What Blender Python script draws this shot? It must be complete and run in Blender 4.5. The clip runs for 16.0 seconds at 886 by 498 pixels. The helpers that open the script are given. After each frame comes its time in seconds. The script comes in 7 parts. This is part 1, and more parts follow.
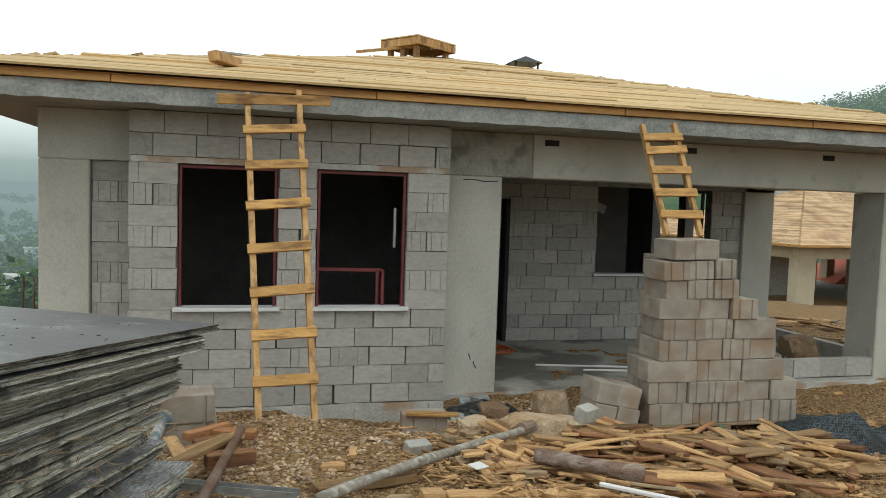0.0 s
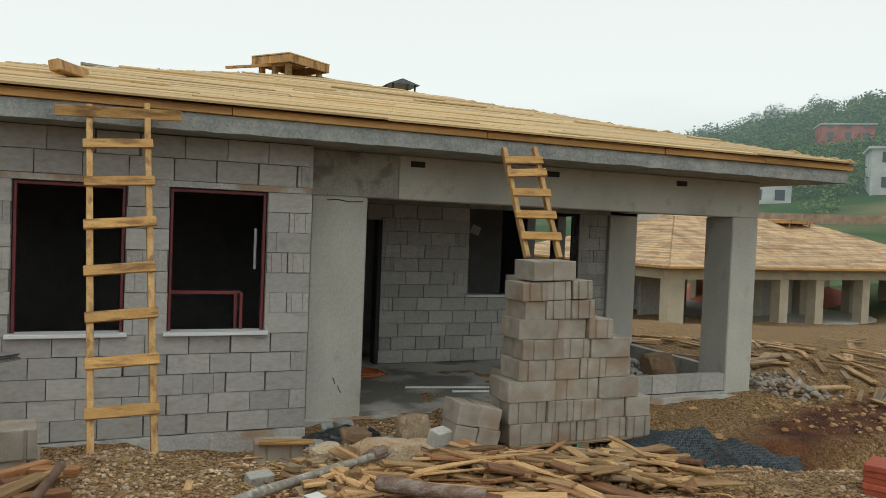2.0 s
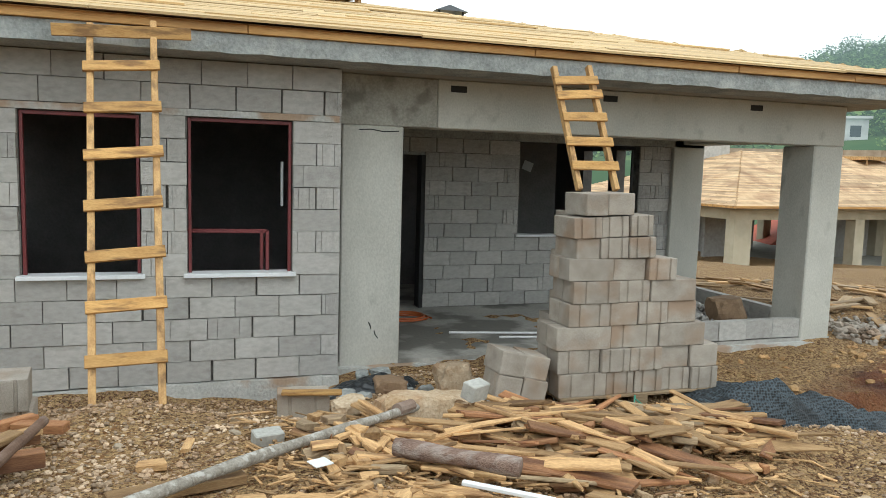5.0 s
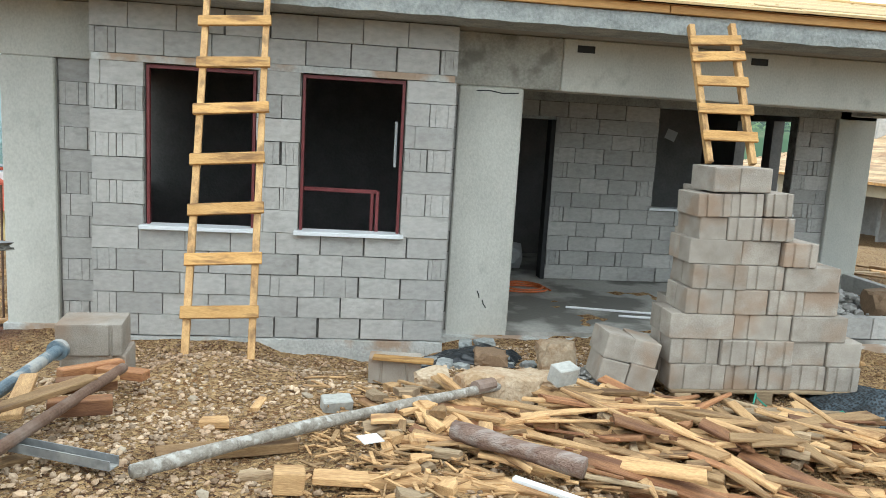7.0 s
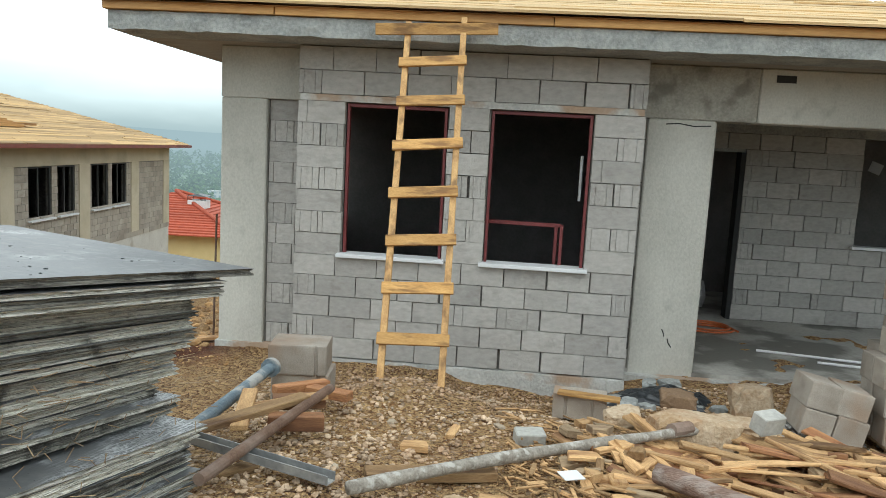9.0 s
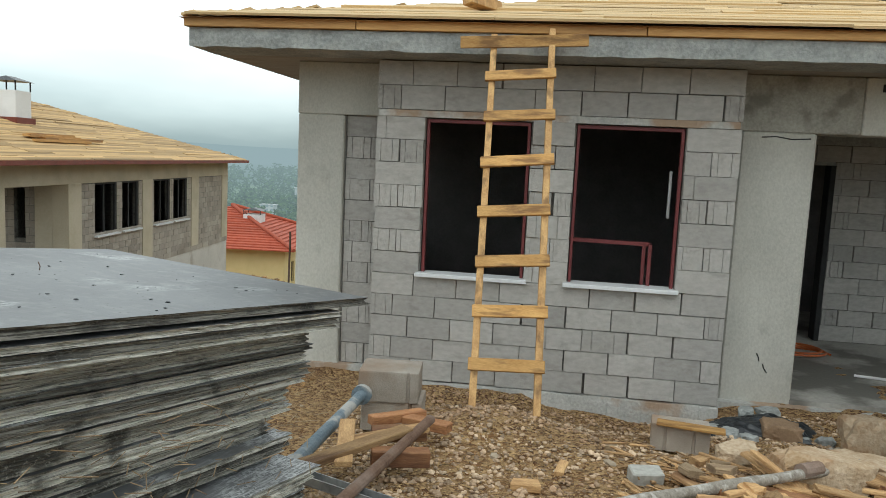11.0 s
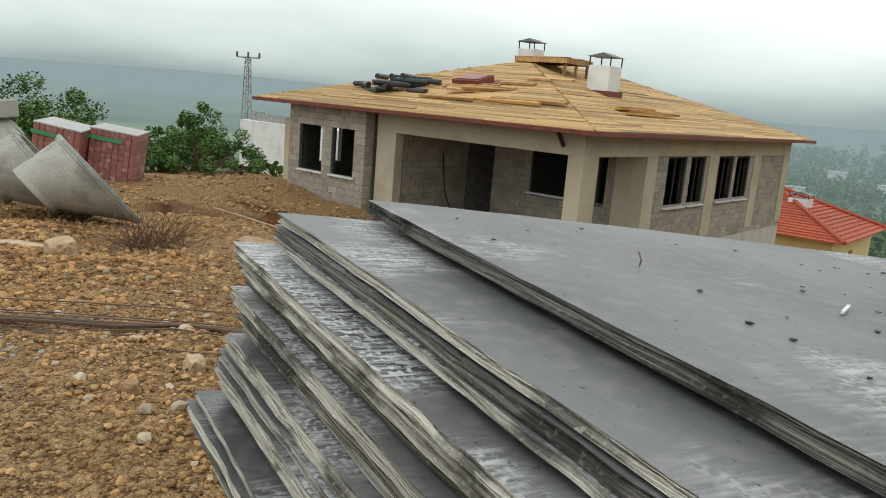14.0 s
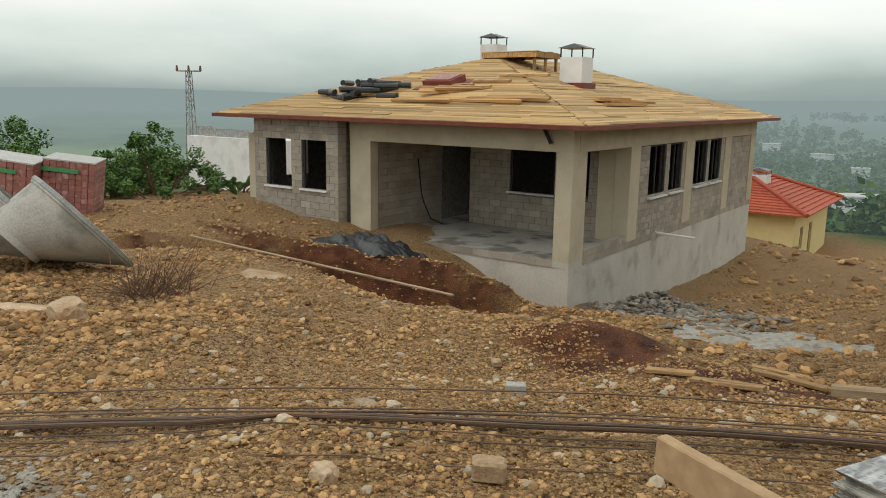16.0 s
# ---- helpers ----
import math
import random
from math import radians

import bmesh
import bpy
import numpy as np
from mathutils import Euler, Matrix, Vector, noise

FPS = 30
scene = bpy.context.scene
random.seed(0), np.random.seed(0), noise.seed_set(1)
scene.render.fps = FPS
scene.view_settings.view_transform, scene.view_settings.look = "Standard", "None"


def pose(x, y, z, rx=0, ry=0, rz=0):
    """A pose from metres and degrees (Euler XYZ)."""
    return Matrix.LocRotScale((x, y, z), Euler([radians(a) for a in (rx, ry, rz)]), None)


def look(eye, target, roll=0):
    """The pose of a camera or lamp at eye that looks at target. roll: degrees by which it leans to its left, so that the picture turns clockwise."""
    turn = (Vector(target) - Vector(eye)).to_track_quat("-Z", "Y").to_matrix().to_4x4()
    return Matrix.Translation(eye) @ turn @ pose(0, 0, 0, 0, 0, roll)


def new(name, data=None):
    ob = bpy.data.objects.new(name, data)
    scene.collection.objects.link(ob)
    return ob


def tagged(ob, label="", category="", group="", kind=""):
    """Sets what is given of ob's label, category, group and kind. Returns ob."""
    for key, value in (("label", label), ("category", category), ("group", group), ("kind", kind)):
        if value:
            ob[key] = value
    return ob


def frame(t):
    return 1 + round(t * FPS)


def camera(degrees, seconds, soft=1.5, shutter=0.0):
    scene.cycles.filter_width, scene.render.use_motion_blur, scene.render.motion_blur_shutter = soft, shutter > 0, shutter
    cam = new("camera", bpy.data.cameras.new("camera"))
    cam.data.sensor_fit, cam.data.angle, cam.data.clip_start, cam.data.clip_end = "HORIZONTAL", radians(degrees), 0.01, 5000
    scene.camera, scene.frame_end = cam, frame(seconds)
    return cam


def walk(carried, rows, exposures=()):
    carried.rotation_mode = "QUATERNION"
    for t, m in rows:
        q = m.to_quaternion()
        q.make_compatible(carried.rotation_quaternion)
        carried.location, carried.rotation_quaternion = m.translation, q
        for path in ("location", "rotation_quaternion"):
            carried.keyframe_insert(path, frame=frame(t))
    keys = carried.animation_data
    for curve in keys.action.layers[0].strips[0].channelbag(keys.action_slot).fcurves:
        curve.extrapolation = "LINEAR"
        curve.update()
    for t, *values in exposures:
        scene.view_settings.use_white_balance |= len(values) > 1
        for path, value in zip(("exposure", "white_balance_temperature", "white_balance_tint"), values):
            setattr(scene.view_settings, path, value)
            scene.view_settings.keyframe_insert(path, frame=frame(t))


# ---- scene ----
cam = camera(60.2, 16.0, soft=0.8)
PATH = [
    (0, (0.927, 0.728, 2.175), (1.43, 2.659, 2.047), 1.9),
    (0.5, (0.957, 0.74, 2.171), (1.63, 2.62, 2.056), 2.3),
    (1, (0.981, 0.752, 2.162), (1.773, 2.586, 2.066), 1.7),
    (1.5, (1.106, 0.738, 2.174), (1.901, 2.572, 2.103), 1.6),
    (2, (1.221, 0.737, 2.176), (1.993, 2.581, 2.115), 2.3),
    (2.5, (1.261, 0.742, 2.162), (1.998, 2.6, 2.104), 2.2),
    (3, (1.274, 0.767, 2.136), (1.991, 2.633, 2.064), 2.2),
    (3.5, (1.294, 0.838, 2.099), (1.942, 2.726, 1.984), 2.6),
    (4, (1.326, 1.02, 2.068), (1.961, 2.913, 1.942), 1.3),
    (4.2, (1.371, 1.1, 2.06), (2.018, 2.987, 1.919), 1.0),
    (6.3, (2.0, 1.516, 2.07), (2.427, 3.447, 1.77), 4.2),
    (6.5, (2.022, 1.53, 2.069), (2.364, 3.476, 1.758), 3.9),
    (7, (2.041, 1.541, 2.068), (2.296, 3.498, 1.748), 3.4),
    (7.5, (2.032, 1.536, 2.072), (2.23, 3.5, 1.75), 3.1),
    (8, (2.014, 1.523, 2.078), (2.14, 3.494, 1.76), 2.8),
    (8.5, (1.964, 1.516, 2.082), (2.003, 3.494, 1.79), 3.1),
    (9, (1.859, 1.504, 2.076), (1.686, 3.479, 1.814), 3.1),
    (9.2, (1.837, 1.505, 2.075), (1.62, 3.477, 1.817), 2.4),
    (11.3, (1.431, 1.705, 2.09), (1.09, 3.663, 1.867), 3.0),
    (11.5, (1.352, 1.69, 2.089), (0.913, 3.631, 1.883), 2.6),
    (12, (1.143, 1.643, 2.105), (0.403, 3.49, 1.905), 0.7),
    (12.5, (0.939, 1.7, 2.088), (-0.099, 3.395, 1.861), 1.6),
    (13, (0.692, 1.675, 2.087), (-0.63, 3.154, 1.837), 3.6),
    (13.3, (0.499, 1.591, 2.094), (-0.905, 2.986, 1.81), 3.4),
    (13.5, (0.37, 1.537, 2.102), (-1.046, 2.917, 1.804), 4.1),
    (14, (0.072, 1.461, 2.068), (-1.333, 2.831, 1.681), 4.8),
    (14.5, (-0.312, 1.411, 2.104), (-1.786, 2.704, 1.711), 5.2),
    (15, (-0.66, 1.334, 2.128), (-2.021, 2.745, 1.731), 4.4),
    (15.5, (-0.945, 1.31, 2.098), (-2.165, 2.844, 1.7), 3.5),
    (16, (-1.219, 1.337, 2.147), (-2.53, 2.797, 1.761), 0.9),
]
# the film's own exposure drifts along the way
EXPOSURES = [(0, -0.22, 6500, 4), (1.5, -0.5, 6500, 4), (2.5, -0.38, 6550, 5), (3.2, -0.02, 6550, 5), (4.2, 0.14, 6400, 5), (6.3, 0.64, 5850, 3), (7.5, 0.68, 5850, 3), (8.5, 0.46, 5950, 4), (9.2, 0.26, 6150, 4), (11.3, -0.1, 6250, 4), (12.0, -0.4, 6350, 4), (13, -0.51, 6400, 4), (13.5, -0.42, 6500, 5), (14.0, -0.18, 6600, 7), (14.5, -0.12, 6700, 8), (15.5, -0.06, 6850, 8), (16, -0.28, 6850, 7)]
walk(cam, [(t, look(eye, target, roll)) for t, eye, target, roll in PATH], EXPOSURES)

# ---- world, sun ----
wd = bpy.data.worlds.new("overcast")
scene.world = wd
wd.use_nodes = True
wn, wl = wd.node_tree.nodes, wd.node_tree.links
wn.clear()
w_out = wn.new("ShaderNodeOutputWorld")
w_bg = wn.new("ShaderNodeBackground")
w_sky = wn.new("ShaderNodeTexSky")
w_sky.sky_type, w_sky.sun_disc = "NISHITA", False
w_sky.sun_elevation, w_sky.sun_rotation = radians(58), radians(200)
w_tc = wn.new("ShaderNodeTexCoord")
w_sep = wn.new("ShaderNodeSeparateXYZ")
w_noise = wn.new("ShaderNodeTexNoise")
w_noise.inputs["Scale"].default_value, w_noise.inputs["Detail"].default_value = 2.2, 5
w_map = wn.new("ShaderNodeMapping")
w_map.inputs["Scale"].default_value = (1, 1, 3.5)
w_add = wn.new("ShaderNodeMath")
w_add.operation = "MULTIPLY_ADD"
w_add.inputs[1].default_value = 0.12
w_ramp = wn.new("ShaderNodeValToRGB")
w_mix = wn.new("ShaderNodeMixRGB")
w_mix.inputs[0].default_value = 0.02
els = w_ramp.color_ramp.elements
els[0].position, els[0].color = 0.02, (0.22, 0.31, 0.335, 1)
els[1].position, els[1].color = 0.6, (1.14, 1.16, 1.14, 1)
for p_, c_ in ((0.07, (0.34, 0.43, 0.45, 1)), (0.11, (0.66, 0.755, 0.765, 1)), (0.16, (1.03, 1.08, 1.065, 1)), (0.22, (1.22, 1.25, 1.23, 1))):
    e_ = els.new(p_)
    e_.color = c_
wl.new(w_tc.outputs["Generated"], w_map.inputs["Vector"])
wl.new(w_map.outputs["Vector"], w_noise.inputs["Vector"])
wl.new(w_tc.outputs["Generated"], w_sep.inputs[0])
wl.new(w_noise.outputs["Fac"], w_add.inputs[0])
wl.new(w_sep.outputs["Z"], w_add.inputs[2])
wl.new(w_add.outputs[0], w_ramp.inputs[0])
wl.new(w_ramp.outputs[0], w_mix.inputs[1])
wl.new(w_sky.outputs[0], w_mix.inputs[2])
wl.new(w_mix.outputs[0], w_bg.inputs["Color"])
w_bg.inputs["Strength"].default_value = 1.0
wl.new(w_bg.outputs[0], w_out.inputs[0])

sun = new("sun", bpy.data.lights.new("sun", "SUN"))
sun.data.energy, sun.data.angle, sun.data.color = 0.6, radians(35), (1.0, 0.97, 0.92)
sun.matrix_world = look((4, -14, 30), (2, 6, 0))


# ---- materials ----
def rough_mat(name, c1, c2, scale=6.0, rough=0.9, bump=0.3, fine=60.0, c3=None, c3_scale=1.2, c3_amt=0.5, vary=0.15, stretch=(1, 1, 1), metal=0.0, bump_dist=0.02, c3_edge=(0.5, 0.68)):
    """A two-scale mottled surface: c1 to c2 in the grain, c3 in larger stains; each object a little different."""
    m = bpy.data.materials.new(name)
    m.use_nodes = True
    n, l = m.node_tree.nodes, m.node_tree.links
    bsdf = n["Principled BSDF"]
    bsdf.inputs["Roughness"].default_value, bsdf.inputs["Metallic"].default_value = rough, metal
    tc, info = n.new("ShaderNodeTexCoord"), n.new("ShaderNodeObjectInfo")
    mp = n.new("ShaderNodeMapping")
    mp.inputs["Scale"].default_value = stretch
    off = n.new("ShaderNodeVectorMath")
    off.operation = "SCALE"
    off.inputs[0].default_value = (37, 19, 53)
    add = n.new("ShaderNodeVectorMath")
    l.new(info.outputs["Random"], off.inputs["Scale"])
    l.new(tc.outputs["Object"], add.inputs[0])
    l.new(off.outputs[0], add.inputs[1])
    l.new(add.outputs[0], mp.inputs["Vector"])
    a, b = n.new("ShaderNodeTexNoise"), n.new("ShaderNodeTexNoise")
    a.inputs["Scale"].default_value, a.inputs["Detail"].default_value = scale, 6
    b.inputs["Scale"].default_value, b.inputs["Detail"].default_value = fine, 4
    l.new(mp.outputs[0], a.inputs["Vector"])
    l.new(mp.outputs[0], b.inputs["Vector"])
    mix = n.new("ShaderNodeMixRGB")
    mix.inputs[1].default_value, mix.inputs[2].default_value = (*c1, 1), (*c2, 1)
    av = n.new("ShaderNodeMath")
    av.operation = "MULTIPLY_ADD"
    av.inputs[1].default_value = 0.55
    half = n.new("ShaderNodeMath")
    half.operation = "MULTIPLY"
    half.inputs[1].default_value = 0.45
    l.new(b.outputs["Fac"], half.inputs[0])
    l.new(a.outputs["Fac"], av.inputs[0])
    l.new(half.outputs[0], av.inputs[2])
    rng = n.new("ShaderNodeMapRange")
    rng.inputs["From Min"].default_value, rng.inputs["From Max"].default_value = 0.33, 0.67
    l.new(av.outputs[0], rng.inputs["Value"])
    l.new(rng.outputs[0], mix.inputs[0])
    last = mix.outputs[0]
    if c3:
        s = n.new("ShaderNodeTexNoise")
        s.inputs["Scale"].default_value, s.inputs["Detail"].default_value = c3_scale, 7
        l.new(mp.outputs[0], s.inputs["Vector"])
        r2 = n.new("ShaderNodeMapRange")
        r2.inputs["From Min"].default_value, r2.inputs["From Max"].default_value = c3_edge
        r2.inputs["To Max"].default_value = c3_amt
        l.new(s.outputs["Fac"], r2.inputs["Value"])
        m2 = n.new("ShaderNodeMixRGB")
        m2.inputs[2].default_value = (*c3, 1)
        l.new(r2.outputs[0], m2.inputs[0])
        l.new(last, m2.inputs[1])
        last = m2.outputs[0]
    if vary:
        hs = n.new("ShaderNodeHueSaturation")
        vr = n.new("ShaderNodeMapRange")
        vr.inputs["To Min"].default_value, vr.inputs["To Max"].default_value = 1 - vary, 1 + vary
        isl = n.new("ShaderNodeNewGeometry")
        sm = n.new("ShaderNodeMath")
        sm.operation = "ADD"
        fr = n.new("ShaderNodeMath")
        fr.operation = "FRACT"
        l.new(info.outputs["Random"], sm.inputs[0])
        l.new(isl.outputs["Random Per Island"], sm.inputs[1])
        l.new(sm.outputs[0], fr.inputs[0])
        l.new(fr.outputs[0], vr.inputs["Value"])
        l.new(vr.outputs[0], hs.inputs["Value"])
        l.new(last, hs.inputs["Color"])
        last = hs.outputs[0]
    l.new(last, bsdf.inputs["Base Color"])
    if bump:
        bp = n.new("ShaderNodeBump")
        bp.inputs["Strength"].default_value, bp.inputs["Distance"].default_value = bump, bump_dist
        l.new(av.outputs[0], bp.inputs["Height"])
        l.new(bp.outputs[0], bsdf.inputs["Normal"])
    return m


M = {}
M["block"] = rough_mat("pumice_block", (0.355, 0.34, 0.315), (0.50, 0.485, 0.455), 6, 0.95, 0.9, 130, (0.25, 0.235, 0.21), 2.4, 0.4, 0.15, bump_dist=0.010, c3_edge=(0.56, 0.70))
M["block_warm"] = rough_mat("pumice_block_stacked", (0.25, 0.215, 0.175), (0.43, 0.385, 0.33), 7, 0.95, 0.9, 150, (0.27, 0.165, 0.095), 2.6, 0.6, 0.16, bump_dist=0.010, c3_edge=(0.50, 0.66))
M["block_far"] = rough_mat("warm_pumice_block", (0.29, 0.255, 0.21), (0.42, 0.38, 0.325), 1.5, 0.95, 0.5, 40, (0.22, 0.18, 0.14), 0.8, 0.45, 0.14, bump_dist=0.010)
M["mortar"] = rough_mat("mortar", (0.06, 0.056, 0.05), (0.24, 0.23, 0.21), 10, 0.95, 0.6, 70, None, vary=0)
M["concrete"] = rough_mat("cast_concrete", (0.40, 0.392, 0.35), (0.56, 0.55, 0.495), 1.8, 0.9, 0.6, 60, (0.24, 0.232, 0.20), 3.2, 0.6, 0.04, stretch=(1, 1, 0.7), bump_dist=0.012, c3_edge=(0.60, 0.72))
M["concrete_stained"] = rough_mat("mottled_cast_concrete", (0.26, 0.25, 0.215), (0.44, 0.425, 0.375), 4.0, 0.9, 0.7, 50, (0.15, 0.142, 0.12), 4.5, 0.7, 0.0, bump_dist=0.012, c3_edge=(0.52, 0.64))
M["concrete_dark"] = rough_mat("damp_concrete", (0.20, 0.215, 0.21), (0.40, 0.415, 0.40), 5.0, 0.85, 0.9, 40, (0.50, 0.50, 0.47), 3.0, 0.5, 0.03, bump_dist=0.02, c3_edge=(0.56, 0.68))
M["plinth"] = rough_mat("rough_plinth_concrete", (0.36, 0.36, 0.34), (0.58, 0.58, 0.55), 5.0, 0.95, 0.9, 40, (0.34, 0.20, 0.10), 1.8, 0.7, 0, bump_dist=0.02, c3_edge=(0.52, 0.6))
M["plaster"] = rough_mat("cream_plastered_concrete", (0.46, 0.405, 0.29), (0.56, 0.505, 0.385), 2.0, 0.9, 0.2, 30, (0.34, 0.30, 0.22), 0.9, 0.5, 0.03)
M["base_wall"] = rough_mat("cast_base_wall", (0.46, 0.44, 0.395), (0.62, 0.60, 0.545), 1.3, 0.9, 0.4, 25, (0.31, 0.265, 0.205), 1.4, 0.6, 0, stretch=(1, 1, 0.8), c3_edge=(0.56, 0.70))
M["floor"] = rough_mat("dusty_concrete_floor", (0.30, 0.29, 0.265), (0.46, 0.445, 0.405), 1.6, 0.75, 0.6, 25, (0.12, 0.115, 0.10), 1.3, 0.85, 0, c3_edge=(0.50, 0.60))
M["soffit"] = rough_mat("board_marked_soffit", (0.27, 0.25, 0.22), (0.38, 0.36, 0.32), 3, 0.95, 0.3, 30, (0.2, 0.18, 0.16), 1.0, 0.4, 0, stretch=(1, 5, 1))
M["roof_wood"] = rough_mat("fresh_pine_roof_board", (0.47, 0.31, 0.14), (0.72, 0.54, 0.29), 3, 0.8, 0.5, 30, (0.30, 0.17, 0.06), 2.0, 0.5, 0.20, stretch=(0.35, 6, 6), bump_dist=0.004)
M["roof_wood_far"] = rough_mat("pine_roof_board", (0.33, 0.20, 0.075), (0.57, 0.39, 0.18), 2, 0.8, 0.3, 24, (0.18, 0.10, 0.035), 0.8, 0.6, 0.34, stretch=(0.6, 3, 3))
M["roof_wood_pale"] = rough_mat("pale_pine_roof_board", (0.40, 0.25, 0.13), (0.62, 0.44, 0.26), 2, 0.8, 0.3, 24, (0.24, 0.12, 0.06), 0.8, 0.6, 0.28)
M["fascia"] = rough_mat("wet_orange_batten", (0.42, 0.21, 0.06), (0.62, 0.36, 0.13), 4, 0.7, 0.3, 30, (0.16, 0.08, 0.035), 1.4, 0.7, 0.15, stretch=(0.4, 4, 4))
M["fascia_red"] = rough_mat("red_stained_fascia", (0.13, 0.028, 0.016), (0.24, 0.058, 0.034), 4, 0.6, 0.2, 30, None, vary=0.15)
M["ladder"] = rough_mat("weathered_ladder_pine", (0.33, 0.17, 0.06), (0.60, 0.38, 0.16), 6, 0.75, 0.5, 50, (0.13, 0.07, 0.03), 4.0, 0.7, 0.22, stretch=(3, 3, 0.8), bump_dist=0.005, c3_edge=(0.52, 0.64))
M["ladder_rung"] = rough_mat("rough_sawn_rung", (0.38, 0.19, 0.05), (0.62, 0.37, 0.13), 6, 0.75, 0.6, 50, (0.15, 0.07, 0.025), 5.0, 0.75, 0.22, stretch=(0.8, 4, 4), bump_dist=0.005, c3_edge=(0.52, 0.64))
M["scrap"] = rough_mat("scrap_pine", (0.28, 0.15, 0.060), (0.60, 0.39, 0.185), 7, 0.8, 0.8, 60, (0.13, 0.055, 0.022), 3.6, 0.75, 0.45, stretch=(0.6, 3.5, 3.5), bump_dist=0.008, c3_edge=(0.54, 0.66))
M["scrap_red"] = rough_mat("reddish_wet_pine", (0.17, 0.065, 0.026), (0.40, 0.20, 0.085), 7, 0.7, 0.8, 60, (0.09, 0.035, 0.016), 3.6, 0.7, 0.4, stretch=(0.6, 3.5, 3.5), bump_dist=0.008, c3_edge=(0.52, 0.64))
M["scrap_grey"] = rough_mat("grey_weathered_timber", (0.24, 0.16, 0.09), (0.46, 0.345, 0.21), 6, 0.85, 0.6, 50, (0.10, 0.06, 0.035), 2.0, 0.6, 0.3, stretch=(0.5, 4, 4))
M["bark"] = rough_mat("pine_bark", (0.13, 0.07, 0.05), (0.33, 0.23, 0.18), 9, 0.95, 1.0, 60, (0.55, 0.5, 0.45), 6, 0.6, 0.1, stretch=(0.5, 3, 3))
M["metal_red"] = rough_mat("dark_red_primed_steel", (0.12, 0.022, 0.025), (0.20, 0.04, 0.04), 8, 0.5, 0.1, 60, vary=0.05)
M["sill"] = rough_mat("pale_marble_sill", (0.62, 0.64, 0.65), (0.74, 0.75, 0.76), 4, 0.5, 0.05, 40, vary=0.02)
M["black"] = rough_mat("dark_void_paint", (0.02, 0.02, 0.02), (0.035, 0.035, 0.035), 6, 0.9, 0.0, 30, vary=0)
# room walls darker than the outer blocks: interior shade put into the colour
M["inner"] = rough_mat("shade_toned_inner_blockwork", (0.16, 0.155, 0.15), (0.24, 0.23, 0.22), 4, 0.95, 0.4, 30, vary=0)
M["steel"] = rough_mat("galvanised_steel", (0.20, 0.205, 0.205), (0.34, 0.345, 0.34), 6, 0.5, 0.2, 40, (0.55, 0.53, 0.48), 5, 0.6, 0.06, metal=0.2)
M["rust"] = rough_mat("rusty_steel", (0.10, 0.055, 0.035), (0.20, 0.125, 0.085), 8, 0.85, 0.3, 70, (0.30, 0.26, 0.23), 4, 0.4, 0.2)
M["rebar"] = rough_mat("dull_rebar_steel", (0.075, 0.052, 0.038), (0.17, 0.112, 0.074), 8, 0.7, 0.2, 70, (0.22, 0.105, 0.05), 3, 0.6, 0.35)
M["pole"] = rough_mat("cement_splashed_pole", (0.17, 0.145, 0.115), (0.38, 0.35, 0.30), 22, 0.9, 0.9, 90, (0.55, 0.53, 0.49), 26, 0.6, 0.05, bump_dist=0.010, c3_edge=(0.54, 0.64))
M["blue_pipe"] = rough_mat("blue_grey_prop", (0.09, 0.14, 0.18), (0.24, 0.28, 0.30), 7, 0.6, 0.5, 60, (0.48, 0.46, 0.42), 7, 0.75, 0.05, c3_edge=(0.52, 0.6))
M["rock"] = rough_mat("limestone", (0.33, 0.22, 0.12), (0.56, 0.45, 0.32), 5, 0.95, 0.9, 40, (0.32, 0.15, 0.055), 3, 0.7, 0.22, bump_dist=0.03)
M["foil"] = rough_mat("black_foil", (0.012, 0.014, 0.016), (0.035, 0.04, 0.045), 8, 0.35, 0.4, 40, vary=0.05)
M["strap"] = rough_mat("green_plastic_strap", (0.02, 0.20, 0.13), (0.05, 0.30, 0.20), 8, 0.5, 0.0, 40, vary=0.05)
M["white"] = rough_mat("white_render", (0.70, 0.70, 0.69), (0.80, 0.80, 0.79), 2, 0.9, 0.1, 30, (0.5, 0.5, 0.49), 1.2, 0.5, 0.03)
M["pvc"] = rough_mat("white_plastic_pipe", (0.72, 0.72, 0.72), (0.80, 0.80, 0.80), 4, 0.4, 0.0, 30, vary=0.02)
M["red_brick"] = rough_mat("wrapped_red_brick", (0.24, 0.085, 0.07), (0.36, 0.16, 0.14), 5, 0.45, 0.4, 40, (0.52, 0.40, 0.38), 4.5, 0.5, 0.16, c3_edge=(0.56, 0.66))
M["green"] = rough_mat("green_film_band", (0.05, 0.25, 0.10), (0.08, 0.32, 0.14), 5, 0.4, 0.0, 30, vary=0)
M["pipe_conc"] = rough_mat("precast_grey_concrete", (0.31, 0.305, 0.275), (0.50, 0.49, 0.45), 2.2, 0.9, 0.7, 40, (0.17, 0.165, 0.14), 2.2, 0.7, 0.08, bump_dist=0.015, c3_edge=(0.52, 0.66))
M["red_tile"] = rough_mat("red_roof_tile", (0.34, 0.062, 0.03), (0.47, 0.11, 0.055), 3, 0.75, 0.2, 30, vary=0.14)
M["yellow"] = rough_mat("yellow_render", (0.70, 0.57, 0.27), (0.78, 0.65, 0.34), 2, 0.9, 0.1, 30, vary=0)
M["pink"] = rough_mat("pink_render", (0.50, 0.22, 0.19), (0.58, 0.28, 0.24), 2, 0.9, 0.1, 30, vary=0)
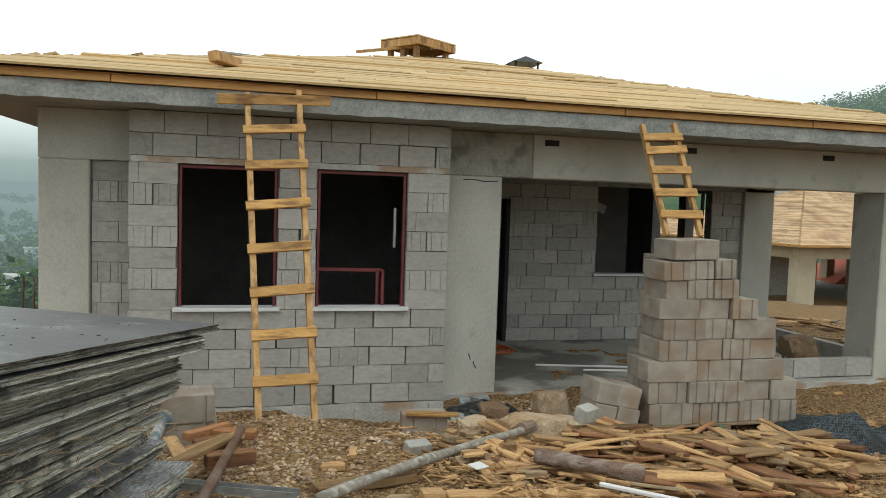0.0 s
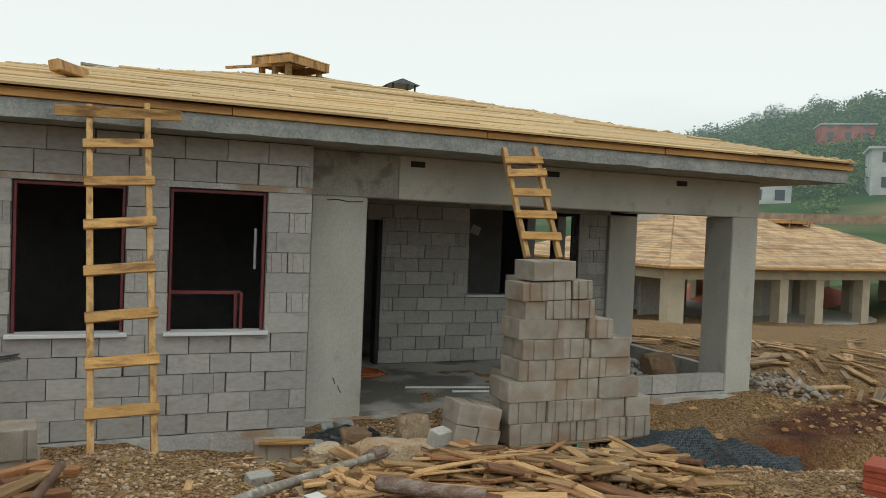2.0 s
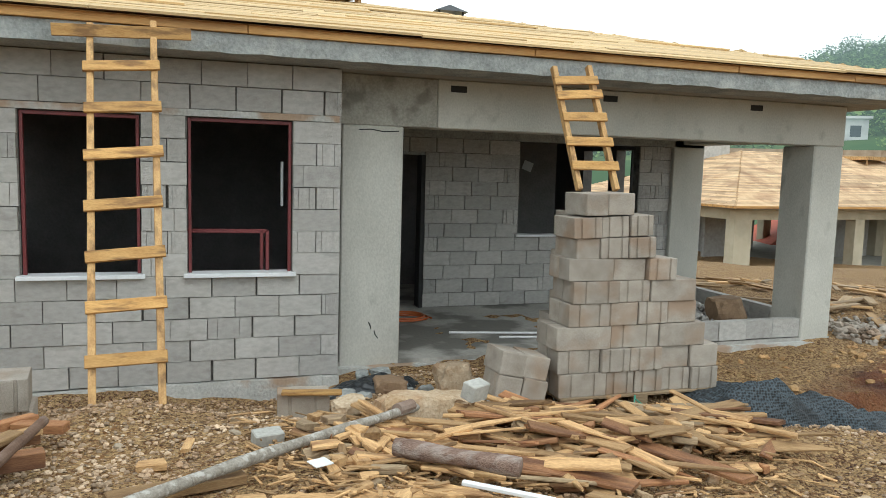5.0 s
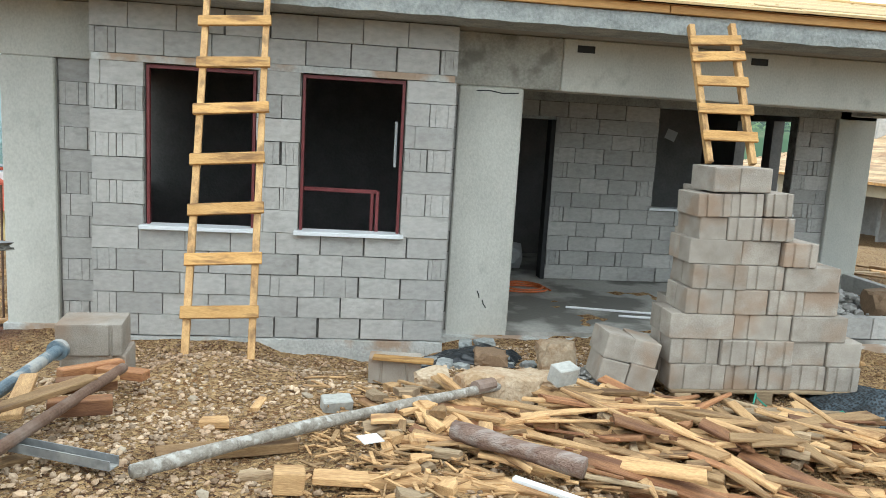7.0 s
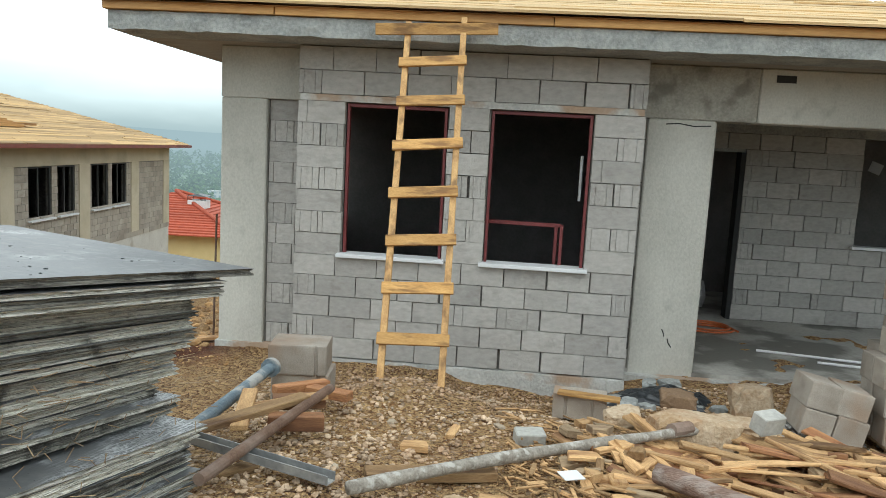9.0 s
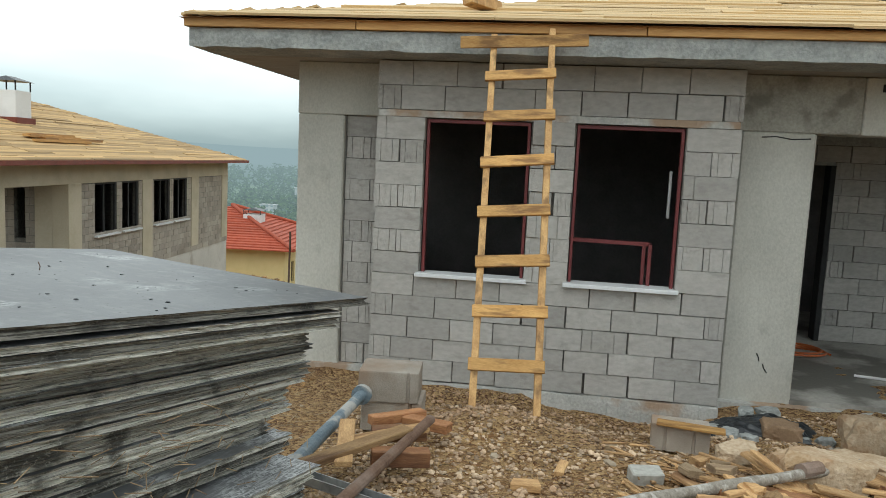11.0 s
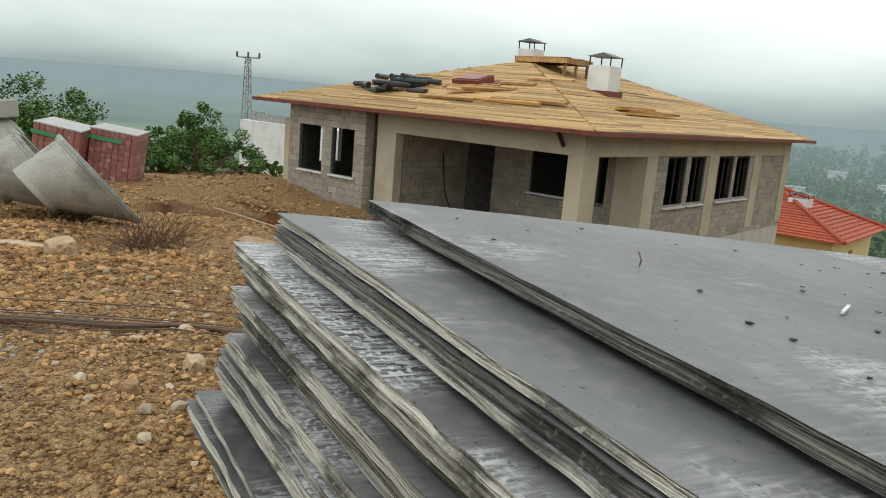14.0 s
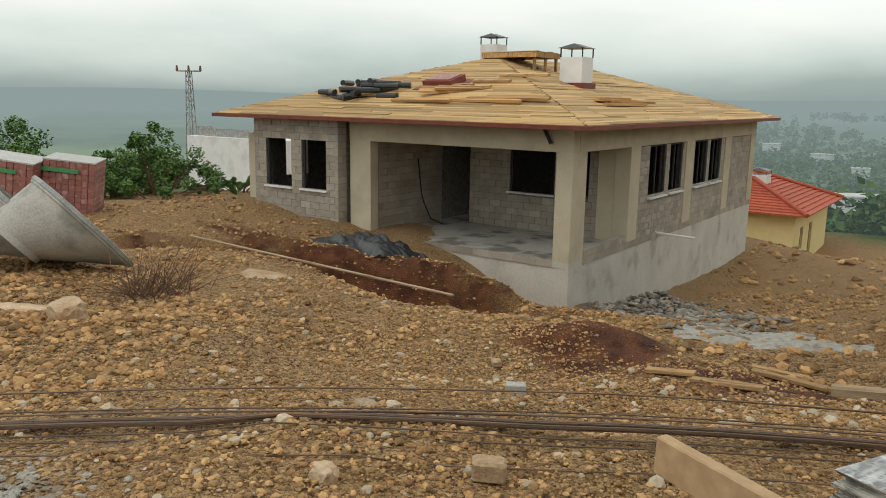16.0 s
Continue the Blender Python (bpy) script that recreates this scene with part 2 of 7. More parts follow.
M["bush"] = rough_mat("bush_leaf", (0.045, 0.115, 0.02), (0.12, 0.22, 0.05), 1.2, 0.7, 0, 30, vary=0.35)
M["tree"] = rough_mat("hill_tree_leaf", (0.045, 0.085, 0.03), (0.10, 0.16, 0.055), 0.08, 0.8, 0, 2, vary=0.35)
M["twig"] = rough_mat("dry_twig", (0.10, 0.055, 0.035), (0.19, 0.11, 0.07), 6, 0.9, 0, 30, vary=0.2)
M["orange"] = rough_mat("orange_hose_rubber", (0.42, 0.09, 0.02), (0.52, 0.13, 0.03), 6, 0.5, 0, 30, vary=0)
M["bag"] = rough_mat("white_cement_bag", (0.40, 0.40, 0.39), (0.55, 0.55, 0.54), 6, 0.8, 0.4, 30, vary=0.05)
M["sack"] = rough_mat("brown_sack", (0.19, 0.12, 0.07), (0.30, 0.20, 0.12), 7, 0.9, 0.6, 60, vary=0.05)
M["retaining"] = rough_mat("reddish_stone_wall", (0.30, 0.20, 0.13), (0.46, 0.34, 0.25), 0.8, 0.95, 0.5, 2.2, vary=0)
M["dark_pane"] = rough_mat("dark_pane", (0.03, 0.035, 0.04), (0.05, 0.055, 0.06), 3, 0.15, 0, 20, vary=0)


def node_kit(name):
    """A fresh material with short helpers for noise, ranges and colour mixes."""
    m = bpy.data.materials.new(name)
    m.use_nodes = True
    n, l = m.node_tree.nodes, m.node_tree.links
    tc = n.new("ShaderNodeTexCoord")

    def dot(vec, scale):
        d = n.new("ShaderNodeVectorMath")
        d.operation = "DOT_PRODUCT"
        l.new(tc.outputs["Object"], d.inputs[0])
        d.inputs[1].default_value = [c * scale for c in vec]
        return d.outputs["Value"]

    def join(x, y, z):
        c = n.new("ShaderNodeCombineXYZ")
        for i, q in enumerate((x, y, z)):
            l.new(q, c.inputs[i])
        return c.outputs[0]

    def noise_of(vec, scale, detail=4):
        t = n.new("ShaderNodeTexNoise")
        t.inputs["Scale"].default_value, t.inputs["Detail"].default_value = scale, detail
        l.new(vec or tc.outputs["Object"], t.inputs["Vector"])
        return t.outputs["Fac"]

    def span(fac, lo, hi, top=1.0):
        r = n.new("ShaderNodeMapRange")
        r.inputs["From Min"].default_value, r.inputs["From Max"].default_value, r.inputs["To Max"].default_value = lo, hi, top
        l.new(fac, r.inputs["Value"])
        return r.outputs[0]

    def mix(fac, a, b):
        k = n.new("ShaderNodeMixRGB")
        l.new(fac, k.inputs[0])
        for i, c in ((1, a), (2, b)):
            if isinstance(c, tuple):
                k.inputs[i].default_value = (*c, 1)
            else:
                l.new(c, k.inputs[i])
        return k.outputs[0]

    def times(a, b):
        k = n.new("ShaderNodeMath")
        k.operation = "MULTIPLY"
        l.new(a, k.inputs[0])
        l.new(b, k.inputs[1])
        return k.outputs[0]

    def finish(col, height, strength, dist, rough):
        bsdf = n["Principled BSDF"]
        l.new(col, bsdf.inputs["Base Color"])
        if isinstance(rough, float):
            bsdf.inputs["Roughness"].default_value = rough
        else:
            l.new(rough, bsdf.inputs["Roughness"])
        bp = n.new("ShaderNodeBump")
        bp.inputs["Strength"].default_value, bp.inputs["Distance"].default_value = strength, dist
        l.new(height, bp.inputs["Height"])
        l.new(bp.outputs[0], bsdf.inputs["Normal"])
        return m

    return n, l, dot, join, noise_of, span, mix, times, finish


SHEET_LONG, SHEET_SHORT, SHEET_UP = (0.326, 0.945, 0.0), (-0.971, 0.237, 0.0), (0.0, 0.0, 1.0)


def ply_edge_material(name, dark, mid, pale):
    """Weathered plywood edge: thin veneer lines along the sheet, moss-dark blotches, torn fibres."""
    n, l, dot, join, noise_of, span, mix, times, finish = node_kit(name)
    uv, sp = n.new("ShaderNodeTexCoord"), n.new("ShaderNodeSeparateXYZ")
    l.new(uv.outputs["UV"], sp.inputs[0])

    def grain(along, across):
        c = n.new("ShaderNodeCombineXYZ")
        for i, q in ((0, along), (1, across)):
            k = n.new("ShaderNodeMath")
            k.operation = "MULTIPLY"
            k.inputs[1].default_value = q
            l.new(sp.outputs[i], k.inputs[0])
            l.new(k.outputs[0], c.inputs[i])
        return c.outputs[0]

    lines = noise_of(grain(2.5, 230), 1.0, 3)
    fibre = noise_of(grain(16, 420), 1.0, 4)
    blot, grit = noise_of(None, 6.0, 6), noise_of(None, 95.0, 3)
    col = mix(span(lines, 0.40, 0.60), mid, pale)
    col = mix(span(fibre, 0.54, 0.66, 0.8), col, dark)
    col = mix(span(blot, 0.54, 0.64, 0.8), col, dark)
    col = mix(span(grit, 0.56, 0.70, 0.5), col, pale)
    info, hs = n.new("ShaderNodeObjectInfo"), n.new("ShaderNodeHueSaturation")
    l.new(span(info.outputs["Random"], -1.2, 1.6, 2.05), hs.inputs["Value"])
    l.new(col, hs.inputs["Color"])
    return finish(hs.outputs[0], fibre, 1.0, 0.012, 0.9)


def ply_face_material(name, c1, c2, cement, cover):
    """Film-faced plywood: grey film with cement scrapes lying in patches and dark pits."""
    n, l, dot, join, noise_of, span, mix, times, finish = node_kit(name)
    broad, patch = noise_of(None, 1.6, 5), noise_of(None, 2.7, 4)
    scrape = noise_of(join(dot(SHEET_LONG, 15), dot(SHEET_SHORT, 105), dot(SHEET_UP, 1)), 1.0, 5)
    flake, pit = noise_of(None, 85.0, 5), noise_of(None, 70.0, 2)
    col = mix(span(broad, 0.36, 0.64), c1, c2)
    col = mix(times(span(patch, cover, cover + 0.14), span(scrape, 0.44, 0.66)), col, cement)
    col = mix(times(span(patch, cover + 0.03, cover + 0.15), span(flake, 0.50, 0.62)), col, cement)
    col = mix(span(noise_of(None, 22.0, 6), 0.50, 0.66, 0.35), col, (0.24, 0.235, 0.225))
    col = mix(span(pit, 0.68, 0.74), col, (0.03, 0.03, 0.03))
    return finish(col, flake, 0.18, 0.003, 0.42)


def net_material(name):
    """Woven dark blue net: pale strands round small dark holes."""
    n, l, dot, join, noise_of, span, mix, times, finish = node_kit(name)
    vor = n.new("ShaderNodeTexVoronoi")
    vor.inputs["Scale"].default_value, vor.inputs["Randomness"].default_value = 44, 0.35
    tc = n.new("ShaderNodeTexCoord")
    l.new(tc.outputs["Object"], vor.inputs["Vector"])
    col = mix(span(vor.outputs["Distance"], 0.34, 0.60), (0.005, 0.006, 0.007), (0.055, 0.075, 0.09))
    col = mix(span(noise_of(None, 2.2, 5), 0.50, 0.62, 0.7), col, (0.012, 0.013, 0.014))
    return finish(col, vor.outputs["Distance"], 0.8, 0.012, 0.6)


M["ply_top"] = ply_face_material("film_faced_plywood_face", (0.09, 0.095, 0.10), (0.155, 0.16, 0.165), (0.50, 0.51, 0.51), 0.55)
M["ply_dark"] = ply_face_material("damp_plywood_face", (0.06, 0.063, 0.066), (0.17, 0.175, 0.178), (0.60, 0.62, 0.63), 0.42)
M["ply_edge"] = ply_edge_material("grey_plywood_edge", (0.05, 0.047, 0.04), (0.26, 0.25, 0.22), (0.56, 0.545, 0.49))
M["ply_edge_black"] = ply_edge_material("dark_plywood_edge", (0.014, 0.013, 0.012), (0.06, 0.056, 0.048), (0.24, 0.23, 0.20))
M["ply_edge_pale"] = ply_edge_material("pale_plywood_edge", (0.10, 0.095, 0.08), (0.40, 0.385, 0.335), (0.64, 0.625, 0.565))
M["tarp"] = net_material("dark_blue_net_tarpaulin")


# ---- building helpers ----
class Solid:
    """Gathers boxes, rods and the like into one mesh."""

    def __init__(self):
        self.v, self.f = [], []

    def add(self, verts, faces):
        k = len(self.v)
        self.v.extend(tuple(p) for p in verts)
        self.f.extend(tuple(k + i for i in q) for q in faces)
        return self

    def box(self, x0, x1, y0, y1, z0, z1, m=None):
        vs = [Vector((x, y, z)) for z in (z0, z1) for y in (y0, y1) for x in (x0, x1)]
        if m:
            vs = [m @ p for p in vs]
        return self.add(vs, ((0, 2, 3, 1), (4, 5, 7, 6), (0, 1, 5, 4), (2, 6, 7, 3), (0, 4, 6, 2), (1, 3, 7, 5)))

    def cbox(self, x0, x1, y0, y1, z0, z1, c=0.004, m=None):
        """A box with its top and bottom rims chamfered along every edge of the sides."""
        ring = lambda z, k: [(x0 + k, y0, z), (x1 - k, y0, z), (x1, y0 + k, z), (x1, y1 - k, z), (x1 - k, y1, z), (x0 + k, y1, z), (x0, y1 - k, z), (x0, y0 + k, z)]
        inner = lambda z: [(x0 + c, y0 + c, z)] * 0 + [(x0 + 2 * c, y0 + c, z), (x1 - 2 * c, y0 + c, z), (x1 - c, y0 + 2 * c, z), (x1 - c, y1 - 2 * c, z), (x1 - 2 * c, y1 - c, z), (x0 + 2 * c, y1 - c, z), (x0 + c, y1 - 2 * c, z), (x0 + c, y0 + 2 * c, z)]
        vs = inner(z0) + ring(z0 + c, c) + ring(z1 - c, c) + inner(z1)
        if m:
            vs = [m @ Vector(p) for p in vs]
        fs = [tuple(range(7, -1, -1)), tuple(range(24, 32))]
        for r in range(3):
            for i in range(8):
                a, b = r * 8 + i, r * 8 + (i + 1) % 8
                fs.append((a, b, b + 8, a + 8))
        return self.add(vs, fs)

    def wall(self, a0, a1, d0, d1, z0, z1, holes=(), along="x"):
        """A straight wall with rectangular holes (a0, a1, z0, z1) through it."""
        cuts = sorted({a0, a1, *[h[0] for h in holes], *[h[1] for h in holes]})
        for s, e in zip(cuts, cuts[1:]):
            mid = (s + e) / 2
            spans, z = [], z0
            for h in sorted((h for h in holes if h[0] < mid < h[1]), key=lambda q: q[2]):
                if h[2] > z:
                    spans.append((z, h[2]))
                z = h[3]
            if z < z1:
                spans.append((z, z1))
            for b, t in spans:
                if along == "x":
                    self.box(s, e, d0, d1, b, t)
                else:
                    self.box(d0, d1, s, e, b, t)
        return self

    def rod(self, a, b, r, r2=None, n=10):
        a, b = Vector(a), Vector(b)
        r2 = r if r2 is None else r2
        q = (b - a).to_track_quat("Z", "Y")
        vs = [p + q @ Vector((k * math.cos(2 * math.pi * i / n), k * math.sin(2 * math.pi * i / n), 0)) for p, k in ((a, r), (b, r2)) for i in range(n)]
        fs = [(i, (i + 1) % n, n + (i + 1) % n, n + i) for i in range(n)] + [tuple(range(n - 1, -1, -1)), tuple(range(n, 2 * n))]
        return self.add(vs, fs)

    def tube(self, pts, r, n=8):
        pts = [Vector(p) for p in pts]
        vs, fs = [], []
        for i, p in enumerate(pts):
            d = (pts[min(i + 1, len(pts) - 1)] - pts[max(i - 1, 0)])
            q = d.to_track_quat("Z", "Y")
            rr = r[i] if isinstance(r, (list, tuple)) else r
            vs += [p + q @ Vector((rr * math.cos(2 * math.pi * k / n), rr * math.sin(2 * math.pi * k / n), 0)) for k in range(n)]
        for i in range(len(pts) - 1):
            for k in range(n):
                a, b = i * n + k, i * n + (k + 1) % n
                fs.append((a, b, b + n, a + n))
        fs += [tuple(range(n - 1, -1, -1)), tuple(range((len(pts) - 1) * n, len(pts) * n))]
        return self.add(vs, fs)

    def mesh(self, name, mat, smooth=False):
        me = bpy.data.meshes.new(name)
        me.from_pydata(self.v, [], self.f)
        me.materials.append(mat)
        if smooth:
            me.polygons.foreach_set("use_smooth", [True] * len(me.polygons))
        me.update()
        return me

    def put(self, name, mat, parent=None, label="", smooth=False):
        ob = new(name, self.mesh(name, mat, smooth))
        if parent:
            ob.parent = parent
        if label:
            ob["label"] = label
        return ob


def empty(name, m=None):
    ob = new(name)
    if m:
        ob.matrix_basis = m
    return ob


def piece(name, me, m, parent=None):
    ob = new(name, me)
    ob.matrix_basis = m
    if parent:
        ob.parent = parent
    return ob


def structure(ob, label, category):
    return tagged(ob, label, category, kind="structure")


def grooved_block(length, depth, height, grooves, c=0.005, cut=0.012):
    """A pumice block whose front and back carry upright grooves at the given places along it."""
    s = Solid()
    xs = [-length / 2]
    prof = []
    for g in grooves:
        prof += [(g - 0.012, 0), (g - 0.007, cut), (g + 0.007, cut), (g + 0.012, 0)]
    front = [(-length / 2 + c, 0), *prof, (length / 2 - c, 0), (length / 2, c)]
    front = [(-length / 2, c)] + front
    y0, y1 = -depth / 2, depth / 2
    out = [(x, y0 + k) for x, k in front] + [(x, y1 - k) for x, k in reversed(front)]
    n = len(out)
    z0, z1 = -height / 2, height / 2
    vs = [(x * 0.985, y * 0.985, z0) for x, y in out] + [(x, y, z0 + c) for x, y in out] + [(x, y, z1 - c) for x, y in out] + [(x * 0.985, y * 0.985, z1) for x, y in out]
    fs = [tuple(range(n - 1, -1, -1)), tuple(range(3 * n, 4 * n))]
    for r in range(3):
        for i in range(n):
            a, b = r * n + i, r * n + (i + 1) % n
            fs.append((a, b, b + n, a + n))
    return s.add(vs, fs)


# ---- ground ----
KNOTS = [
    (1.1, 6.0, 0.58), (2.1, 5.4, 0.56), (2.2, 4.6, 0.64), (1.3, 4.3, 0.68), (1, 1, 0.62), (3.9, 8.2, 0.06), (2.2, 8.2, -0.12), (0.5, 8.0, 0.0),
    (-1, 8.5, 0.0), (4.9, 6.9, 0.05), (5.8, 7.3, 0.04), (6.6, 6.6, -0.02), (3.4, 5.6, 0.42), (4.6, 5.0, 0.42), (5.6, 4.3, 0.44), (12, 9.4, 0.25), (9.0, 8.3, 0.06), (16, 12, -0.2), (7.5, 7.6, 0.0), (6.4, 3.6, 0.5),
    (26, 29, -2.6), (14, 20, -0.9), (20, 5, 0.6), (-11.0, 20.7, -3.5), (-11.2, 23.2, -3.7), (-9.8, 22, -3.5), (-10.8, 26, -3.85), (0.5, 6.25, 0.36), (2.45, 6.85, 0.16), (-2.9, 3.6, 0.50), (-3.4, 3.1, 0.53), (-3.1, 2.7, 0.60), (-1.6, 5.0, 0.42), (-4.5, 5.8, -0.13), (-5.6, 7.0, -0.45), (-9.2, 4.5, -0.10),
    (-8.2, 3.6, 0.22), (-10.2, 4.2, 0.02), (-12.0, 5.0, -0.1), (-12, 7.2, -0.45), (-16.6, 9.3, -0.95), (-23.5, 9.3, -1.08), (-10.6, 16.2, -2.85), (-9.0, 17.5, -2.9), (-9.0, 12.0, -1.75), (-12.6, 12.6, -1.55), (-16.5, 12.6, -1.5), (-11.6, 29, -3.9),
    (-22, 14.6, -1.05), (-18.2, 15.0, -1.35), (-17, 15.4, -1.6), (-5.6, 12.6, -1.6), (-4, 13, -1.5), (-2.5, 9.5, -0.55), (-4, 20, -2.6), (-18, 48, -7), (-5, 40, -6),
    (0, -10, 0.7), (30, -10, 1.2), (-30, -12, -0.6), (-35, 12, -2.6), (-30, 18, -2.2), (-27, 14, -1.7), (-60, 35, -6), (40, 40, -3), (-40, 25, -4.6), (0, 60, -9), (-30, 70, -12), (60, 30, 0), (60, -20, 3), (-80, 0, -5)]


def knot_height(x, y):
    k = np.array(KNOTS)
    w = 1.0 / ((k[:, 0] - x) ** 2 + (k[:, 1] - y) ** 2 + 0.10) ** 1.7
    return float((w * k[:, 2]).sum() / w.sum())


def trench(x, y):
    """A dug hollow before the second house and a small one beside the block stack."""
    d = 0.0
    u, v = (x + 13.4) * 0.966 + (y - 10.9) * 0.259, -(x + 13.4) * 0.259 + (y - 10.9) * 0.966
    q = max(abs(u + 0.2) / 3.7, abs(v) / 1.5) + 0.12 * noise.noise(Vector((x, y, 8)))
    d -= 1.45 * max(0.0, min(1.0, (1.25 - q) * 3))
    d += 0.35 * math.exp(-((v - 2.0) / 0.6) ** 2) * max(0.0, min(1.0, (4.2 - abs(u)) * 1.5)) * (0.7 + 0.6 * noise.noise(Vector((x * 1.5, y * 1.5, 3))))
    d += 0.22 * math.exp(-((x + 5.4) ** 2 + (y - 8.3) ** 2) / 0.35)
    u, v = x - 7.6, y - 6.1
    d -= 0.30 * max(0.0, min(1.0, (1.2 - math.hypot(u / 1.2, v / 0.6)) * 2))
    return d


def ground_z(x, y):
    z = knot_height(x, y) + trench(x, y)
    r = math.hypot(x, y - 5)
    if r > 70:
        z -= min((r - 70) * 0.3, 34.0)
    p = Vector((x, y, 0))
    z += 0.05 * noise.noise(p * 0.9) + 0.05 * noise.noise(p * 2.3 + Vector((7, 3, 0))) * min(1, r / 4)
    if r < 40:
        z += 0.030 * noise.noise(p * 6.5) + 0.014 * noise.noise(p * 15)
    return z


def steps(lo, hi, a, b, fine, grow):
    xs = list(np.arange(a, b, fine))
    d, x = fine, b
    while x < hi:
        xs.append(x)
        d *= grow
        x += d
    d, x = fine, a
    while x > lo:
        d *= grow
        x -= d
        xs.insert(0, x)
    return xs


gx, gy = steps(-420, 420, -8.5, 8.5, 0.11, 1.032), steps(-120, 520, 2.0, 9.2, 0.11, 1.032)
g = Solid()
g.v = [(x, y, ground_z(x, y)) for y in gy for x in gx]
nx = len(gx)
g.f = [(j * nx + i, j * nx + i + 1, (j + 1) * nx + i + 1, (j + 1) * nx + i) for j in range(len(gy) - 1) for i in range(nx - 1)]


def earth_material():
    m = bpy.data.materials.new("stony_orange_earth")
    m.use_nodes = True
    n, l = m.node_tree.nodes, m.node_tree.links
    bsdf = n["Principled BSDF"]
    bsdf.inputs["Roughness"].default_value = 0.95
    tc = n.new("ShaderNodeTexCoord")

    def tex(scale, detail=6):
        t = n.new("ShaderNodeTexNoise")
        t.inputs["Scale"].default_value, t.inputs["Detail"].default_value = scale, detail
        l.new(tc.outputs["Object"], t.inputs["Vector"])
        return t.outputs["Fac"]

    def ramp(fac, lo, hi):
        r = n.new("ShaderNodeMapRange")
        r.inputs["From Min"].default_value, r.inputs["From Max"].default_value = lo, hi
        l.new(fac, r.inputs["Value"])
        return r.outputs[0]

    def mix(fac, a, b):
        k = n.new("ShaderNodeMixRGB")
        l.new(fac, k.inputs[0])
        for i, c in ((1, a), (2, b)):
            if isinstance(c, tuple):
                k.inputs[i].default_value = (*c, 1)
            else:
                l.new(c, k.inputs[i])
        return k.outputs[0]

    vor = n.new("ShaderNodeTexVoronoi")
    vor.inputs["Scale"].default_value = 38
    l.new(tc.outputs["Object"], vor.inputs["Vector"])
    vor2 = n.new("ShaderNodeTexVoronoi")
    vor2.inputs["Scale"].default_value = 75
    l.new(tc.outputs["Object"], vor2.inputs["Vector"])
    bw = n.new("ShaderNodeRGBToBW")
    l.new(vor.outputs["Color"], bw.inputs[0])
    bw2 = n.new("ShaderNodeRGBToBW")
    l.new(vor2.outputs["Color"], bw2.inputs[0])
    soil = mix(ramp(tex(1.3), 0.38, 0.62), (0.10, 0.040, 0.012), (0.25, 0.12, 0.040))
    soil = mix(ramp(tex(0.35), 0.55, 0.68), soil, (0.115, 0.040, 0.017))
    pebble = mix(bw.outputs[0], (0.12, 0.052, 0.017), (0.58, 0.38, 0.175))
    pebble2 = mix(bw2.outputs[0], (0.07, 0.030, 0.010), (0.50, 0.315, 0.14))
    col = mix(ramp(bw2.outputs[0], 0.35, 0.6), soil, pebble2)
    col = mix(ramp(bw.outputs[0], 0.45, 0.62), col, pebble)
    col = mix(ramp(tex(0.55), 0.64, 0.72), col, (0.28, 0.19, 0.105))
    # churned red soil where the ground was dug
    def patch(cx, cy, rx, ry, turn):
        mp = n.new("ShaderNodeMapping")
        mp.vector_type = "TEXTURE"
        mp.inputs["Location"].default_value, mp.inputs["Rotation"].default_value, mp.inputs["Scale"].default_value = (cx, cy, 0), (0, 0, radians(turn)), (rx, ry, 60)
        l.new(tc.outputs["Object"], mp.inputs["Vector"])
        le = n.new("ShaderNodeVectorMath")
        le.operation = "LENGTH"
        l.new(mp.outputs[0], le.inputs[0])
        ma = n.new("ShaderNodeMath")
        ma.operation = "MULTIPLY_ADD"
        ma.inputs[1].default_value = 1.1
        l.new(tex(1.1), ma.inputs[0])
        l.new(le.outputs["Value"], ma.inputs[2])
        return ramp(ma.outputs[0], 1.75, 1.35)

    red = mix(ramp(tex(3.0), 0.4, 0.62), (0.085, 0.024, 0.008), (0.20, 0.070, 0.024))
    for q in ((-13.4, 11.0, 5.0, 2.3, 15), (-5.35, 8.2, 0.95, 0.8, 0), (-2.6, 8.2, 2.2, 0.9, 20), (9.6, 7.2, 2.2, 0.6, 10), (7.6, 6.0, 1.1, 0.5, 0), (-15.5, 13.0, 4.0, 0.8, 8)):
        col = mix(patch(*q), col, red)
    # grass away from the building site
    geo = n.new("ShaderNodeNewGeometry")
    ln = n.new("ShaderNodeVectorMath")
    ln.operation = "LENGTH"
    l.new(tc.outputs["Object"], ln.inputs[0])
    ad = n.new("ShaderNodeMath")
    ad.operation = "MULTIPLY_ADD"
    ad.inputs[1].default_value = 40
    l.new(tex(0.06), ad.inputs[0])
    l.new(ln.outputs["Value"], ad.inputs[2])
    green = mix(ramp(tex(0.05), 0.4, 0.6), (0.04, 0.08, 0.025), (0.095, 0.13, 0.042))
    col = mix(ramp(ad.outputs[0], 72, 84), col, green)
    l.new(col, bsdf.inputs["Base Color"])
    hsum = n.new("ShaderNodeMath")
    hsum.operation = "MULTIPLY_ADD"
    hsum.inputs[1].default_value = 0.5
    l.new(vor2.outputs["Distance"], hsum.inputs[0])
    l.new(vor.outputs["Distance"], hsum.inputs[2])
    bp = n.new("ShaderNodeBump")
    bp.inputs["Strength"].default_value, bp.inputs["Distance"].default_value, bp.invert = 1.0, 0.045, True
    l.new(hsum.outputs[0], bp.inputs["Height"])
    l.new(bp.outputs[0], bsdf.inputs["Normal"])
    return m


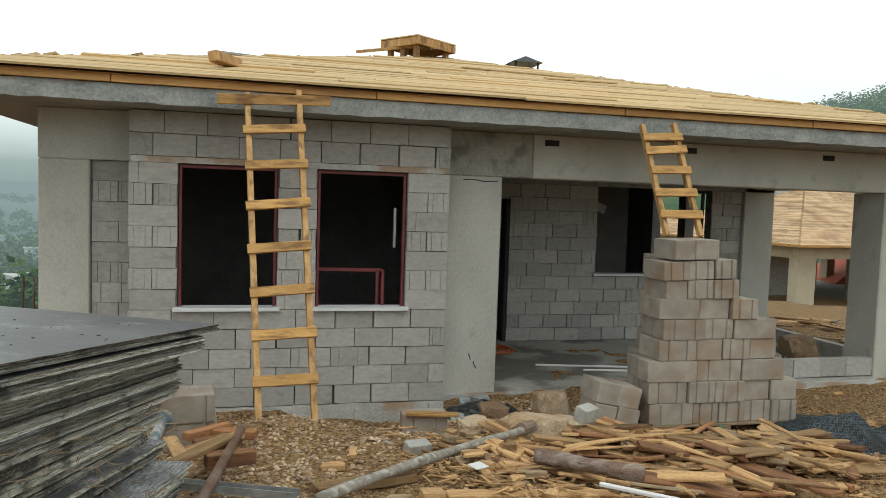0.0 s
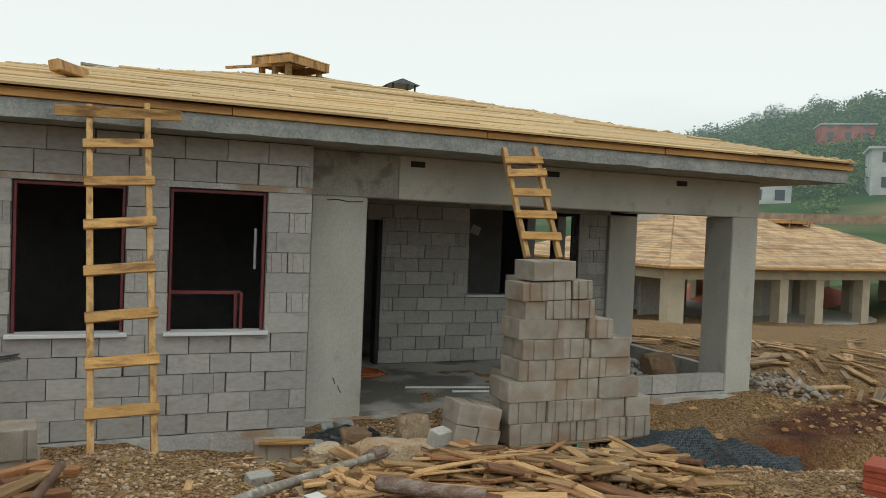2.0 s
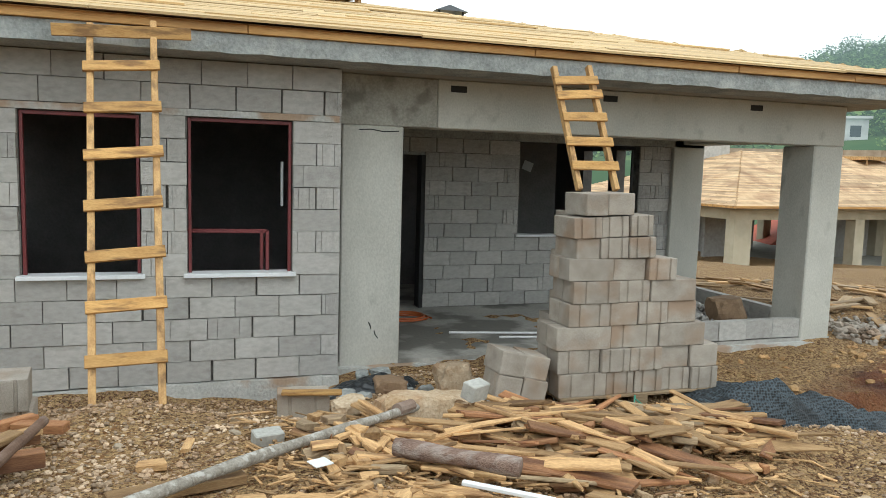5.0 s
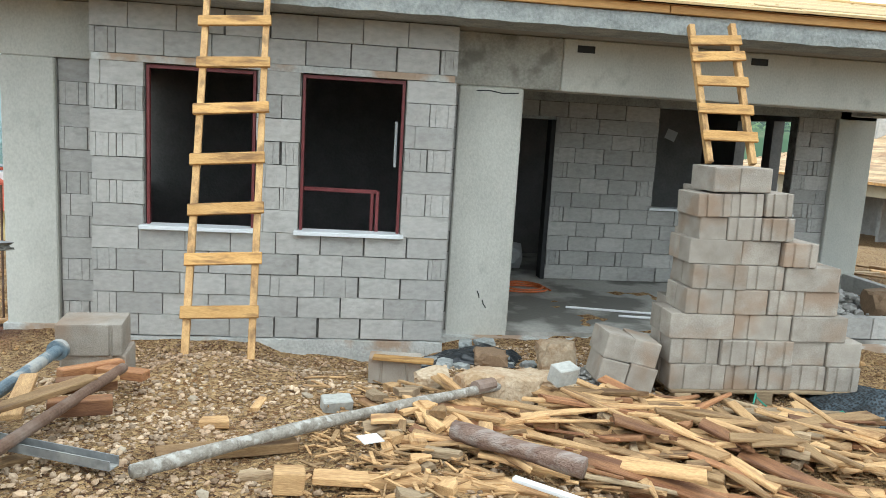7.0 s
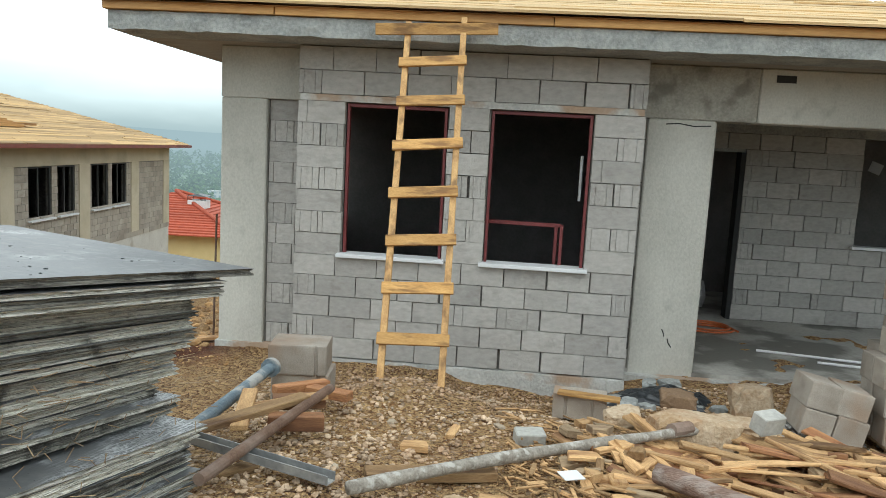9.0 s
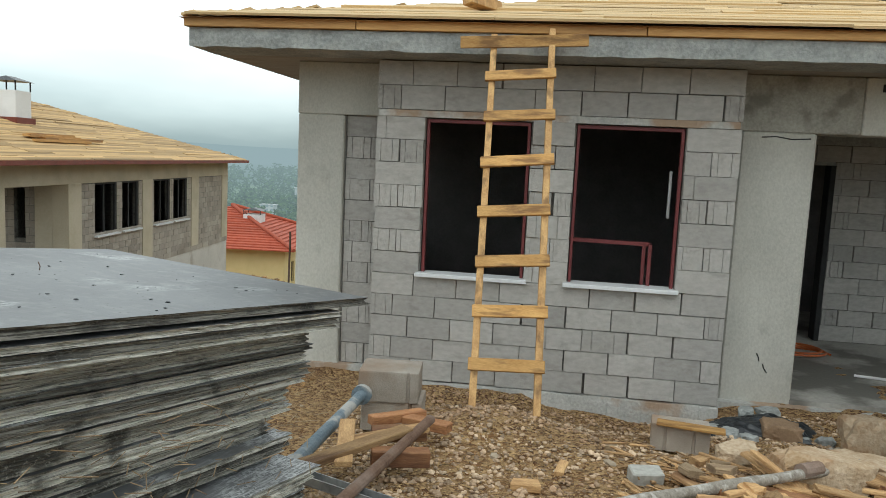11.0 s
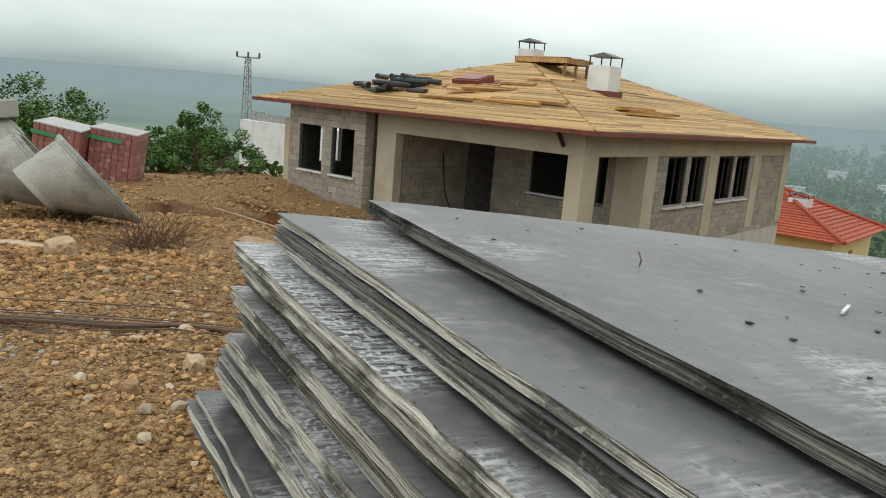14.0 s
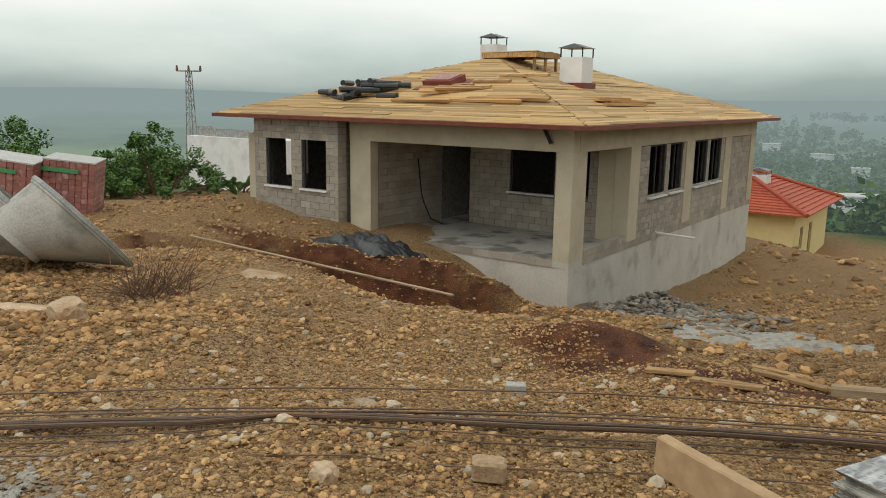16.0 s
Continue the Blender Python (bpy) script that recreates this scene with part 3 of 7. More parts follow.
M["earth"] = earth_material()
structure(g.put("ground", M["earth"], smooth=True), "stony orange-brown earth of a hillside building site", "ground")


# ---- first house ----
FX0, FX1, FY, BY = -0.97, 9.2, 8.703, 21.7
BAY0, BAY1, BAYY = -0.13, 2.97, 8.375
EX0, EX1, EY0, EY1 = -1.66, 9.85, 7.885, 22.3
SOF, SLAB, DECK = 2.93, 3.09, 3.17
APEX = 4.60
rnd = random.Random(5)

house = structure(empty("house"), "single-storey house shell of grey pumice blocks and concrete", "house")
frame_col = Solid().cbox(FX0, -0.52, FY, 9.23, -0.5, 2.452, 0.012)
frame_col.put("column", M["concrete"], house, "smooth cast concrete corner column")
Solid().cbox(3.04, 3.652, FY, 9.0, -0.3, 2.446, 0.012).put("column", M["concrete"], house, "wide smooth cast concrete column")
Solid().cbox(8.755, FX1, FY, 9.23, -0.3, 2.446, 0.015).put("column", M["concrete"], house, "cast concrete porch corner column")
Solid().cbox(8.65, FX1, 11.36, 11.8, -0.3, SOF, 0.012).put("column", M["concrete"], house, "cast concrete column behind the porch")
Solid().cbox(FX0 - 0.003, BAY0 + 0.004, FY - 0.004, 9.233, 2.452, SOF, 0.006).put("beam", M["concrete"], house, "cast concrete beam")
Solid().cbox(4.0, FX1, FY - 0.003, 9.05, 2.446, SOF, 0.01).put("beam", M["concrete"], house, "cast concrete porch beam")
Solid().cbox(2.98, 3.996, FY - 0.006, 9.05, 2.446, SOF, 0.01).put("beam", M["concrete_stained"], house, "darker mottled cast concrete beam end")
Solid().cbox(8.80, FX1 - 0.003, 9.05, 11.36, 2.5, SOF, 0.01).put("beam", M["concrete"], house)
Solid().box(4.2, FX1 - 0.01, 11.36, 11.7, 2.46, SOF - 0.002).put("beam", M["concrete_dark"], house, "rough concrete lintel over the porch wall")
# small holes in the beam: black boxes on its face stand for their shade
for bx in (4.13, 5.86, 7.78):
    Solid().box(bx, bx + 0.17, FY - 0.008, FY + 0.01, 2.81, 2.875).put("beam_pocket", M["black"], house, "small black block painted for a beam hole's shade")
# concrete eaves slab with a rough edge
sl = Solid()
for k in range(93):
    x_ = EX0 + (EX1 - EX0) * k / 92
    f0, f1 = EY0 + rnd.uniform(0, 0.012), EY0 + rnd.uniform(-0.004, 0.008)
    sl.v += [(x_, 8.4, SOF), (x_, f0, SOF + rnd.uniform(-0.004, 0.010)), (x_, f1, SOF + 0.08), (x_, f0, SLAB + rnd.uniform(-0.006, 0.0)), (x_, 8.4, SLAB)]
for k in range(92):
    sl.f += [(k * 5 + q, k * 5 + 5 + q, k * 5 + 6 + q, k * 5 + 1 + q) for q in range(4)]
sl.f += [(0, 1, 2, 3, 4), (464, 463, 462, 461, 460)]
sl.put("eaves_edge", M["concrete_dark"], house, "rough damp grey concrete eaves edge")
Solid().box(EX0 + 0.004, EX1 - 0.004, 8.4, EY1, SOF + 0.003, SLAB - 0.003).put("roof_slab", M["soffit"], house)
# plinths
pl = Solid()
for k in range(20):
    xa, xb = BAY0 + (BAY1 - BAY0) * k / 20, BAY0 + (BAY1 - BAY0) * (k + 1) / 20
    pl.box(xa, xb, BAYY - 0.012 - rnd.uniform(0, 0.025), FY + 0.3, -0.5, 0.075 - rnd.uniform(0, 0.01))
pl.put("plinth", M["plinth"], house, "rough stained concrete plinth")
Solid().box(FX0 - 0.02, BAY0, FY - 0.04, FY + 0.3, -0.6, 0.07).put("plinth", M["plinth"], house)
Solid().box(BAY1, FX1 + 0.03, FY - 0.10, FY + 0.003, -0.5, 0.06).put("plinth", M["plinth"], house, "rough concrete porch edge")
Solid().box(2.9, FX1 + 0.01, FY + 0.003, 21.6, -0.4, 0.10).put("porch_floor", M["floor"], house, "stained concrete porch floor")
Solid().box(FX0 + 0.2, 2.9, FY + 0.25, 21.6, -0.4, 0.098).put("inner_floor", M["floor"], house)
# mortar core of the walls, set back behind the block faces
core = Solid()
W1, W2 = (0.31, 1.24, 1.04, 2.44), (1.62, 2.53, 1.04, 2.44)
core.wall(BAY0 + 0.02, BAY1 - 0.02, BAYY + 0.045, BAYY + 0.19, 0.075, SOF, (W1, W2))
core.box(BAY0 + 0.01, BAY0 + 0.18, BAYY + 0.19, FY + 0.25, 0.07, SOF)
core.box(BAY1 - 0.18, BAY1 - 0.01, BAYY + 0.19, FY + 0.25, 0.07, SOF)
core.box(-0.52, BAY0 + 0.01, FY + 0.062, FY + 0.25, 0.07, 2.45)
core.box(BAY1 - 0.01, 3.04, FY + 0.05, FY + 0.25, 0.07, 2.5)
core.wall(3.66, 8.65, 11.44, 11.60, 0.1, 2.47, ((3.74, 4.72, 0.1, 2.30), (6.13, 8.10, 1.12, 2.47)))
core.put("wall_core", M["mortar"], house, "grey mortar joints between the blocks")
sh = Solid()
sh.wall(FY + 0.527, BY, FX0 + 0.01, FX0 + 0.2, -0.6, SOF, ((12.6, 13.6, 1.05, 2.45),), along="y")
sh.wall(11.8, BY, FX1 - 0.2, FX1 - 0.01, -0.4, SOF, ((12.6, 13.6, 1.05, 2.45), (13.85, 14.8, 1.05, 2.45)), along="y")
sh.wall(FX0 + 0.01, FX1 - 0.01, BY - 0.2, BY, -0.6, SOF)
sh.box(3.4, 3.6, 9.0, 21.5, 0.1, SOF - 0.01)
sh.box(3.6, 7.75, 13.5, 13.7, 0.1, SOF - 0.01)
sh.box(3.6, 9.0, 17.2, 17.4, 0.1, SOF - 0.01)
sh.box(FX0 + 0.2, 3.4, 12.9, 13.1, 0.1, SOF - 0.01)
sh.put("shell_wall", M["inner"], house, "grey block room walls with interior shade in the colour")

BLOCK_MESHES = {}


def block_mesh(kind):
    if kind not in BLOCK_MESHES:
        if kind == "plain":
            BLOCK_MESHES[kind] = Solid().cbox(-0.5, 0.5, -0.06, 0.06, -0.5, 0.5, 0.007).mesh("block", M["block"])
        else:
            BLOCK_MESHES[kind] = grooved_block(1.0, 0.12, 1.0, (-0.28, 0.22) if kind == "two" else (-0.3,), 0.008, 0.01).mesh("block_grooved", M["block"])
    return BLOCK_MESHES[kind]


def lay_course(x0, x1, z, h, y, parent, r, shift, yaw=0, length=0.39):
    """One course of blocks between x0 and x1, whose faces stand at y."""
    x = x0
    first = True
    while x < x1 - 0.02:
        w = length * (shift if first else 1.0)
        first = False
        e = min(x + w, x1)
        if x1 - e < 0.09:
            e = x1
        short = (e - x) < length * 0.8
        kind = "plain" if not short and r.random() < 0.9 else ("two" if r.random() < 0.65 else ("one" if r.random() < 0.7 else "plain"))
        gap = r.uniform(0.003, 0.007) if r.random() < 0.72 else r.uniform(0.012, 0.026)
        m = Matrix.Translation(((x + e) / 2, y + 0.06 + r.uniform(-0.009, 0.008), z + h / 2 + r.uniform(-0.002, 0.002))) @ Euler((0, r.uniform(-0.006, 0.006), 0)).to_matrix().to_4x4() @ Matrix.Diagonal((e - x - gap, 1, h - r.uniform(0.003, 0.008), 1))
        piece("block", block_mesh(kind), m, parent)
        x = e


bay = empty("block_wall")
bay.parent = house
bay["label"] = "light grey pumice blocks with open joints"
rb = random.Random(11)
zc = 0.078
for k in range(5):
    lay_course(BAY0, BAY1, zc, 0.1925, BAYY, bay, rb, (1.0, 0.52)[k % 2] * (1, 0.9)[k % 3 == 2])
    zc += 0.1925
for k in range(7):
    for a, b in ((BAY0, 0.31), (1.24, 1.62), (2.53, BAY1)):
        lay_course(a, b, zc, 0.2, BAYY, bay, rb, (1.2, 0.55)[k % 2])
    zc += 0.2
Solid().box(BAY0 + 0.02, BAY1 - 0.02, BAYY + 0.001, BAYY + 0.10, zc, zc + 0.058).put("lintel", M["plinth"], house, "thin rough concrete lintel band")
zc += 0.058
for k in range(2):
    lay_course(BAY0, BAY1, zc, 0.212, BAYY + 0.002, bay, rb, (0.55, 0.8)[k])
    zc += 0.212
zc = 0.075
for k in range(12):
    lay_course(-0.51, BAY0, zc, 0.198, FY + 0.05, bay, rb, (0.62, 1.2)[k % 2])
    lay_course(BAY1, 3.04, zc, 0.198, FY + 0.04, bay, rb, 1.0)
    zc += 0.198
porch_wall = empty("porch_back_wall")
porch_wall.parent = house
zc = 0.105
for k in range(12):
    s_ = (1.0, 0.5, 0.75)[k % 3]
    spans = [(4.72, 8.65)] if zc < 1.05 else [(4.72, 6.13), (8.10, 8.65)]
    if k == 11:
        spans = [(3.8, 6.13), (8.10, 8.65)]
    for a, b in spans:
        lay_course(a, b, zc, 0.196, 11.42, porch_wall, rb, s_)
    zc += 0.196
parapet = empty("parapet_wall")
parapet.parent = house
lay_course(6.0, 8.755, 0.11, 0.23, FY + 0.01, parapet, rb, 1.0)
for k in range(6):
    m = pose(9.08, 9.35 + 0.39 * k, 0.22, 0, 0, 90) @ Matrix.Diagonal((0.385, 1, 0.215, 1))
    piece("block", block_mesh("plain"), m, parapet)

# windows of the bay: dark red steel frames, pale sills
def bay_window(name, x0, x1):
    win = structure(empty(name), "open window hole with dark red steel frame and pale sill", "window")
    y = BAYY + 0.05
    for a, b, c, d in ((x0 + 0.008, x0 + 0.034, 1.06, 2.43), (x1 - 0.034, x1 - 0.008, 1.06, 2.43), (x0 + 0.034, x1 - 0.034, 2.40, 2.43)):
        Solid().cbox(a, b, y, y + 0.05, c, d, 0.002).put("window_frame", M["metal_red"], win)
    Solid().cbox(x0 - 0.035, x1 + 0.03, BAYY - 0.055, BAYY + 0.17, 1.030, 1.066, 0.004).put("window_sill", M["sill"], win)


bay_window("window_1", W1[0], W1[1])
bay_window("window_2", W2[0], W2[1])
Solid().box(6.08, 8.16, 11.35, 11.58, 1.098, 1.13).put("window_sill", M["sill"], house, "pale porch window sill")
# loose red steel window frame, no trestle, leaning in the second window
lf = tagged(empty("loose_steel_frame", pose(1.58, 8.62, 0.98, 0, 0, -4)), "dark red primed steel window frame leaning inside the window", "trestle")
for z_, w_ in ((0.425, 0.0), (0.0, 0.0)):
    Solid().cbox(0, 0.74, 0, 0.03, z_, z_ + 0.035, 0.002).put("rail", M["metal_red"], lf)
for x_ in (0.0, 0.68, 0.73):
    Solid().cbox(x_, x_ + 0.03, 0.0 - (0.06 if x_ > 0.7 else 0), 0.03, 0.0, 0.45, 0.002).put("upright", M["metal_red"], lf)
# steel posts in the side window seen through the porch
for x_ in (12.9, 13.2, 13.62, 13.82):
    Solid().box(FX1 - 0.12, FX1 - 0.07, x_, x_ + 0.04, 1.05, 2.45).put("steel_post", M["black"], house, "dark steel window post")
Solid().box(3.75, 4.72, 11.45, 11.58, 2.22, 2.30).put("door_lintel", M["concrete_dark"], house)
Solid().cbox(4.66, 4.72, 11.41, 11.62, 0.1, 2.22, 0.004).put("door_frame", M["black"], house, "dark steel door frame")


# a pale spirit level standing inside the second window, and cracks in the wide column
tagged(Solid().cbox(-0.012, 0.012, -0.02, 0.02, -0.21, 0.21, 0.003, pose(2.475, 8.75, 1.86)).put("spirit_level", M["sill"]), "pale aluminium spirit level hanging inside the window", "spirit level")
for pts in (((3.33, 0.50), (3.35, 0.46), (3.355, 0.43)), ((3.39, 0.41), (3.40, 0.37), (3.43, 0.33)), ((3.2, 2.40), (3.32, 2.41), (3.45, 2.39), (3.6, 2.40))):
    Solid().tube([(x_, FY - 0.001, z_) for x_, z_ in pts], 0.006, 5).put("crack", M["black"], house, "short dark crack in the concrete")


# ---- roof of the first house ----
def hip_roof(parent, x0, x1, y0, y1, z0, z1, mat_board, mat_under, boards, r, row=0.118, names=True, thick=0.022):
    """A hipped deck of horizontal boards; boards: the slopes whose boards are pieces of their own."""
    hw = (x1 - x0) / 2
    cx, ya, yb = (x0 + x1) / 2, y0 + hw, y1 - hw
    if yb < ya:
        ya = yb = (y0 + y1) / 2
    A, B, C, D = (Vector((x0, y0, z0)), Vector((x1, y0, z0)), Vector((x1, y1, z0)), Vector((x0, y1, z0)))
    P, Q = Vector((cx, ya, z1)), Vector((cx, yb, z1))
    lower = Vector((0, 0, -0.012))
    s = Solid().add([v + lower for v in (A, B, C, D, P, Q)], ((0, 1, 4), (1, 2, 5, 4), (2, 3, 5), (3, 0, 4, 5), (3, 2, 1, 0)))
    s.put("roof_deck", mat_under, parent, "boarded hipped roof deck")
    slopes = {"south": (A, B, P, P), "east": (B, C, Q, P), "west": (D, A, P, Q), "north": (C, D, Q, Q)}
    unit = Solid().cbox(0, 1, 0, 1, 0, 1, 0.02).mesh("roof_board", mat_board)
    for key, (a, b, c, d) in slopes.items():
        along = (b - a).normalized()
        mid = (a + b) / 2
        up = ((c + d) / 2 - mid)
        up -= along * up.dot(along)
        length = up.length
        up.normalize()
        nrm = along.cross(up)
        rot = Matrix((along, up, nrm)).transposed().to_4x4()
        joined = Solid()
        k, total = 0, int(length / row)
        while k < total:
            t = (k + 0.5) / total
            left, right = a.lerp(d, t), b.lerp(c, t)
            sl, sr = (left - a).dot(along), (right - a).dot(along)
            x = sl - r.uniform(0, 0.03)
            first = True
            while x < sr - 0.05:
                e = min(x + (r.uniform(0.8, 3.4) if first else r.uniform(2.2, 4.0)), sr + r.uniform(0, 0.03))
                first = False
                w = row * r.uniform(0.93, 1.12)
                base = a + along * x + up * (k * row - r.uniform(0, 0.02))
                lift = r.uniform(0.0, 0.012) if r.random() < 0.88 else r.uniform(0.012, 0.03)
                m = Matrix.Translation(base + nrm * lift) @ rot @ Euler((r.uniform(0.0, 0.05), 0, r.uniform(-0.006, 0.006))).to_matrix().to_4x4()
                if key in boards:
                    piece("roof_board", unit, m @ Matrix.Diagonal((e - x - 0.004, w, thick, 1)), parent)
                else:
                    joined.box(0, e - x - 0.004, 0, w, 0, thick, m)
                x = e
            k += 1
        if key not in boards:
            tagged(joined.put("roof_boards", mat_board, parent), kind="stuff")


roof = empty("roof")
roof.parent = house
rr = random.Random(21)
hip_roof(roof, EX0 - 0.06, EX1 + 0.08, EY0 - 0.07, EY1 + 0.07, DECK, APEX, M["roof_wood"], M["fascia"], ("south",), rr)
x = EX0 - 0.03
for e_ in (-0.2, 2.1, 4.65, 6.9, 8.4, EX1 + 0.05):
    dz = rr.uniform(-0.006, 0.006)
    Solid().cbox(x, e_ - 0.006, EY0 - 0.035 + rr.uniform(-0.008, 0.008), EY0 + 0.06, SLAB + 0.002, SLAB + 0.072 + dz, 0.004).put("fascia_batten", M["fascia"], house, "wet orange-brown timber batten")
    x = e_
Solid().cbox(EX0 - 0.03, EX0 + 0.06, EY0, EY1, SLAB + 0.002, SLAB + 0.07, 0.004).put("fascia_batten", M["fascia"], house)
Solid().cbox(EX1 - 0.04, EX1 + 0.05, EY0, EY1, SLAB + 0.002, SLAB + 0.07, 0.004).put("fascia_batten", M["fascia"], house)


def roof_hatch(name, m, w=0.74, l=0.92, h=0.12):
    """A low boarded cap with a rim of upright boards, standing on short posts over the ridge."""
    hc = tagged(empty(name, m), "low boarded timber cap standing on short posts", "roof cap")
    for x_ in (0.05, w - 0.13):
        for y_ in (0.05, l / 2 - 0.04, l - 0.13):
            Solid().cbox(x_, x_ + 0.08, y_, y_ + 0.08, -0.42, -0.002, 0.004).put("post", M["scrap"], hc)
    Solid().cbox(-0.03, w + 0.03, -0.03, 0.0, 0.0, h, 0.003).put("rim_board", M["ladder"], hc)
    Solid().cbox(-0.03, w + 0.03, l, l + 0.03, 0.0, h, 0.003).put("rim_board", M["ladder"], hc)
    Solid().cbox(-0.03, 0.0, 0.003, l - 0.003, -0.005, h - 0.006, 0.003).put("rim_board", M["ladder"], hc)
    Solid().cbox(w, w + 0.03, 0.003, l - 0.003, -0.004, h - 0.004, 0.003).put("rim_board", M["ladder"], hc)
    n = 6
    for k in range(n):
        t = -0.035 + (l + 0.07) * k / n
        Solid().cbox(-0.04, w + 0.04, t, t + (l + 0.07) / n - 0.006, h + 0.002, h + 0.022, 0.003, pose(0, 0, 0, 0, 0.4 * (k % 3 - 1), 0)).put("cap_board", M["roof_wood"], hc)
    return hc


roof_hatch("timber_hatch", pose(3.53, 12.75, 4.63, 0, 0, 37), 0.92, 0.74)
prop_board = Solid().cbox(-0.55, 0.5, -0.045, 0.045, -0.02, 0.02, 0.003).put("loose_board", M["ladder"])
prop_board.matrix_basis = pose(3.15, 13.2, 4.60, 6, -4, -28)
tagged(prop_board, "loose brown board leaning by the roof cap", "board", "loose roof boards")
beam_off = Solid().cbox(-0.25, 0.25, -0.05, 0.05, -0.05, 0.05, 0.004).put("timber_block", M["ladder"])
beam_off.matrix_basis = pose(0.72, 8.72, 3.485, -13, 0, 62)
tagged(beam_off, "short square timber offcut lying on roof boards", "timber offcut")
for p_, l_, y_ in (((4.6, 11.0, 3.985), 1.6, -14), ((5.3, 10.4, 3.84), 1.1, 6), ((7.3, 9.4, 3.595), 1.2, -8), ((3.6, 9.2, 3.545), 0.9, 3)):
    o = Solid().cbox(-l_ / 2, l_ / 2, -0.05, 0.05, 0, 0.022, 0.003).put("loose_board", M["roof_wood"])
    o.matrix_basis = pose(*p_) @ pose(0, 0, 0, 13.8, 0, 0) @ pose(0, 0, 0, 0, 0, y_)
    tagged(o, "loose pale pine board lying on the roof", "board", "loose roof boards")


def chimney(name, m, h=0.75, w=0.62, stain="white"):
    c = tagged(empty(name, m), "white rendered chimney with dark sheet metal cap", "chimney")
    Solid().cbox(-w / 2, w / 2, -w / 2, w / 2, -0.6, h, 0.01).put("shaft", M[stain], c)
    Solid().cbox(-w / 2 - 0.08, w / 2 + 0.08, -w / 2 - 0.08, w / 2 + 0.08, -0.12, 0.10, 0.01).put("flashing", M["fascia_red"], c, "dark red flashing")
    for x_ in (-w / 2, w / 2 - 0.03):
        for y_ in (-w / 2, w / 2 - 0.03):
            Solid().box(x_, x_ + 0.03, y_, y_ + 0.03, h, h + 0.26).put("cap_leg", M["black"], c)
    q = w / 2 + 0.07
    Solid().add([(-q, -q, h + 0.26), (q, -q, h + 0.26), (q, q, h + 0.26), (-q, q, h + 0.26), (0, -q * 0.5, h + 0.40), (0, q * 0.5, h + 0.40)], ((0, 1, 4), (1, 2, 5, 4), (2, 3, 5), (3, 0, 4, 5), (3, 2, 1, 0))).put("cap", M["foil"], c, "dark sheet metal cap")
    return c


chimney("chimney", pose(6.35, 15.6, 4.22), 0.50, 0.5)
flat = tagged(empty("vent_cap", pose(1.0, 15.2, 3.87, 0, 3, 0)), "flat grey sheet metal vent cap on legs", "vent cap")
Solid().cbox(-0.55, 0.55, -0.3, 0.3, 0.72, 0.76, 0.005).put("sheet", M["steel"], flat)
for x_ in (-0.5, 0.46):
    Solid().box(x_, x_ + 0.04, -0.02, 0.02, 0, 0.72).put("leg", M["black"], flat)


# ---- ladders ----
def ladder(name, foot_l, foot_r, top_l, top_r, rungs, label, cross=None):
    lad = tagged(empty(name), label, "ladder")
    fl, fr, tl, tr = map(Vector, (foot_l, foot_r, top_l, top_r))
    for a, b in ((fl, tl), (fr, tr)):
        z = (b - a).normalized()
        x = (fr - fl).normalized()
        y = z.cross(x).normalized()
        x = y.cross(z)
        m = Matrix.Translation(a) @ Matrix((x, y, z)).transposed().to_4x4()
        Solid().cbox(-0.024, 0.024, -0.03, 0.03, 0, (b - a).length, 0.004, m).put("rail", M["ladder"], lad)
    lr = random.Random(len(rungs))
    for zz in rungs:
        t = (zz - fl.z) / (tl.z - fl.z)
        a, b = fl.lerp(tl, t), fr.lerp(tr, t)
        up = (tl - fl).normalized()
        x = (b - a).normalized()
        y = up.cross(x).normalized()
        m = Matrix.Translation((a + b) / 2) @ Matrix((x, y, x.cross(y))).transposed().to_4x4()
        w = (b - a).length / 2 + 0.035
        Solid().cbox(-w - lr.uniform(0, 0.02), w + lr.uniform(0, 0.02), -0.056, -0.032, -0.042, 0.042, 0.003, m @ pose(0, 0, 0, 0, lr.uniform(-1.5, 1.5), 0)).put("rung", M["ladder_rung"], lad)
    if cross:
        a, b, zz = cross
        t = (zz - fl.z) / (tl.z - fl.z)
        p = (fl.lerp(tl, t) + fr.lerp(tr, t)) / 2
        Solid().cbox(-a, b, -0.065, -0.035, -0.045, 0.045, 0.003, Matrix.Translation(p) @ pose(0, 0, 0, 0, -2.5, 2)).put("cross_board", M["ladder_rung"], lad, "long weathered cross board")
    return lad


ladder("wooden_ladder", (1.05, 6.41, 0.475), (1.462, 6.45, 0.48), (0.930, 7.82, 3.06), (1.378, 7.82, 3.11), (0.75, 1.07, 1.385, 1.715, 2.06, 2.39, 2.70), "nailed pine board ladder leaning on the eaves", (0.48, 0.50, 2.985))
ladder("short_wooden_ladder", (4.87, 7.31, 1.895), (5.235, 7.31, 1.90), (4.81, 7.80, 3.00), (5.165, 7.80, 3.03), (2.09, 2.30, 2.52, 2.72, 2.85), "short pine board ladder standing on stacked blocks")


# ---- formwork plywood stack ----
ST0 = Vector((0.0, 2.205, 0))
st_long = Vector((0.326, 0.945, 0)).normalized()
st_short = Vector((-0.971, 0.237, 0)).normalized()
rs = random.Random(3)
N_SHEETS = 46
zt = 1.80
sheet_z = zt


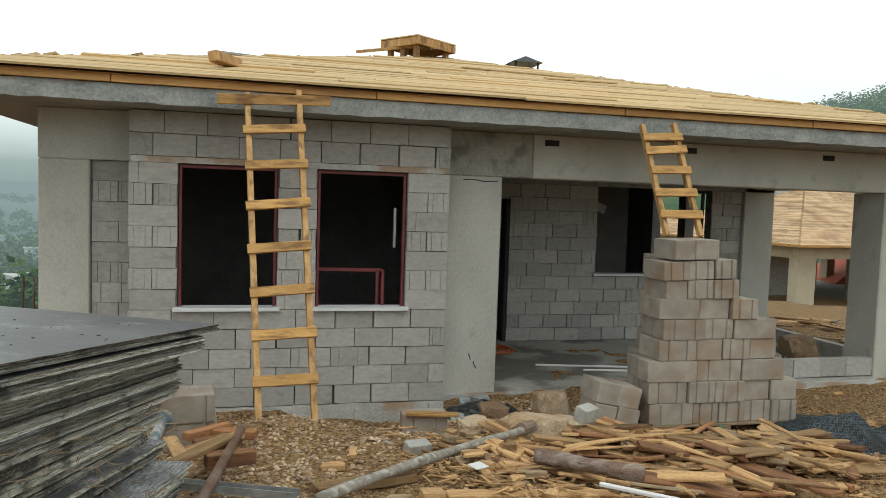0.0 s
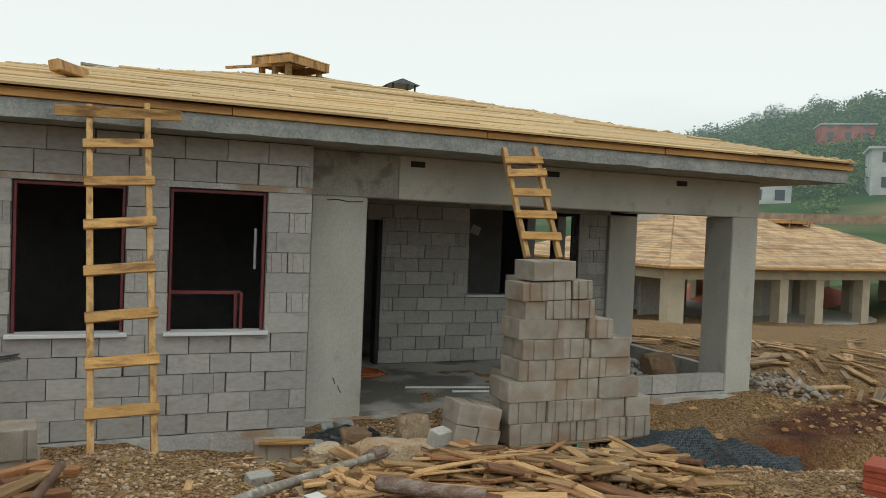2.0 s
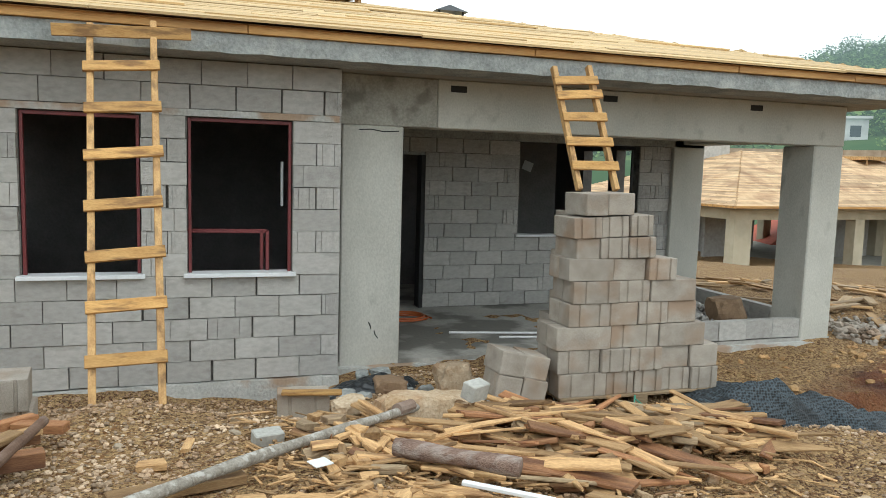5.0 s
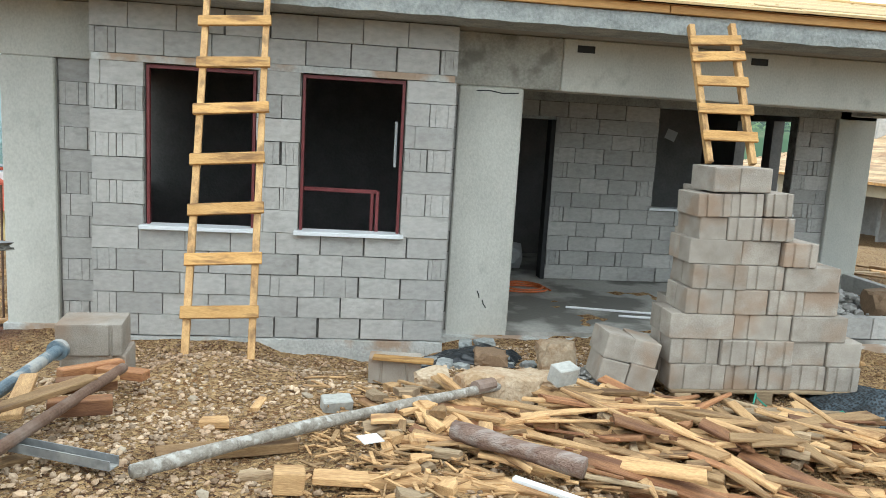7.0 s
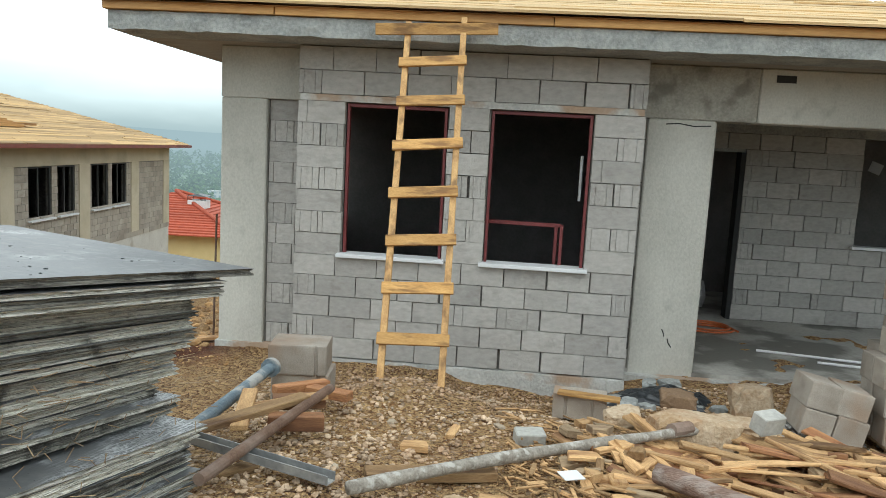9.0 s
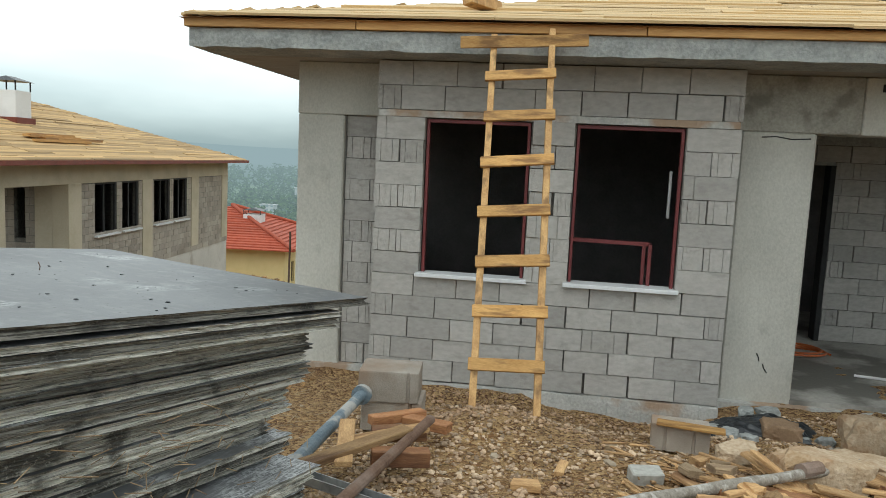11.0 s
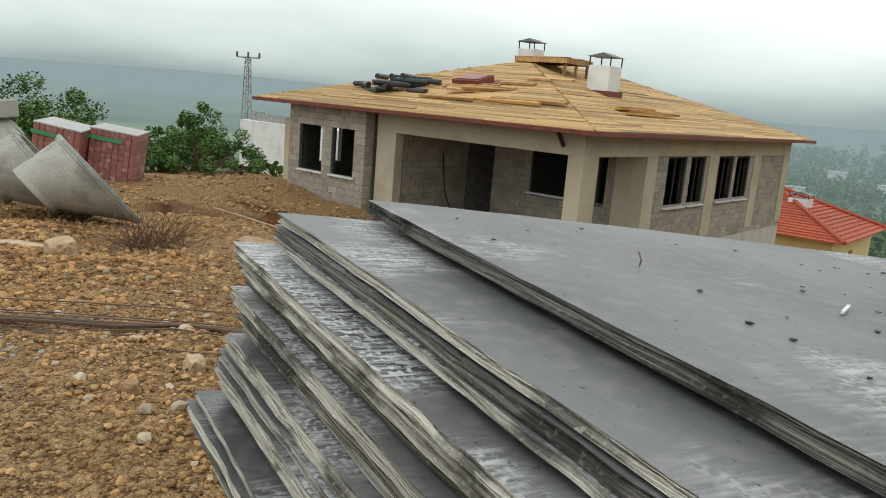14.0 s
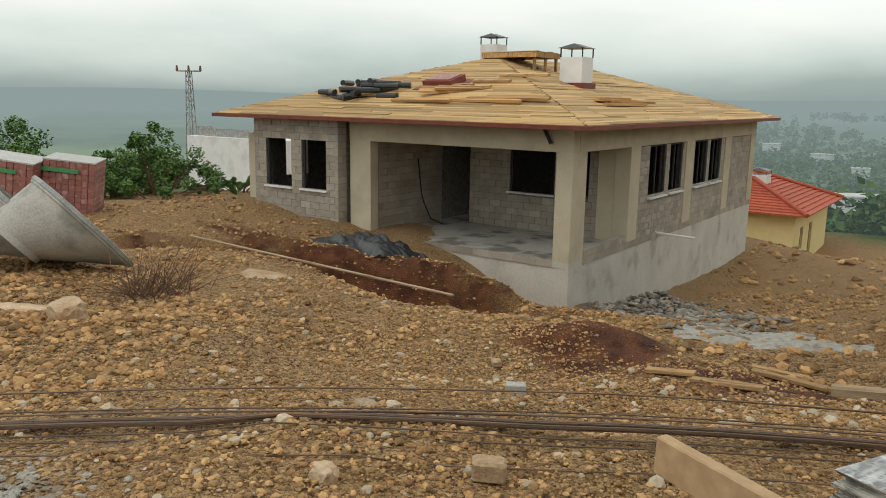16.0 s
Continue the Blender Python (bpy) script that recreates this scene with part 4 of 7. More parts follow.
def plywood_sheet(origin, skew, yaw_jit, z_near, z_far, thick, lift, r, top, edge):
    """A film-faced sheet, 1.25 by 2.5 m, whose far end sags a little; its rims are ragged."""
    nu, nv = 20, 46
    s = Solid()
    c, sn = math.cos(yaw_jit), math.sin(yaw_jit)
    rag = {}
    for k, zo in ((0, -thick), (1, 0.0)):
        for j in range(nv + 1):
            for i in range(nu + 1):
                u, v = 1.32 * i / nu, 2.46 * j / nv
                if i in (0, nu) or j in (0, nv):
                    q = rag.setdefault((i, j), (r.uniform(-0.003, 0.002), r.uniform(-0.004, 0.002)))
                    u, v = u + q[0], v + q[1]
                uu, vv = u * c - v * sn, u * sn + v * c
                p = origin + st_short * uu + st_long * (vv + skew * u / 1.32)
                t = max(v / 2.5, 0.0)
                s.v.append((p.x, p.y, z_near + (z_far - z_near) * t ** 1.08 + lift * (u / 1.32) + zo))
    w = nu + 1
    n = w * (nv + 1)
    for j in range(nv):
        for i in range(nu):
            a = j * w + i
            s.f.append((n + a, n + a + 1, n + a + w + 1, n + a + w))
            s.f.append((a + w, a + w + 1, a + 1, a))
    rim = [i for i in range(w)] + [j * w + nu for j in range(1, nv + 1)] + [nv * w + i for i in range(nu - 1, -1, -1)] + [j * w for j in range(nv - 1, 0, -1)]
    levels = [rim]
    for t in (0.3, 0.4, 0.66, 0.76):
        deep = r.uniform(0.006, 0.011) if t in (0.4, 0.66) else r.uniform(0.0, 0.004)
        row = []
        for a in rim:
            i, j = a % w, a // w
            out = st_short * ((i == nu) - (i == 0)) + st_long * ((j == nv) - (j == 0))
            p = Vector(s.v[a]).lerp(Vector(s.v[n + a]), t + r.uniform(-0.05, 0.05)) - out * (deep + r.uniform(-0.002, 0.005))
            row.append(len(s.v))
            s.v.append(tuple(p))
        levels.append(row)
    levels.append([n + a for a in rim])
    for lo, hi in zip(levels, levels[1:]):
        for i in range(len(rim)):
            j = (i + 1) % len(rim)
            s.f.append((lo[i], lo[j], hi[j], hi[i]))
    ob = s.put("plywood_sheet", top)
    tall = [0.0] * n + [thick] * n + [thick * t for t in (0.3, 0.4, 0.66, 0.76) for _ in rim]
    shift = r.uniform(0, 40)
    uv = ob.data.uv_layers.new(name="edge_map").data
    for q in ob.data.loops:
        co = s.v[q.vertex_index]
        uv[q.index].uv = (shift + co[0] * 0.7 + co[1] * 1.1, shift + tall[q.vertex_index])
    ob.data.materials.append(edge)
    k = 2 * nu * nv
    for f in ob.data.polygons:
        f.material_index = 1 if f.index >= k else 0
    return ob


off_list = [(0.0, 0.0, 0.0), (0.0, -0.172, 0.0), (0.006, -0.178, 0.0), (0.003, -0.182, 0.0)] + [(0.088 + 0.006 * (k % 3), -0.245 + 0.010 * (k * 5 % 4), 0.0) for k in range(9)]
zn = 1.762
for k in range(N_SHEETS):
    th = rs.uniform(0.017, 0.026)
    if k < len(off_list):
        du, dv, yj = off_list[k]
    else:
        q = (k - 13) / 33
        du = (0.155 if k < 25 else 0.03) + 0.012 * rs.random() + (0.04 if k % 11 > 6 else 0)
        dv = -0.24 - 0.03 * q + rs.uniform(-0.015, 0.015) - (0.05 if k % 9 < 4 else 0)
        yj = rs.uniform(-0.006, 0.006)
    if k == 0:
        th = 0.029
    o = ST0 + st_short * (du - 0.02) + st_long * dv
    sag = 0.223 - 0.004 * k
    plywood_sheet(o, 0.0 if k == 0 else -0.022, yj, zn, zn - sag, th, 0.07 - 0.001 * k, rs, M["ply_top"] if k < 3 else M["ply_dark"], M[("ply_edge_black", "ply_edge", "ply_edge_black", "ply_edge_pale", "ply_edge")[k] if k < 5 else rs.choice(("ply_edge", "ply_edge", "ply_edge", "ply_edge_black", "ply_edge_pale", "ply_edge_pale"))])
    ob = scene.collection.objects[-1]
    tagged(ob, "grey film-faced formwork plywood sheet with frayed edges" if k == 0 else "weathered formwork plywood sheet in a tall stack", "plywood sheet", "stack of formwork sheets")
    zn -= th + ((0.002, 0.006, 0.003, 0.009)[k % 4] if k != 24 else 0.035)
STACK_BOTTOM = zn
for dv in (0.1, 1.1, 2.0):
    p = ST0 + st_short * 0.6 + st_long * dv
    b = Solid().cbox(-0.65, 0.65, -0.05, 0.05, -0.10, 0, 0.004).put("bearer", M["scrap_grey"])
    b.matrix_basis = Matrix.Translation((p.x, p.y, zn + 0.0 - 0.20 * (max(0, dv) / 2.5) * 0.2)) @ Matrix((st_short, st_long, Vector((0, 0, 1)))).transposed().to_4x4()
    tagged(b, "grey timber bearer under stacked plywood", "bearer", "stack bearers")


# ---- blocks stacked on a pallet ----
def pallet(m):
    p = tagged(empty("wooden_pallet", m), "rough wooden pallet under stacked blocks", "pallet")
    for y_ in (-0.45, 0.0, 0.45):
        for x_ in (-0.5, 0, 0.5):
            Solid().cbox(x_ - 0.05, x_ + 0.05, y_ - 0.05, y_ + 0.05, 0.0, 0.09, 0.003).put("foot_block", M["scrap_grey"], p)
    for k in range(6):
        Solid().cbox(-0.58, 0.58, -0.5 + k * 0.17, -0.37 + k * 0.17, 0.09, 0.112, 0.003).put("deck_board", M["scrap_grey"], p)


pallet(pose(5.36, 7.42, 0.04) @ Matrix.Diagonal((1.35, 0.98, 1, 1)))
stack_meshes = [grooved_block(0.39, 0.19, 0.19, g_, 0.006, 0.012).mesh("pumice_block", M["block_warm"]) for g_ in ((-0.10, 0.09), (), ())]
end_mesh = grooved_block(0.216, 0.39, 0.19, (-0.055, 0.05), 0.006, 0.014).mesh("pumice_block", M["block_warm"])
end_plain = grooved_block(0.216, 0.39, 0.19, (), 0.008, 0.010).mesh("pumice_block", M["block_warm"])
rk = random.Random(8)


def stacked(me, x, y, z, yaw=0, tilt=0, lean=0):
    o = new("pumice_block", me)
    o.matrix_basis = pose(x, y, z, tilt, lean + rk.uniform(-1.6, 1.6), yaw + rk.uniform(-4.5, 4.5))
    tagged(o, "brown-stained grey pumice block in a pallet stack", "pumice block", "blocks stacked on the pallet")


# courses from below: foot height, height, lean in degrees, then the seams between the blocks along the front
PY = 6.95
COURSES = [
    (0.152, 0.200, 0.0, (4.57, 5.02, 5.30, 5.59, 5.88, 6.16)),
    (0.354, 0.200, 0.0, (4.55, 4.96, 5.24, 5.56, 5.86, 6.15)),
    (0.556, 0.198, 0.0, (4.53, 5.05, 5.53, 5.99)),
    (0.756, 0.196, 0.0, (4.63, 5.03, 5.305, 5.605, 5.915)),
    (0.954, 0.188, 0.0, (4.66, 5.11, 5.42, 5.885)),
    (1.144, 0.188, 0.0, (4.62, 5.05, 5.37, 5.66)),
    (1.334, 0.176, -1.5, (4.68, 4.91, 5.18, 5.44)),
    (1.515, 0.176, -2.5, (4.65, 4.91, 5.18, 5.41)),
    (1.700, 0.184, -1.5, (4.74, 4.95, 5.22)),
]
for z0, h, lean, seams in COURSES:
    for a, b in zip(seams, seams[1:]):
        w = b - a
        long_way = w > 0.38
        me = rk.choice(stack_meshes) if long_way else (end_mesh if rk.random() < 0.75 else end_plain)
        unit = 0.39 if long_way else 0.216
        for row in range(2 if long_way else 1):
            o = new("pumice_block", me)
            rise = (a + b - seams[0] - seams[-1]) / 2 * -math.sin(radians(lean))
            o.matrix_basis = pose((a + b) / 2, PY + rk.uniform(-0.012, 0.03) + (0.095 + 0.198 * row if long_way else 0.195), z0 + h / 2 + rise, rk.uniform(-0.4, 0.4), lean + rk.uniform(-0.4, 0.4), rk.uniform(-1.6, 1.6)) @ Matrix.Diagonal(((w - rk.uniform(0.003, 0.012)) / unit, 1, (h - 0.003) / 0.19, 1))
            tagged(o, "brown-stained grey pumice block in a pallet stack", "pumice block", "blocks stacked on the pallet")
    x = seams[0] + 0.22
    while x < seams[-1] - 0.2 and z0 < 1.6:
        o = new("pumice_block", end_plain)
        o.matrix_basis = pose(x + 0.11, PY + 0.62 + rk.uniform(-0.01, 0.01), z0 + h / 2, 0, 0, rk.uniform(-2, 2))
        tagged(o, "brown-stained grey pumice block in a pallet stack", "pumice block", "blocks stacked on the pallet")
        x += 0.222
for x_, y_, z_ in ((4.12, 7.12, 0.27), (4.335, 7.10, 0.235), (4.15, 7.14, 0.462), (4.365, 7.12, 0.427)):
    stacked(end_plain, x_, y_, z_, -4, -3, 12)


# ---- second house ----
H2 = pose(-10.9, 16.61, 0, 0, 0, 6)
house2 = structure(empty("second_house", H2), "pumice block house shell with cream columns and boarded roof", "house")
L2, D2 = -11.43, 16.0
BEAM2, SOF2, FL2, EAVE2, APEX2 = 0.95, 1.50, -1.67, 1.53, 3.52
Solid().box(L2, -0.004, 0.012, D2, -4.6, FL2 - 0.16).put("base_wall", M["base_wall"], house2, "pale cast concrete base wall")
Solid().box(L2, 0.0, 0.0, D2 + 0.01, FL2 - 0.16, FL2).put("floor_edge", M["base_wall"], house2)
Solid().box(-6.27, -0.45, 0.05, 3.6, FL2 + 0.001, FL2 + 0.012).put("porch_floor", M["floor"], house2, "dusty concrete porch floor")
Solid().box(L2 + 0.2, -0.2, 3.6, D2 - 0.2, FL2 + 0.001, FL2 + 0.010).put("inner_floor", M["floor"], house2)
for x0, x1, y0, y1 in ((L2, L2 + 0.45, 0, 0.45), (-7.05, -6.27, 0, 0.35), (-0.45, 0.0, 0, 0.75), (-0.45, 0.012, 3.42, 4.08), (-0.3, 0.012, 7.85, 8.58), (-0.3, 0.012, 12.0, 12.7), (-0.4, 0.012, 15.35, 16.03), (-0.95, -0.45, 3.46, 3.8)):
    Solid().cbox(x0, x1, y0, y1, FL2 - 0.02, BEAM2 + 0.02, 0.012).put("column", M["plaster"], house2, "cream plastered column")
Solid().cbox(-7.06, 0.004, -0.004, 0.3, BEAM2, SOF2, 0.01).put("beam", M["plaster"], house2, "cream plastered front beam")
Solid().cbox(-0.3, 0.006, 0.3, D2 + 0.03, BEAM2, SOF2, 0.01).put("beam", M["plaster"], house2, "cream plastered side beam")
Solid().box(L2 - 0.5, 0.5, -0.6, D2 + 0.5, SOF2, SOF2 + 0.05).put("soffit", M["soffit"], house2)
WIN_F = [(-10.19, -9.09, -0.53, 0.97), (-8.65, -7.65, -0.53, 0.97)]
WIN_S = [(4.85, 6.15, -0.55, 0.94), (6.50, 7.60, -0.55, 0.94), (8.75, 10.05, -0.55, 0.94), (10.35, 11.60, -0.55, 0.94)]
c2 = Solid()
c2.wall(-10.72, -7.18, -0.345, -0.16, -1.9, SOF2, WIN_F)
c2.box(-7.36, -7.19, -0.16, 0.3, -1.9, SOF2)
c2.box(-10.71, -10.55, -0.16, 0.3, -1.9, SOF2)
c2.box(L2 + 0.3, -10.7, 0.1, 0.3, -1.9, SOF2)
c2.wall(4.0, 15.5, -0.2, -0.035, FL2, BEAM2 + 0.01, WIN_S, along="y")
PORCH_HOLES = ((-6.30, -5.28, FL2, 0.9), (-3.83, -2.33, -0.55, 0.94), (-1.55, -1.25, -0.55, 0.94))
c2.wall(-6.5, -0.95, 3.55, 3.70, FL2, SOF2, PORCH_HOLES)
c2.wall(L2 + 0.01, -0.2, D2 - 0.2, D2, -1.9, SOF2, ((-9.6, -8.6, -0.45, 0.95),))
c2.wall(0.3, D2, L2 + 0.01, L2 + 0.2, -1.9, SOF2, ((1.4, 2.4, -0.45, 0.95), (5, 6, -0.45, 0.95)), along="y")
c2.box(-6.5, -6.33, 0.3, D2 - 0.2, FL2, SOF2)
c2.put("wall_core", M["mortar"], house2, "mortar joints of the block walls")


H2_BLOCK = Solid().cbox(-0.5, 0.5, -0.5, 0.5, -0.5, 0.5, 0.012).mesh("block", M["block_far"])


def joined_blocks(s, a0, a1, face, z0, z1, holes, along, r, sign=1, bl=0.40, bh=0.2, proud=0.012, single=None):
    """Block faces over a core, each with its own edges; along x or y, at the coordinate face."""
    z, k = z0, 0
    while z < z1 - 0.03:
        h = min(bh, z1 - z)
        a = a0 - (bl / 2 if k % 2 else 0)
        while a < a1:
            p, q = max(a, a0), min(a + bl, a1)
            cuts = [(p, q)]
            for ho in holes:
                if ho[2] - 0.02 < z + h / 2 < ho[3] + 0.02:
                    nxt = []
                    for u, v in cuts:
                        if u < ho[0]:
                            nxt.append((u, min(v, ho[0])))
                        if v > ho[1]:
                            nxt.append((max(u, ho[1]), v))
                    cuts = nxt
            for u, v in cuts:
                if v - u > 0.04:
                    j = r.uniform(0, 0.006)
                    g_ = r.uniform(0.004, 0.010)
                    lo, hi = sorted((face, face + sign * (proud + j)))
                    bx = (u + g_, v - g_, lo, hi) if along == "x" else (lo, hi, u + g_, v - g_)
                    if single:
                        piece("block", H2_BLOCK, Matrix.Translation(((bx[0] + bx[1]) / 2, (bx[2] + bx[3]) / 2, z + h / 2)) @ Matrix.Diagonal((bx[1] - bx[0], bx[3] - bx[2], h - 0.011, 1)), single)
                    else:
                        s.box(*bx, z + 0.005, z + h - 0.006)
            a += bl
        z += bh
        k += 1


jb, j2 = Solid(), random.Random(4)
# a course of blocks edges the porch floor and stands as a low sill between the side columns
joined_blocks(jb, L2, -0.45, 0.0, FL2 - 0.16, FL2 + 0.035, (), "x", j2, -1, bl=0.62)
joined_blocks(jb, 0.75, D2, 0.0, FL2 - 0.16, FL2 + 0.035, (), "y", j2, 1, bl=0.62)
Solid().box(-0.2, 0.0, 0.75, 3.42, FL2 + 0.001, FL2 + 0.21).put("sill_wall", M["block_far"], house2, "low block sill between porch columns")
joined_blocks(jb, 0.75, 3.42, 0.0, FL2 + 0.04, FL2 + 0.21, (), "y", j2, 1)
Solid().rod((-0.1, 5.6, FL2 + 0.02), (1.0, 6.2, FL2 - 0.12), 0.035, n=10).put("drain_pipe", M["pvc"], house2, "white plastic drain pipe jutting from the wall")
joined_blocks(jb, -10.72, -7.17, -0.345, -1.9, SOF2, WIN_F, "x", j2, -1, single=house2)
joined_blocks(jb, -0.36, 0.0, -7.19, -1.9, SOF2, (), "y", j2, 1)
joined_blocks(jb, L2 + 0.45, -10.72, 0.10, -1.9, SOF2, (), "x", j2, -1)
joined_blocks(jb, 4.08, 7.85, -0.035, FL2, BEAM2, WIN_S, "y", j2, 1, single=house2)
joined_blocks(jb, 8.58, 12.0, -0.035, FL2, BEAM2, WIN_S, "y", j2, 1)
joined_blocks(jb, 12.7, 15.35, -0.035, FL2, BEAM2, (), "y", j2, 1)
joined_blocks(jb, -6.33, -0.95, 3.55, FL2 + 0.01, SOF2, PORCH_HOLES, "x", j2, -1)
joined_blocks(jb, 0.4, 3.5, -6.33, FL2 + 0.01, SOF2, (), "y", j2, 1)
tagged(jb.put("wall_blocks", M["block_far"], house2, "grey pumice blocks"), kind="stuff")


def far_window(x0, x1, z0, z1, face, along, parent):
    w = empty("window")
    w.parent = parent
    for a, b, c, d in ((x0, x0 + 0.06, z0, z1), (x1 - 0.06, x1, z0, z1), (x0 + 0.06, x1 - 0.06, z1 - 0.05, z1)):
        s = Solid()
        s.box(a, b, face + 0.06, face + 0.12, c, d) if along == "x" else s.box(face - 0.12, face - 0.06, a, b, c, d)
        s.put("window_frame", M["black"], w)
    s = Solid()
    s.cbox(x0 - 0.06, x1 + 0.06, face - 0.09, face + 0.14, z0 - 0.05, z0, 0.004) if along == "x" else s.cbox(face - 0.14, face + 0.09, x0 - 0.06, x1 + 0.06, z0 - 0.05, z0, 0.004)
    s.put("window_sill", M["sill"], w)


for a, b, c, d in WIN_F:
    far_window(a, b, c, d, -0.345, "x", house2)
for a, b, c, d in WIN_S:
    far_window(a, b, c, d, 0.0, "y", house2)
    Solid().box(-0.13, -0.09, (a + b) / 2 - 0.03, (a + b) / 2 + 0.03, c, d).put("window_bar", M["black"], house2)
far_window(-3.83, -2.33, -0.55, 0.94, 3.53, "x", house2)
Solid().tube([(-6.28, 2.2 + 0.02 * i, 0.35 - 0.12 * i) for i in range(10)] + [(-6.2, 2.4, -1.0), (-6.0, 2.5, -1.5), (-5.6, 2.6, -1.64)], 0.02, 6).put("cable_conduit", M["black"], house2, "hanging black cable conduit")
Solid().rod((-0.75, -0.1, 1.5), (-0.55, -0.1, 1.15), 0.045).put("drain_spout", M["black"], house2)
roof2 = empty("roof")
roof2.parent = house2
r2 = random.Random(31)
hip_roof(roof2, L2 - 0.65, 0.65, -0.75, D2 + 0.65, EAVE2 + 0.07, APEX2, M["roof_wood_far"], M["fascia"], ("south", "east"), r2, 0.14)
for x0, x1, y0, y1 in ((L2 - 0.72, 0.72, -0.82, -0.73), (L2 - 0.72, 0.72, D2 + 0.63, D2 + 0.72), (0.63, 0.72, -0.73, D2 + 0.63), (L2 - 0.72, L2 - 0.63, -0.73, D2 + 0.63)):
    Solid().cbox(x0, x1, y0, y1, EAVE2 - 0.03, EAVE2 + 0.075, 0.004).put("fascia_board", M["fascia_red"], house2, "dark red fascia board")


def on_roof2(u, v):
    """Height of the second roof over the local place (u, v)."""
    hw = (0.65 - (L2 - 0.65)) / 2
    d = min(u - (L2 - 0.65), 0.65 - u, v + 0.75, D2 + 0.65 - v)
    return EAVE2 + 0.07 + (APEX2 - EAVE2 - 0.07) * min(1, d / hw)


def roof2_pose(u, v, dz=0.0, rz=0.0, tilt=0.0):
    return H2 @ pose(u, v, on_roof2(u, v) + dz, tilt, 0, rz)


roof_hatch("timber_hatch", H2 @ pose(-6.0, 5.2, APEX2 - 0.06, 0, 0, -2), 2.0, 1.5, 0.16)
chimney("chimney", roof2_pose(-2.68, 5.3, -0.03), 0.85, 0.74)
chimney("chimney", roof2_pose(-7.75, 8.6, 0.08), 1.15, 0.72)
vc = tagged(empty("vent_cap", roof2_pose(-9.2, 8.9, 0.18)), "flat dark sheet metal vent cap on legs", "vent cap")
Solid().cbox(-0.6, 0.6, -0.35, 0.35, 0.62, 0.67, 0.005).put("sheet", M["foil"], vc)
for x_ in (-0.55, 0.5):
    for y_ in (-0.3, 0.26):
        Solid().box(x_, x_ + 0.04, y_, y_ + 0.04, -0.25, 0.62).put("leg", M["black"], vc)
sky_l = tagged(empty("skylight", roof2_pose(-5.4, 2.3, 0.02, 0, 16)), "small dark red skylight box on the roof", "skylight")
Solid().cbox(-0.75, 0.75, -0.6, 0.6, 0, 0.03, 0.004).put("flashing", M["fascia_red"], sky_l)
Solid().cbox(-0.5, 0.5, -0.4, 0.4, 0.03, 0.22, 0.006).put("curb", M["fascia_red"], sky_l)
Solid().cbox(-0.42, 0.42, -0.32, 0.32, 0.22, 0.25, 0.006).put("lid", M["red_brick"], sky_l)
r4 = random.Random(77)
for k in range(30):
    u, v = -7.75 + r4.gauss(0, 0.5), 1.15 + r4.uniform(-0.4, 0.7)
    o = Solid().rod((-0.36, 0, 0), (0.36, 0, 0), 0.085, n=10).put("roofing_roll", M["foil"])
    o.matrix_basis = roof2_pose(u, v, 0.07 + 0.10 * (k % 3), r4.uniform(-75, 75), r4.uniform(6, 18))
    tagged(o, "black roofing felt roll in a heap on the roof", "felt roll", "roofing rolls")
for u, v, l_, rz, w_ in ((-4.6, 1.6, 1.9, 25, 0.14), (-4.2, 1.7, 1.8, 28, 0.14), (-4.9, 2.1, 1.5, -10, 0.12), (-3.6, 0.7, 3.6, -4, 0.12), (-7.0, 1.1, 1.4, 18, 0.12), (-3.9, 2.5, 1.2, 2, 0.16), (-0.9, 4.4, 2.0, 82, 0.14), (-0.8, 4.9, 2.2, 86, 0.14), (-1.1, 4.6, 2.3, 92, 0.16), (-0.6, 4.3, 2.6, 88, 0.12), (-5.0, 0.6, 2.0, -2, 0.12), (-4.75, 1.45, 1.5, 32, 0.14), (-4.45, 1.95, 1.7, 4, 0.14), (-5.1, 1.8, 1.3, 20, 0.18), (-2.4, 0.9, 2.6, -6, 0.16), (-3.2, 3.1, 1.6, 0, 0.14), (-0.75, 5.2, 2.4, 84, 0.14), (-1.0, 4.0, 1.8, 95, 0.18)):
    o = Solid().cbox(-l_ / 2, l_ / 2, -w_ / 2, w_ / 2, 0, 0.07, 0.004).put("roof_timber", M["fascia"] if l_ > 1.75 else M["scrap"])
    o.matrix_basis = roof2_pose(u, v, 0.05, rz, 16 if u < -2 else 0)
    tagged(o, "brown timber length lying on the roof boards", "timber", "roof timbers")


# ---- third house, beyond the porch ----
H3 = pose(26.39, 31.5, 0, 0, 0, 5)
house3 = structure(empty("third_house", H3), "open concrete frame house with pale boarded roof", "house")
F3, B3, S3 = -2.60, -0.06, 0.46
for u in (0, 4.6, 8.2, 11.2, 15.4, 20.4, 24.4):
    for v in (0, 4.2, 9.0, 13.0):
        if (u, v) in ((4.6, 4.2), (11.2, 9.0)):
            continue
        Solid().cbox(u, u + (1.1 if (u == 0 and v == 0) else 0.7), v, v + 0.6, F3 - 0.6, B3, 0.01).put("column", M["plaster"], house3, "cream concrete column")
for x0, x1, y0, y1 in ((0, 25.1, 0, 0.4), (0, 0.4, 0.4, 13.6), (0.4, 25.1, 13.2, 13.6), (24.7, 25.1, 0.4, 13.2)):
    Solid().cbox(x0, x1, y0, y1, B3, S3, 0.01).put("beam", M["plaster"], house3)
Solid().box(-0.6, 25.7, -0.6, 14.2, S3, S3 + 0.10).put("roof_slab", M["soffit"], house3)
